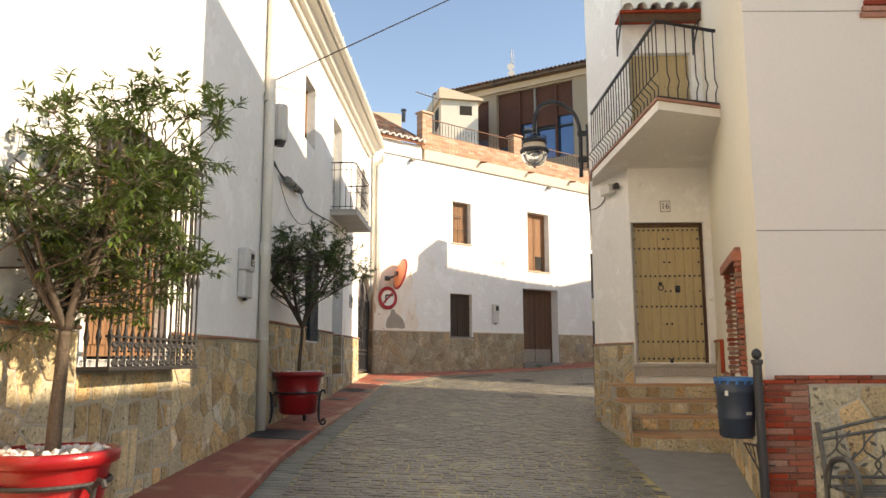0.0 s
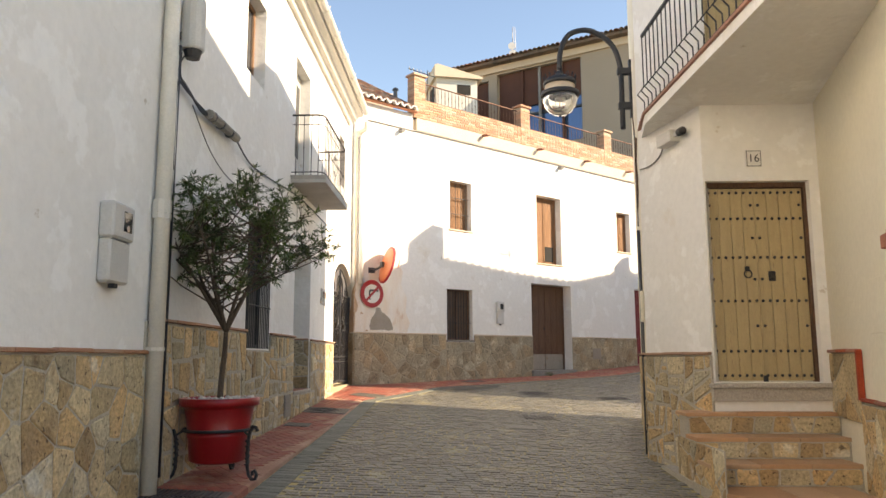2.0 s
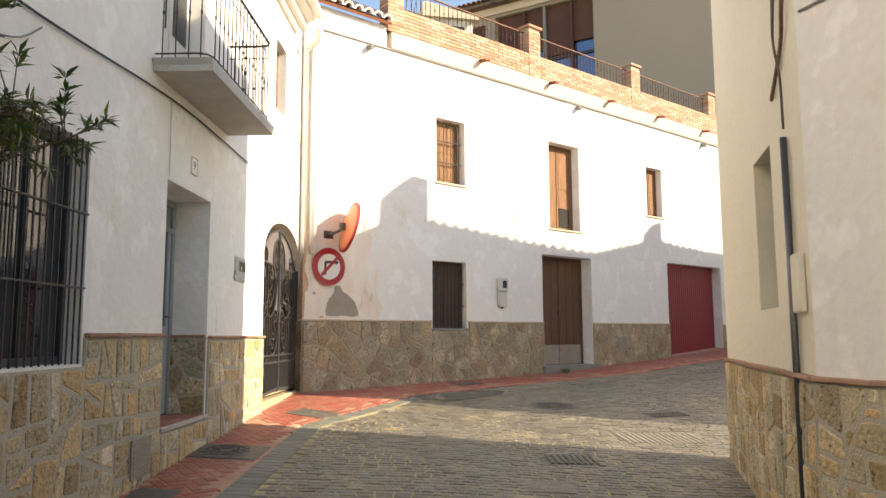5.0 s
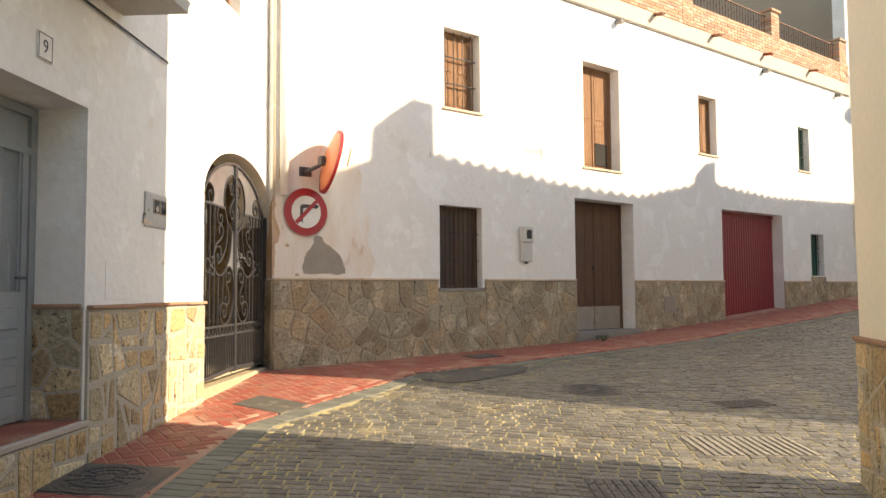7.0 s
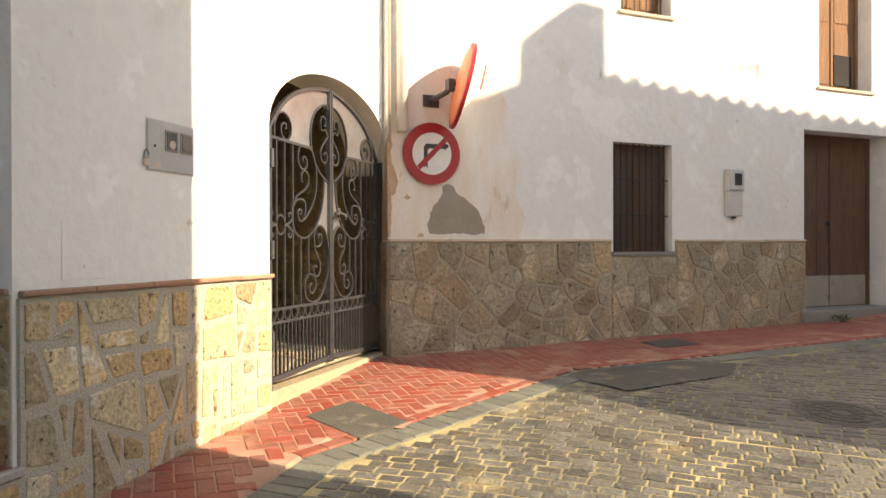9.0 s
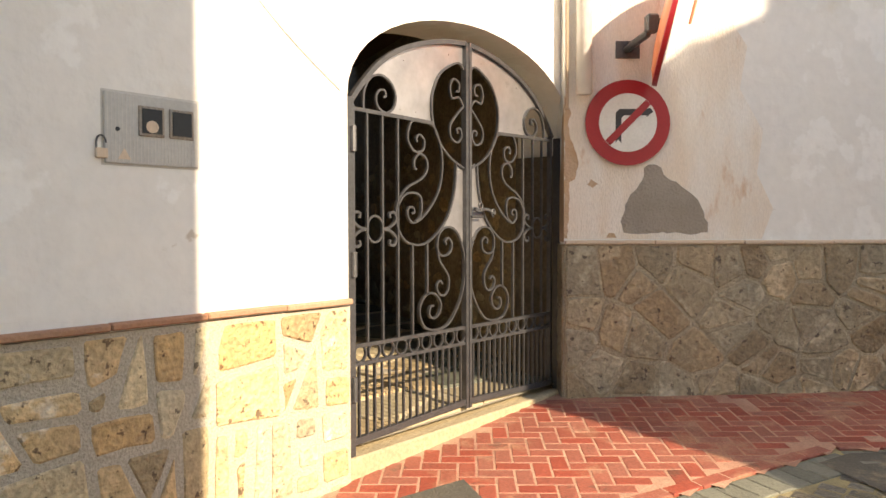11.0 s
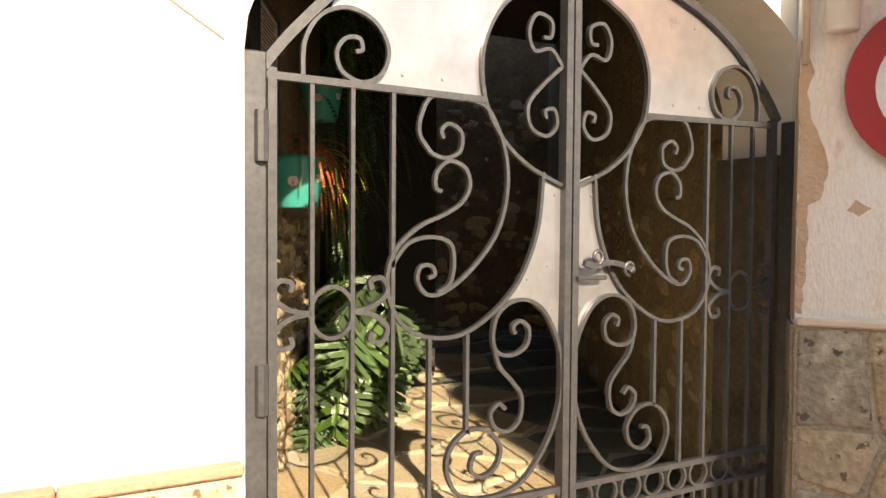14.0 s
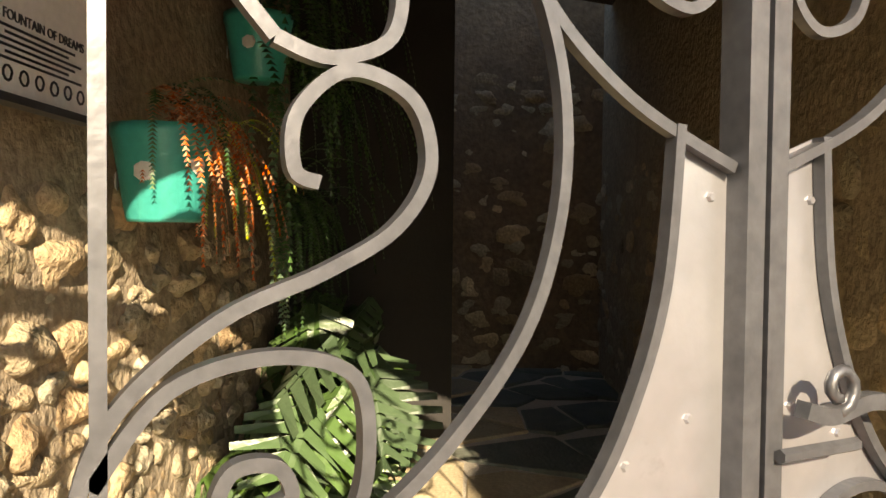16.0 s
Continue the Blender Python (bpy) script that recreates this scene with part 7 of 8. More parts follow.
def wall_pot(a, z, seed, fern=True):
    p = pass_pt(a, 0.16, z)
    t = thing("wall_pot", T(*p), "teal glazed wall pot with painted flowers", "plant pot", "teal wall pots")
    part("body", lathe(bmesh.new(), [(0.085, 0.0), (0.09, 0.01), (0.12, 0.2), (0.125, 0.21), (0.125, 0.235), (0.11, 0.235), (0.1, 0.2)], 20), TEAL, t, smooth=True)
    for k in range(3):
        an = radians(-140 + 70 * k) + math.atan2(PD.x, -PD.y) * 0 + radians(40)
        ob = part("flower", lathe(bmesh.new(), [(0.026, 0), (0.02, 0.004)], 7), SIGNWHITE, t)
        ob.matrix_basis = T(0.108 * math.cos(an), 0.108 * math.sin(an), 0.1 + 0.02 * k) @ pose(0, 0, 0, 90, 0, math.degrees(an) + 90)
    return t


def frond(bm, base, d, ln, droop, n, w_):
    p = Vector(base)
    d = Vector(d).normalized()
    side = d.cross(Vector((0, 0, 1)))
    side = side.normalized() if side.length > 0.01 else Vector((1, 0, 0))
    st = ln / n
    for i in range(n):
        q = p + d * st
        k = 1 - i / n
        for sg in (1, -1):
            tip = p + d * st * 0.6 + side * sg * w_ * (0.35 + 0.65 * k) + Vector((0, 0, -0.006))
            vs = [bm.verts.new(v) for v in (p, p + d * st * 0.75, tip)]
            bm.faces.new(vs)
        p = q
        d = (d + Vector((0, 0, -droop))).normalized()


def fern(a, z, seed, mats, name, label, n, ln, out=0.5, width=0.025, spread=0.12):
    rnd = random.Random(seed)
    t = thing(name, T(0, 0, 0), label, "fern")
    bm = [bmesh.new() for _ in mats]
    n_out = Vector((PD.y, -PD.x, 0))
    if n_out.y < 0:
        n_out = -n_out
    for i in range(n):
        b_ = pass_pt(a + rnd.uniform(-spread, spread), 0.14 + rnd.uniform(-0.03, 0.06), z + rnd.uniform(-0.04, 0.05))
        d = n_out * rnd.uniform(0.0, out) + PD * rnd.uniform(-0.7, 0.7) + Vector((0, 0, rnd.uniform(-0.2, 0.8)))
        frond(bm[i % len(mats)], b_, d, ln * rnd.uniform(0.5, 1.1), rnd.uniform(0.07, 0.17), 34, width * 0.8)
    for b_, m_ in zip(bm, mats):
        part("frond", b_, m_, t, kind="stuff")


wall_pot(1.20, 2.63, 1)
wall_pot(2.1, 3.15, 2)
fern(1.25, 2.91, 3, [FERNO, FERNO, FERNO, FERN], "fern", "drying orange fern hanging from the teal pot", 34, 0.5, 1.3, 0.024, 0.1)
fern(1.55, 2.85, 8, [FERNY, FERNO], "fern", "yellow-green fern strands beside the teal pot", 18, 0.45, 1.2, 0.022)
fern(2.6, 3.3, 4, [FERN], "fern", "dark green fern cascade on the passage wall", 60, 0.95, 0.6, 0.03, 0.55)
fern(2.4, 3.8, 5, [FERN], "fern", "dark green fern cascade on the passage wall", 60, 0.95, 0.6, 0.03, 0.6)
fern(2.7, 2.7, 6, [FERN], "fern", "dark green fern cascade on the passage wall", 50, 0.7, 0.5, 0.028, 0.5)


def monstera_leaf(sz, seed):
    rnd = random.Random(seed)
    V, F = [(0, 0, 0)], []
    n = 7
    mid = [(0, sz * i / n, 0.04 * sz * math.sin(math.pi * i / n)) for i in range(n + 1)]
    V = list(mid)
    for sg in (1, -1):
        for i in range(n):
            f = (i + 0.5) / n
            w_ = sz * 0.52 * math.sin(math.pi * min(1, f * 0.85 + 0.16)) ** 0.7
            y = sz * f
            a = len(V)
            gap = 0.022 * sz
            V += [(sg * 0.12 * w_, y - sz / n * 0.5 + 0.0, 0.02), (sg * w_, y + 0.16 * sz - sz / n * 0.32, -0.12 * sz * abs(f - 0.3) - 0.05 * sz), (sg * w_ * 0.95, y + 0.16 * sz + sz / n * 0.12, -0.12 * sz * abs(f - 0.3) - 0.06 * sz), (sg * 0.12 * w_, y + sz / n * 0.5 - gap, 0.02)]
            F.append((a, a + 1, a + 2, a + 3) if sg > 0 else (a + 3, a + 2, a + 1, a))
            b0, b1 = i, i + 1
            F.append((b0, a, a + 3, b1) if sg > 0 else (b1, a + 3, a, b0))
    me = bpy.data.meshes.new("monstera_leaf")
    me.from_pydata(V, [], F)
    me.materials.append(MONS)
    return me


mleaves = [monstera_leaf(0.40, s) for s in range(2)]


def monstera(a0, a1, z0, z1, n, seed):
    rnd = random.Random(seed)
    t = thing("monstera", T(*pass_pt(a0, 0.3, passage_z(-5))), "glossy green monstera with deeply cut leaves", "plant")
    inv = T(*(-pass_pt(a0, 0.3, passage_z(-5))))
    stems = bmesh.new()
    for i in range(n):
        a, z = rnd.uniform(a0, a1), rnd.uniform(z0, z1)
        d = rnd.uniform(0.15, 0.55)
        p = pass_pt(a, d, z)
        root = pass_pt((a0 + a1) / 2, 0.15, z0 - 0.3)
        tube(stems, [inv @ root, inv @ root.lerp(p, 0.5) + Vector((0, 0, 0.1)), inv @ p], 0.008, 4)
        ob = new("leaf", rnd.choice(mleaves))
        ob.parent = t
        # leaves face the gate and droop
        yaw = rnd.uniform(-60, 60) - 60
        sc = rnd.uniform(0.7, 1.15)
        ob.matrix_basis = T(*(inv @ p)) @ pose(0, 0, 0, rnd.uniform(-75, -25), rnd.uniform(-25, 25), yaw - 90) @ Matrix.Diagonal((sc, sc, sc, 1))
    part("stem_spray", stems, MONS, t, kind="stuff")


monstera(1.95, 3.3, 1.8, 2.3, 60, 2)
monstera(2.0, 3.0, 1.4, 1.9, 36, 6)
mesh_thing("red_bar", tube(bmesh.new(), [(-5.2, 21.1, 1.4), (-5.05, 21.0, 3.2)], 0.02, 6), GARAGE, "thin red pole against the dark stone wall", "pole")

# stone dados

def voronoi(s0, s1, h0, h1, cell, seed, squash=0.85, jitter=0.52):
    rnd = random.Random(seed)
    nx, ny = max(1, round((s1 - s0) / cell)), max(1, round((h1 - h0) / (cell * squash)))
    dx, dy = (s1 - s0) / nx, (h1 - h0) / ny
    pts = {}
    for i in range(-1, nx + 1):
        for j in range(-1, ny + 1):
            if 0 <= i < nx and 0 <= j < ny:
                pts[i, j] = (s0 + (i + 0.5 + (0.25 if j % 2 else -0.25) + rnd.uniform(-jitter, jitter)) * dx, h0 + (j + 0.5 + rnd.uniform(-jitter, jitter)) * dy)
    keys = [k for k in pts if nx * ny > 8 and rnd.random() < 0.22]
    for k in keys:
        pts.pop(k)
    out = []
    for (i, j), p in pts.items():
        poly = [(s0, h0), (s1, h0), (s1, h1), (s0, h1)]
        for a in range(-3, 4):
            for b in range(-3, 4):
                q = pts.get((i + a, j + b))
                if q is None or (a == 0 and b == 0):
                    continue
                mx, my, nx_, ny_ = (p[0] + q[0]) / 2, (p[1] + q[1]) / 2, q[0] - p[0], q[1] - p[1]
                new_ = []
                for k in range(len(poly)):
                    u, v = poly[k], poly[(k + 1) % len(poly)]
                    du = (u[0] - mx) * nx_ + (u[1] - my) * ny_
                    dv = (v[0] - mx) * nx_ + (v[1] - my) * ny_
                    if du <= 0:
                        new_.append(u)
                    if du * dv < 0:
                        f = du / (du - dv)
                        new_.append((u[0] + (v[0] - u[0]) * f, u[1] + (v[1] - u[1]) * f))
                poly = new_
                if len(poly) < 3:
                    break
            if len(poly) < 3:
                break
        if len(poly) >= 3:
            out.append(poly)
    return out


def shrink(poly, d, rnd, rough=0.35):
    c = [sum(p[i] for p in poly) / len(poly) for i in (0, 1)]
    out = []
    n = len(poly)
    for k in range(n):
        a, b_ = poly[k], poly[(k + 1) % n]
        if math.dist(a, b_) < 0.02:
            continue
        r = math.dist(a, c)
        f = max(0.35, 1 - d * rnd.uniform(1.0, 1.0 + rough) / max(r, 0.01))
        out.append((c[0] + (a[0] - c[0]) * f, c[1] + (a[1] - c[1]) * f))
        if math.dist(a, b_) > 0.11:
            q = ((a[0] + b_[0]) / 2, (a[1] + b_[1]) / 2)
            r = math.dist(q, c)
            f = max(0.35, 1 - d * rnd.uniform(0.7, 1.0 + rough * 1.6) / max(r, 0.01))
            out.append((c[0] + (q[0] - c[0]) * f, c[1] + (q[1] - c[1]) * f))
    return out


def clip(poly, mx, my, nx_, ny_):
    """The part of a convex polygon behind a line."""
    out = []
    for k in range(len(poly)):
        u, v = poly[k], poly[(k + 1) % len(poly)]
        du = (u[0] - mx) * nx_ + (u[1] - my) * ny_
        dv = (v[0] - mx) * nx_ + (v[1] - my) * ny_
        if du <= 0:
            out.append(u)
        if du * dv < 0:
            f = du / (du - dv)
            out.append((u[0] + (v[0] - u[0]) * f, u[1] + (v[1] - u[1]) * f))
    return out


def area_of(p):
    return abs(sum(a[0] * b_[1] - a[1] * b_[0] for a, b_ in zip(p, p[1:] + p[:1]))) / 2


def shards(s0, s1, h0, h1, cell, seed, squash=1.0):
    """Long squared and slanting pieces, from cutting a rectangle again and again."""
    rnd = random.Random(seed)
    todo, out = [[(s0, h0), (s1, h0), (s1, h1), (s0, h1)]], []
    while todo:
        p = todo.pop()
        w_ = max(q[0] for q in p) - min(q[0] for q in p)
        h_ = max(q[1] for q in p) - min(q[1] for q in p)
        if area_of(p) < cell * cell * rnd.uniform(0.3, 1.6) and max(w_, h_) < 2.6 * cell:
            out.append(p)
            continue
        a = (0 if w_ > h_ * rnd.uniform(0.5, 1.5) else math.pi / 2) + (rnd.uniform(-0.1, 0.1) if rnd.random() < 0.55 else rnd.uniform(-0.5, 0.5))
        f = rnd.uniform(0.33, 0.67)
        g = rnd.uniform(0.4, 0.6)
        cx = min(q[0] for q in p) + w_ * (f if w_ > h_ else g)
        cy = min(q[1] for q in p) + h_ * (g if w_ > h_ else f)
        for sg in (1, -1):
            q = clip(p, cx, cy, sg * math.cos(a), sg * math.sin(a))
            if len(q) >= 3 and area_of(q) > 0.0004:
                todo.append(q)
    return out


def inset(poly, d, rnd):
    """Draw a convex polygon in by d, round and roughen it."""
    if sum(a[0] * b_[1] - a[1] * b_[0] for a, b_ in zip(poly, poly[1:] + poly[:1])) < 0:
        poly = poly[::-1]
    out = poly
    for u, v in zip(poly, poly[1:] + poly[:1]):
        ln = math.dist(u, v)
        if ln < 1e-4:
            continue
        nx_, ny_ = (v[1] - u[1]) / ln, -(v[0] - u[0]) / ln
        k = d * rnd.uniform(0.6, 1.5)
        out = clip(out, u[0] - nx_ * k, u[1] - ny_ * k, nx_, ny_)
        if len(out) < 3:
            return []
    if area_of(out) < 0.0006:
        return []
    res = []
    for u, v in zip(out, out[1:] + out[:1]):
        ln = math.dist(u, v)
        r = min(0.25, 0.013 / max(ln, 0.01))
        j = min(0.005, ln * 0.05)
        res += [(u[0] + (v[0] - u[0]) * f + rnd.uniform(-j, j), u[1] + (v[1] - u[1]) * f + rnd.uniform(-j, j)) for f in ((r, 0.5, 1 - r) if ln > 0.12 else (r, 1 - r))]
    return res


def dado(name, m, s0, s1, h0, h1, cell, seed, stone, grout, label, back=0.022, thick=0.010, joint=0.019, cap=300, squash=0.85, cut=None):
    rnd = random.Random(seed)
    t = mesh_thing(name, B(s0, s1, h0, h1, 0.001, back), grout, label, "stone dado", m, kind="structure")
    k = 0
    rest = bmesh.new()
    for poly in (cut or voronoi)(s0, s1, h0, h1, cell, seed, squash):
        q = inset(poly, joint * (0.75 if cut else 0.42), rnd)
        if len(q) < 3:
            continue
        z = back + thick * rnd.uniform(0.5, 1.2)
        if k < cap:
            part("stone", prism(bmesh.new(), q, back - 0.004, z, bevel=0.007), stone, t)
            k += 1
        else:
            prism(rest, q, back - 0.004, z)
    rest.free()
    return t


def gl(y):
    return road_z(-2.5, y)


LY = "irregular yellow sandstone cladding with grey mortar below the white wall"
for a, b_, top, sd in ((2.5, 4.78, 1.68, 1), (6.36, 8.93, 1.69, 3)):
    dado("stone_dado", LM, a, b_, gl(a) - 0.05, top, 0.22, sd, STONE_Y, GROUT, LY)
dado("stone_dado", LM, 4.78, 6.36, gl(4.8) - 0.05, 1.41, 0.3, 2, STONE_Y, GROUT, LY, cut=shards)
for a, b_, top, sd in ((8.93, 11.56, 1.95, 4), (11.56, 12.62, 1.76, 5), (12.62, 13.93, 1.95, 6), (15.1, 17.19, 1.93, 7)):
    dado("stone_dado", LM, a, b_, gl(a) - 0.05, top, 0.26, sd, STONE_Y, GROUT, LY, cut=shards, joint=0.028 if sd == 7 else 0.022)
dado("stone_dado", LM @ T(0, 0, 0.0), 13.93, 15.1, gl(14), 1.15, 0.26, 8, STONE_Y, GROUT, LY, cut=shards)
dado("stone_dado", frame_of((-2.93, 15.082, 0), (1, 0)), 0.0, 0.385, 1.2, 1.95, 0.2, 9, STONE_Y, GROUT, "stone cladding on the porch jamb", back=0.01, thick=0.008)
for a, b_, h in ((2.5, 4.78, 1.69), (6.36, 8.93, 1.70), (9.05, 11.56, 1.955), (12.62, 13.93, 1.955), (15.1, 17.19, 1.94)):
    ledge(LM, a, b_, h, deep=0.05, th=0.028)
ledge(frame_of((-2.93, 15.08, 0), (1, 0)), 0.0, 0.38, 1.95, deep=0.03, th=0.028)
LG = "large brown-grey flagstone cladding with thin pale joints"
for a, b_, top, sd in ((0.0, 2.56, 2.2, 11), (2.56, 3.45, 2.04, 12), (3.45, 5.48, 2.2, 13), (7.04, 9.92, 2.2, 14), (12.35, 13.62, 2.2, 15), (13.62, 14.3, 2.33, 16), (14.3, 16.2, 2.2, 17)):
    u_ = FM @ Vector((a, 0, 0))
    dado("stone_dado", FM, a, b_, road_z(u_.x, u_.y) - 0.1, top, 0.24, sd, STONE_G, GROUT_G, LG, joint=0.03, back=0.022, thick=0.012)
END = frame_of((-2.648, 19.425, 0), (0.6606, -0.7507))
dado("stone_dado", END, 0.0, 0.3, 1.0, 2.2, 0.2, 18, STONE_G, GROUT_G, LG, joint=0.02, back=0.012, thick=0.006)
mesh_thing("plaster_scar", flat_patch(ragged([(0.3, 2.22), (0.3, 3.2), (0.22, 3.1), (0.2, 2.8), (0.12, 2.6), (0.1, 2.22)], 0.04, 0.008), 0.001, 0.003), ORANGEP, "orange bare plaster on the narrow wall end beside the gate", "plaster", END, kind="structure")
for a, b_ in ((0.0, 2.56), (3.45, 5.48), (7.04, 9.92), (12.35, 13.62), (14.3, 16.2)):
    ledge(FM, a, b_, 2.2, "thin pale brown ledge above the flagstone dado", OCHRE, 0.045, 0.028, 0.6)
LS = "squared yellow sandstone cladding with grey mortar"
dado("stone_dado", RM[1], 0.0, RLEN[1], 0.3, 1.68, 0.26, 21, STONE_Y, GROUT, LS, cut=shards)
dado("stone_dado", RM[2], 0.0, RLEN[2], 0.3, 1.68, 0.23, 22, STONE_Y, GROUT, LS, cut=shards)
dado("stone_dado", RM[4], 0.0, 1.05, 1.1, 1.7, 0.21, 23, STONE_Y, GROUT, LS)
dado("stone_dado", RM[4], 1.05, 4.6, 0.1, 1.27, 0.24, 24, STONE_Y, GROUT, LS)
dado("stone_dado", RM[5], 0.33, 6.0, 0.1, 1.27, 0.34, 25, STONE_Y, GROUT, LS)
for i, a, b_, h in ((1, 0, RLEN[1], 1.685), (2, 0, RLEN[2], 1.685), (4, 0.0, 1.1, 1.7), (4, 1.1, 2.3, 1.29)):
    ledge(RM[i], a, b_, h, deep=0.05, th=0.03, mat_=BRICK if i == 4 else TRIM)
mesh_thing("ledge_drop", B(1.06, 1.11, 1.3, 1.72, 0.002, 0.05, bevel=0.004), BRICK, "vertical red brick edge of the stepped ledge", "ledge", RM[4], kind="structure")
# facing of the step block
dado("stone_dado", frame_of((2.03, 10.95, 0), (0, -1)), 0.0, 1.35, 0.2, 0.9, 0.2, 31, STONE_Y, GROUT, "stone facing of the entrance steps", back=0.012)
dado("stone_dado", frame_of((2.26, 9.34, 0), (1, 0)), 0.0, 0.9, 0.15, 0.53, 0.2, 32, STONE_Y, GROUT, "stone facing of the lowest step", back=0.012)
dado("stone_dado", frame_of((2.02, 9.63, 0), (0.24, -0.29)), 0.0, 0.38, 0.15, 0.53, 0.17, 33, STONE_Y, GROUT, "stone facing of the lowest step", back=0.01)
for j, (y, z) in enumerate(STEPY[1:], 1):
    dado("stone_dado", frame_of((2.03, y, 0), (1, 0)), 0.0, nook_x(y) - 2.04, STEPY[j - 1][1] + 0.003, z - 0.037, 0.2, 34 + j, STONE_Y, GROUT, "stone facing of a step riser", back=0.01, thick=0.006, squash=0.8)

# passage floor flags
rnd = random.Random(4)
t = thing("floor_flags", T(0, 0, 0), "pale yellow flagstones with dark green-grey border strip", "floor", kind="structure")
E0, E1 = Vector((-3.4, 18.98, 0)), Vector((-8.9, 20.9, 0))
for poly in voronoi(-9.5, -2.62, 16.9, 22.5, 0.42, 77, 0.9):
    q = shrink(poly, 0.012, rnd)
    if len(q) < 3:
        continue
    cx, cy = sum(p[0] for p in q) / len(q), sum(p[1] for p in q) / len(q)
    side = (cy - E0.y) - (cx - E0.x) * (E1.y - E0.y) / (E1.x - E0.x)
    if cy < 16.95 or cy > 20 + (-2.6 - cx) * 0.5 or cy < 17.0 + (-3 - cx) * 0.44:
        continue
    ob = part("flagstone", prism(bmesh.new(), q, -0.02, 0.008, bevel=0.006), FLAGG if side > 0.0 else FLAG, t)
    ob.matrix_basis = T(0, 0, passage_z(cx))

# ---- covers and grates ----
def tilt_at(x, y, lift=0.0, rz=0.0):
    e_ = 0.3
    dx = (road_z(x + e_, y) - road_z(x - e_, y)) / (2 * e_)
    dy = (road_z(x, y + e_) - road_z(x, y - e_)) / (2 * e_)
    n = Vector((-dx, -dy, 1)).normalized()
    q = Vector((0, 0, 1)).rotation_difference(n).to_matrix().to_4x4()
    return T(x, y, road_z(x, y) + lift) @ q @ pose(0, 0, 0, 0, 0, rz)


def round_cover(x, y, r, lift, label, name="manhole_cover"):
    t = thing(name, tilt_at(x, y, lift), label, "manhole cover")
    part("frame", lathe(bmesh.new(), [(r, -0.02), (r, 0.004), (r * 0.9, 0.004), (r * 0.89, 0.0)], 32), CAST, t)
    part("lid", lathe(bmesh.new(), [(r * 0.86, -0.02), (r * 0.86, 0.004), (r * 0.8, 0.006)], 32), CAST, t)
    for k in range(3):
        rr = r * (0.25 + 0.22 * k)
        part("ring", tube(bmesh.new(), arc(0, 0, rr, rr, 0, 360, 24, 0.008)[:-1], 0.006, 4, closed=True), CAST, t)
    for k in range(12):
        a = radians(30 * k)
        part("rib", tube(bmesh.new(), [(r * 0.2 * math.cos(a), r * 0.2 * math.sin(a), 0.008), (r * 0.78 * math.cos(a), r * 0.78 * math.sin(a), 0.008)], 0.006, 4), CAST, t)


def square_cover(x, y, w_, d_, lift, rz, label, material=None, bars_=0, name="access_cover"):
    t = thing(name, tilt_at(x, y, lift, rz), label, "cover")
    material = material or CAST
    part("frame", B(-w_ / 2, w_ / 2, -d_ / 2, d_ / 2, -0.02, 0.002, bevel=0.003), material, t)
    if bars_:
        for i in range(bars_):
            a = -w_ / 2 + w_ * (i + 0.5) / bars_
            for r0, r1 in ((-0.47, -0.17), (-0.15, 0.15), (0.17, 0.47)):
                part("slot_bar", B(a - w_ / bars_ * 0.28, a + w_ / bars_ * 0.28, d_ * r0, d_ * r1, 0.002, 0.014, bevel=0.003), material, t)
    else:
        part("lid", B(-w_ * 0.46, w_ * 0.46, -d_ * 0.46, d_ * 0.46, 0.002, 0.008, bevel=0.003), material, t)
    return t


DARKSLAB = mat("dark_dusty_slab", (0.12, 0.113, 0.095), (0.085, 0.08, 0.068), 5, 0.6, 0.75, 0.6, 70, fine=0.2, stain=(0.26, 0.22, 0.15), stain_scale=4, stain_cut=0.55)
round_cover(-2.24, 14.82, 0.3, 0.024, "round patterned iron manhole cover in the red pavement")
round_cover(1.3, 18.5, 0.33, 0.004, "round iron manhole cover in the cobbled street")
square_cover(-2.24, 14.82, 0.72, 0.62, 0.018, 0, "square iron frame round the manhole")
square_cover(-2.3, 13.3, 0.34, 0.3, 0.018, 0, "small square iron cover in the red pavement")
t = thing("access_cover", T(0, 0, 0), "dark dusty four-sided cover set in the red pavement", "cover")
CV = [(-2.22, 17.12), (-1.67, 16.80), (-1.52, 17.25), (-2.09, 17.58)]
for nm_, k, lo_, hi_ in (("frame", 1.0, 0.0, 0.0225), ("lid", 0.965, 0.0225, 0.0245)):
    poly = [(-1.875 + (x + 1.875) * k, 17.19 + (y - 17.19) * k) for x, y in CV]
    bm = prism(bmesh.new(), poly, lo_, hi_)
    for v in bm.verts:
        v.co.z += road_z(v.co.x, v.co.y)
    part(nm_, bm, DARKSLAB, t)
square_cover(0.1, 20.75, 0.5, 0.35, 0.02, 41, "small dark cover in the red pavement")
square_cover(1.06, 15.2, 0.5, 0.4, 0.002, 5, "rectangular iron drain grate in the street", bars_=8, name="drain_grate")
square_cover(2.25, 16.4, 0.95, 0.55, 0.004, 8, "large pale iron drain grate in the sunlit strip", mat("pale_cast_iron", (0.36, 0.33, 0.27), (0.28, 0.26, 0.22), 9, 0.6, 0.5, 0.5, 70, metal=0.2), bars_=14, name="drain_grate")
square_cover(2.75, 18.0, 0.6, 0.3, 0.003, 20, "narrow iron drain grate in the street", bars_=9, name="drain_grate")
square_cover(-2.2, 8.85, 0.62, 0.7, 0.07, 0, "ribbed grey metal grate in the red pavement", STEEL, bars_=18, name="drain_grate")
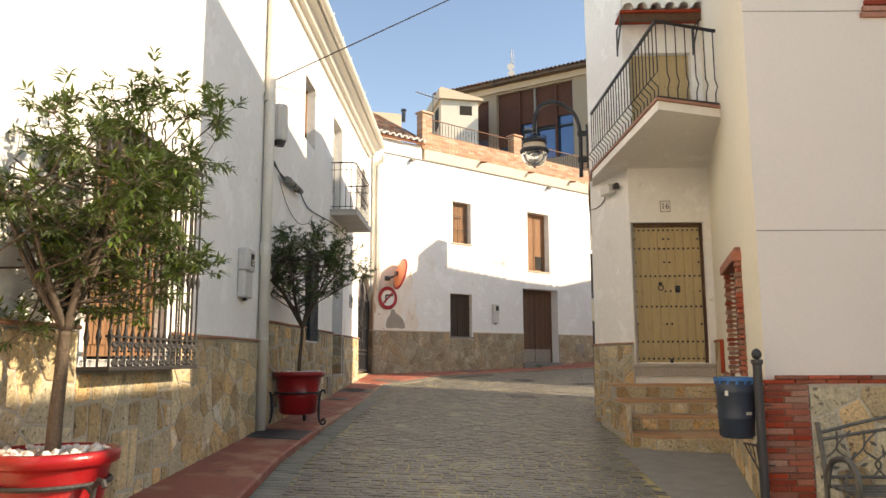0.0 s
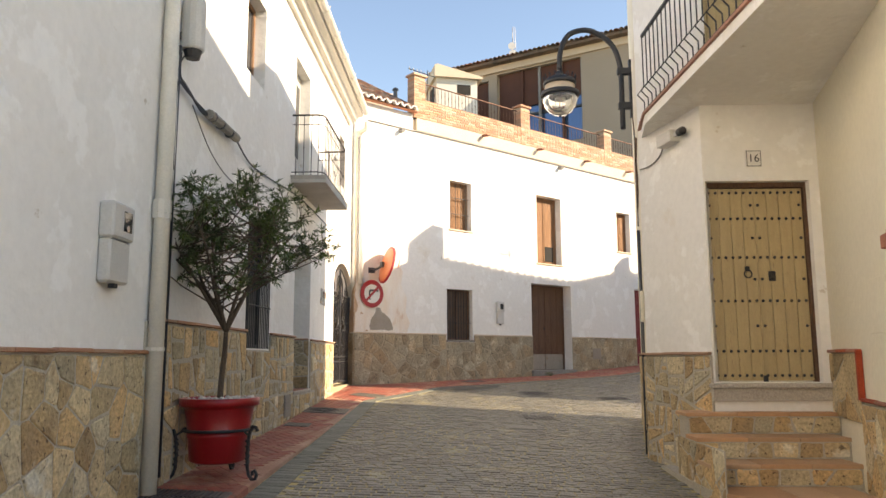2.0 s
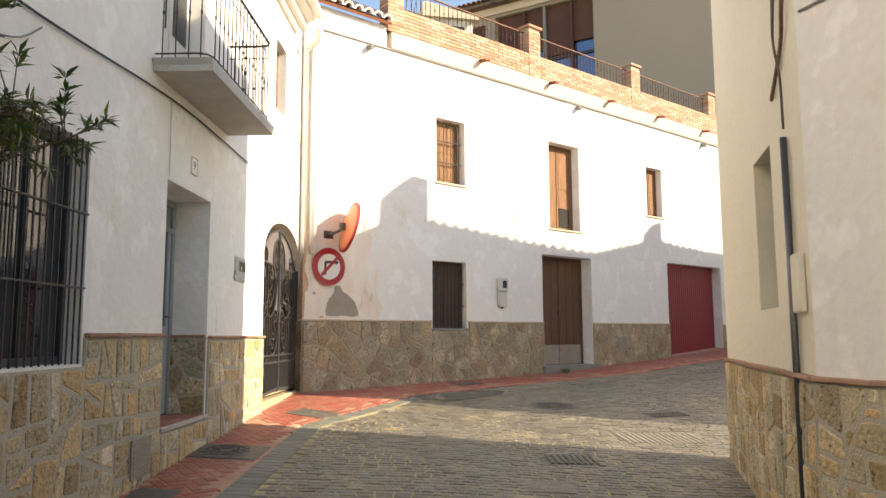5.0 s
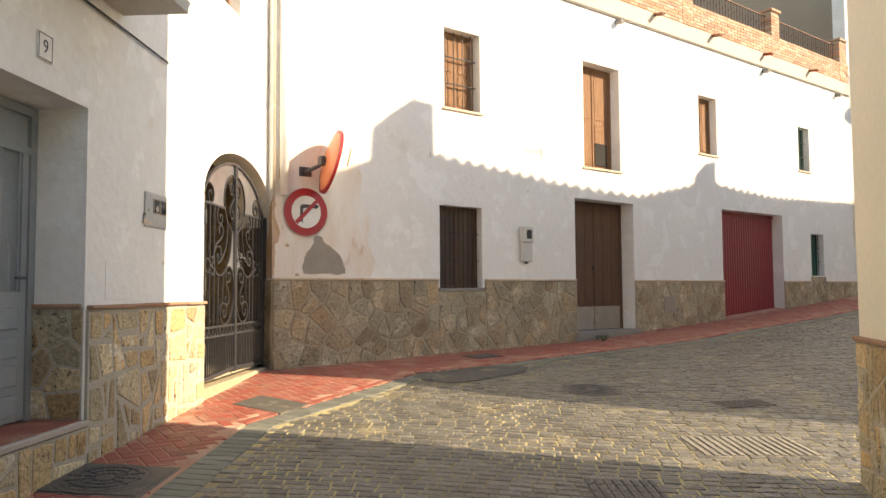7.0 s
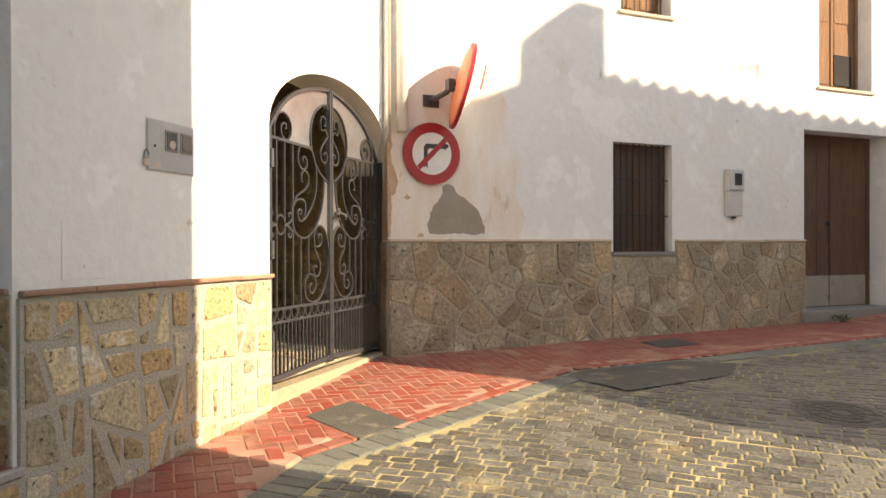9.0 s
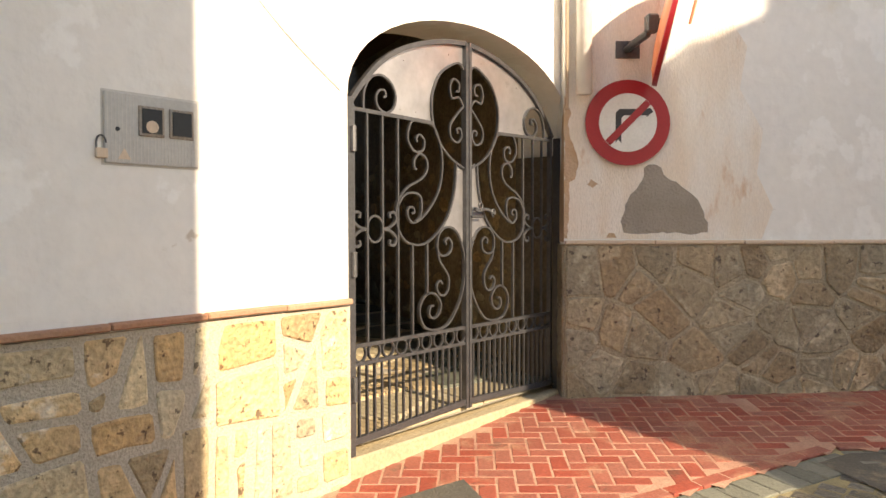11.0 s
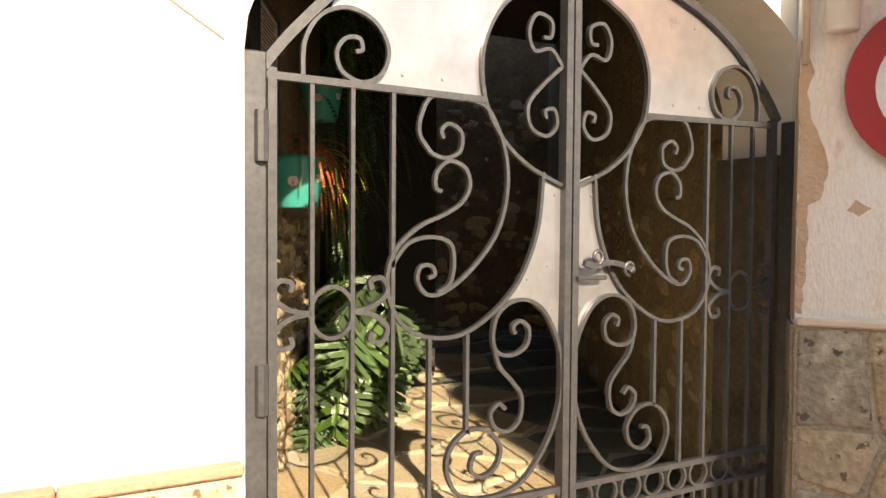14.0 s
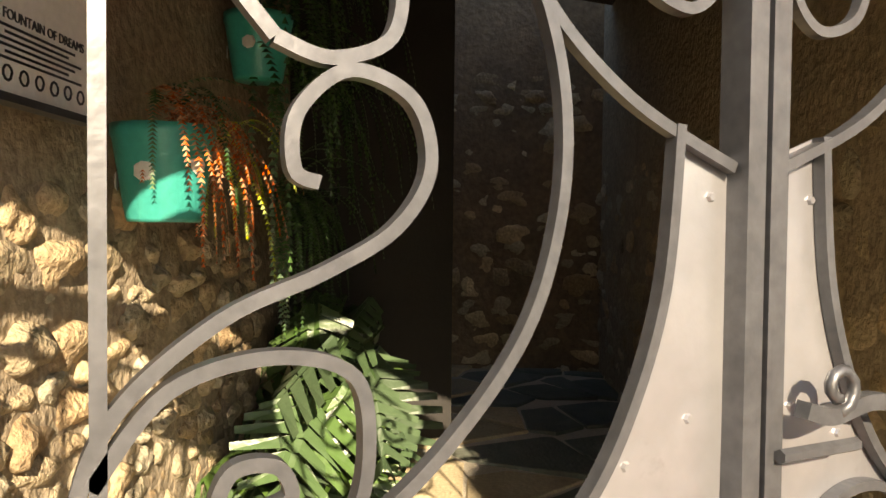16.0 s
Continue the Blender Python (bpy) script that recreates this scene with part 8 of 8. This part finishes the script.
square_cover(0.72, 14.1, 0.42, 0.4, 0.003, 0, "flush square cover in the cobbles", COBBLE)
# dark patch of plain concrete and slab near the steps
t = thing("plain_slab", T(0, 0, 0), "smooth dark concrete strip beside the steps", "paving", kind="structure")
bm = bmesh.new()
for j in range(10):
    y0, y1 = 3.4 + j * 0.6, 3.4 + (j + 1) * 0.6
    vs = [bm.verts.new((x, y, road_z(x, y) + 0.011)) for x, y in ((1.75, y0), (2.9 + max(0, y0 - 6) * 0.25, y0), (2.9 + max(0, y1 - 6) * 0.25, y1), (1.75, y1))]
    bm.faces.new(vs)
part("slab", bm, CONCRETE, t)
t = thing("dark_patch", T(0, 0, 0), "dark resurfaced patch between cobbles and pavement", "paving", kind="structure")
bm = bmesh.new()
bm.faces.new([bm.verts.new((x, y, road_z(x, y) + 0.014)) for x, y in ((-0.72, 18.95), (-0.19, 18.62), (0.62, 19.45), (0.7, 19.95), (0.2, 19.9), (-0.62, 19.2))])
part("patch", bm, DARKSLAB, t)
t = thing("weed", T(2.1, 22.95, 1.14), "small green weed at the foot of the wall", "plant")
bm = bmesh.new()
rnd = random.Random(2)
for i in range(60):
    a = rnd.uniform(0, 6.3)
    p = Vector((rnd.uniform(-0.08, 0.08), rnd.uniform(-0.06, 0.06), rnd.uniform(0, 0.12)))
    q = p + Vector((math.cos(a) * 0.06, math.sin(a) * 0.06, 0.05))
    w_ = Vector((-math.sin(a), math.cos(a), 0)) * 0.015
    bm.faces.new([bm.verts.new(v) for v in (p, p + (q - p) * 0.5 + w_, q, p + (q - p) * 0.5 - w_)])
part("leaves", bm, LEAF, t, kind="stuff")

# ---- pavement and cobbles ----
bm = bmesh.new()
ysq = [-8 + 0.5 * i for i in range(51)]
rows_ = []
for y in ysq:
    kx = KERB_X + float(np.interp(y, [4, 7.5], [0.25, 0.0]))
    z = kerb_lift(y)
    rows_.append([bm.verts.new(p) for p in ((-2.6, y, road_z(-2.6, y) + z), (kx - 0.02, y, road_z(kx, y) + z), (kx, y, road_z(kx, y) + z - 0.012), (kx + 0.004, y, road_z(kx, y) - 0.02))])
for a, b_ in zip(rows_, rows_[1:]):
    for k in range(3):
        bm.faces.new((a[k], a[k + 1], b_[k + 1], b_[k])).material_index = int(a[k].co.y < 9.2)
pv = mesh_thing("pavement", bm, [REDJ, RED], "red concrete pavement raised above the street", "pavement", kind="structure")
bm = bmesh.new()
ST = 0.1
for i in range(int(20 / ST)):
    for j in range(int(16 / ST)):
        x, y = -2.6 + i * ST, 17.0 + j * ST
        if paved(x + ST / 2, y + ST / 2) and not x + ST / 2 < KERB_X or (paved(x + ST / 2, y + ST / 2) and y > 16.95):
            if 0.6606 * (x + 2.45) - 0.7507 * (y - 19.2) > -0.5:
                bm.faces.new([bm.verts.new((a, b_, road_z(a, b_) + 0.0172)) for a, b_ in ((x, y), (x + ST, y), (x + ST, y + ST), (x, y + ST))])
mesh_thing("pavement_corner", bm, REDJ, "red paved corner in front of the gate", "pavement", kind="structure")


def brick_verts(cx, cy, ca, sa, hl, hw, z, lift, th, rv, inset=0.006):
    tilt = rv.uniform(-0.35, 0.35) * th
    V = []
    for k, (il, hz) in enumerate(((0, -0.012), (0, th - 0.004), (inset, th))):
        for a, b_ in ((-1, -1), (1, -1), (1, 1), (-1, 1)):
            u_, v_ = a * (hl - il), b_ * (hw - il)
            x, y = cx + u_ * ca - v_ * sa, cy + u_ * sa + v_ * ca
            V.append((x, y, road_z(x, y) + lift + hz + tilt * a))
    return V


BF = [(8, 9, 10, 11)] + [(a, (a + 1) % 4, (a + 1) % 4 + 4, a + 4) for a in range(4)] + [(a + 4, (a + 1) % 4 + 4, (a + 1) % 4 + 8, a + 8) for a in range(4)]


def lay(parent_label, name, piece, pieces, material, category, near):
    """pieces: (x, y, angle, half length, half width, lift, thickness); the 300 nearest to a stretch are parts."""
    t = thing(name, T(0, 0, 0), parent_label, category, kind="structure")
    pieces = sorted(pieces, key=lambda p: near(p[0], p[1]))
    rv = random.Random(len(pieces))
    for p in pieces[:300]:
        V = brick_verts(p[0], p[1], math.cos(p[2]), math.sin(p[2]), p[3], p[4], 0, p[5], p[6], rv)
        z0 = road_z(p[0], p[1])
        me = bpy.data.meshes.new(piece)
        me.from_pydata([(v[0] - p[0], v[1] - p[1], v[2] - z0) for v in V], [], BF)
        me.materials.append(material)
        ob = new(piece, me)
        ob.parent = t
        ob.matrix_basis = T(p[0], p[1], z0)
    V, F = [], []
    for p in pieces[300:]:
        o = len(V)
        V += brick_verts(p[0], p[1], math.cos(p[2]), math.sin(p[2]), p[3], p[4], 0, p[5], p[6], rv)
        F += [tuple(i + o for i in f) for f in BF]
    if V:
        me = bpy.data.meshes.new(piece)
        me.from_pydata(V, [], F)
        me.materials.append(material)
        ob = new(name + "_rest", me)
        ob.parent = t
        tagged(ob, kind="stuff")
    return t


LINE = [(KERB_X, 16.41), (-0.676, 19.23), (9.5, 28.18)]


def edge_dist(x, y):
    """Distance outward from the slanting edge of the red pavement."""
    best = 9.0
    for (x0, y0), (x1, y1) in zip(LINE, LINE[1:]):
        ln = math.dist((x0, y0), (x1, y1))
        ux, uy = (x1 - x0) / ln, (y1 - y0) / ln
        q = (x - x0) * ux + (y - y0) * uy
        if -0.15 < q < ln + 0.15:
            d = (x - x0) * uy - (y - y0) * ux
            if abs(d) < abs(best):
                best = d
    return best


def in_house(x, y):
    """Inside the outline of the balcony house or its steps."""
    c = False
    P = RP + []
    for (x0, y0), (x1, y1) in zip(P, P[1:] + P[:1]):
        if (y0 > y) != (y1 > y) and x < (x1 - x0) * (y - y0) / (y1 - y0) + x0:
            c = not c
    return c or (x > 1.98 and 9.3 < y < 11.5 and x < 3.6)


rv = random.Random(11)
cob, edge_ = [], []
y = 1.6
j = 0
band = 0
while y < 31:
    special = abs((y - 12.3) % 5.2) < 0.1
    hw, ln = (0.07, 0.15) if special else (0.047, rv.uniform(0.125, 0.155))
    x = -1.62 + (0 if j % 2 else -ln * 0.5) + rv.uniform(-0.02, 0.02)
    while x < 12:
        wob = 0.05 * math.sin(x * 1.7 + y * 0.15)
        cx, cy = x + ln / 2, y + wob
        fw = 0.6606 * (cx + 2.45) - 0.7507 * (cy - 19.2)
        if cx > 4 and cy < 14.2 - 0.1 * (cx - 4):
            x += ln
            continue
        if not paved(cx, cy) and fw > 1.2 and not in_house(cx, cy) and not (1.72 < cx < 3.6 and 3.4 < cy < 9.3) and cx > -1.6 and edge_dist(cx, cy) > 0.27:
            cob.append((cx, cy, math.atan(0.085 * math.cos(x * 1.7 + y * 0.15)) + rv.uniform(-0.03, 0.03), ln / 2 - 0.0065, hw - 0.0065 + rv.uniform(-0.003, 0.002), rv.uniform(-0.003, 0.003), 0.006))
        x += ln
    y += hw * 2
    j += 1
y = 1.6
while y < 16.4:
    kx = KERB_X + float(np.interp(y, [4, 7.5], [0.25, 0.0]))
    edge_.append((kx + 0.13, y, 0.0, 0.115, 0.05, 0.0, 0.011))
    y += 0.108
lay("dark cobbled street with worn shiny stones", "cobbles", "cobble", cob, COBBLE, "cobbles", lambda x, y: (x - 0.5) ** 2 * 0.5 + (y - 15.5) ** 2)
lay("greenish grey border course along the pavement", "border_course", "border_stone", edge_, mat("greenish_border_stone", (0.20, 0.205, 0.17), (0.15, 0.155, 0.13), 4, 0.6, 0.6, 0.5, 70, rnd=0.18, fine=0.15), "kerb", lambda x, y: abs(y - 12))
red, greens = [], []
hb_, wb = 0.1, 0.05
rv = random.Random(5)
A45 = radians(38)
ca, sa = math.cos(A45), math.sin(A45)
for i in range(-140, 340):
    for j in range(-8, 200):
        # herringbone cell of two-to-one bricks on a 0.1 m lattice
        if (i - j) % 4 == 0:
            u_, v_, ang = (i + 1) * 0.1, (j + 0.5) * 0.1, 0.0
        elif (i - j) % 4 == 3:
            u_, v_, ang = (i + 0.5) * 0.1, (j + 1.0) * 0.1, math.pi / 2
        else:
            continue
        x, y = -2.6 + u_ * ca - v_ * sa, 8.6 + u_ * sa + v_ * ca
        if x < -2.52 or x > 10 or y < 9.25 or y > 31 or not paved(x, y) or x > KERB_X - 0.09 and y < 17.2 and x < KERB_X + 0.02:
            continue
        fw = 0.6606 * (x + 2.45) - 0.7507 * (y - 19.2)
        if fw < 0.03 or fw > 1.08 and y > 20.0:
            continue
        if y > 16.3 and edge_dist(x, y) > -0.13:
            continue
        red.append((x, y, A45 + ang, 0.096, 0.046, kerb_lift(y) + 0.001, 0.0035))
for (x0, y0), (x1, y1) in zip(LINE, LINE[1:]):
    ln = math.dist((x0, y0), (x1, y1))
    ux, uy = (x1 - x0) / ln, (y1 - y0) / ln
    an = math.atan2(uy, ux)
    for i in range(int(ln / 0.2)):
        q = 0.1 + i * 0.2
        red.append((x0 + ux * q - uy * 0.05, y0 + uy * q + ux * 0.05, an, 0.097, 0.046, kerb_lift(17) + 0.001, 0.0035))
    for i in range(int(ln / 0.12)):
        q = 0.06 + i * 0.12
        greens.append((x0 + ux * q + uy * 0.115, y0 + uy * q - ux * 0.115, an + math.pi / 2, 0.105, 0.057, 0.004, 0.008))
lay("greenish grey border course round the red corner", "border_course", "border_stone", greens, bpy.data.materials["greenish_border_stone"], "kerb", lambda x, y: math.hypot(x + 0.7, y - 19.2))
lay("red herringbone brick pavers, worn and dusty", "red_pavers", "paver", red, RED, "pavement", lambda x, y: (x + 1.6) ** 2 + (y - 18.2) ** 2)
parapet_bricks()
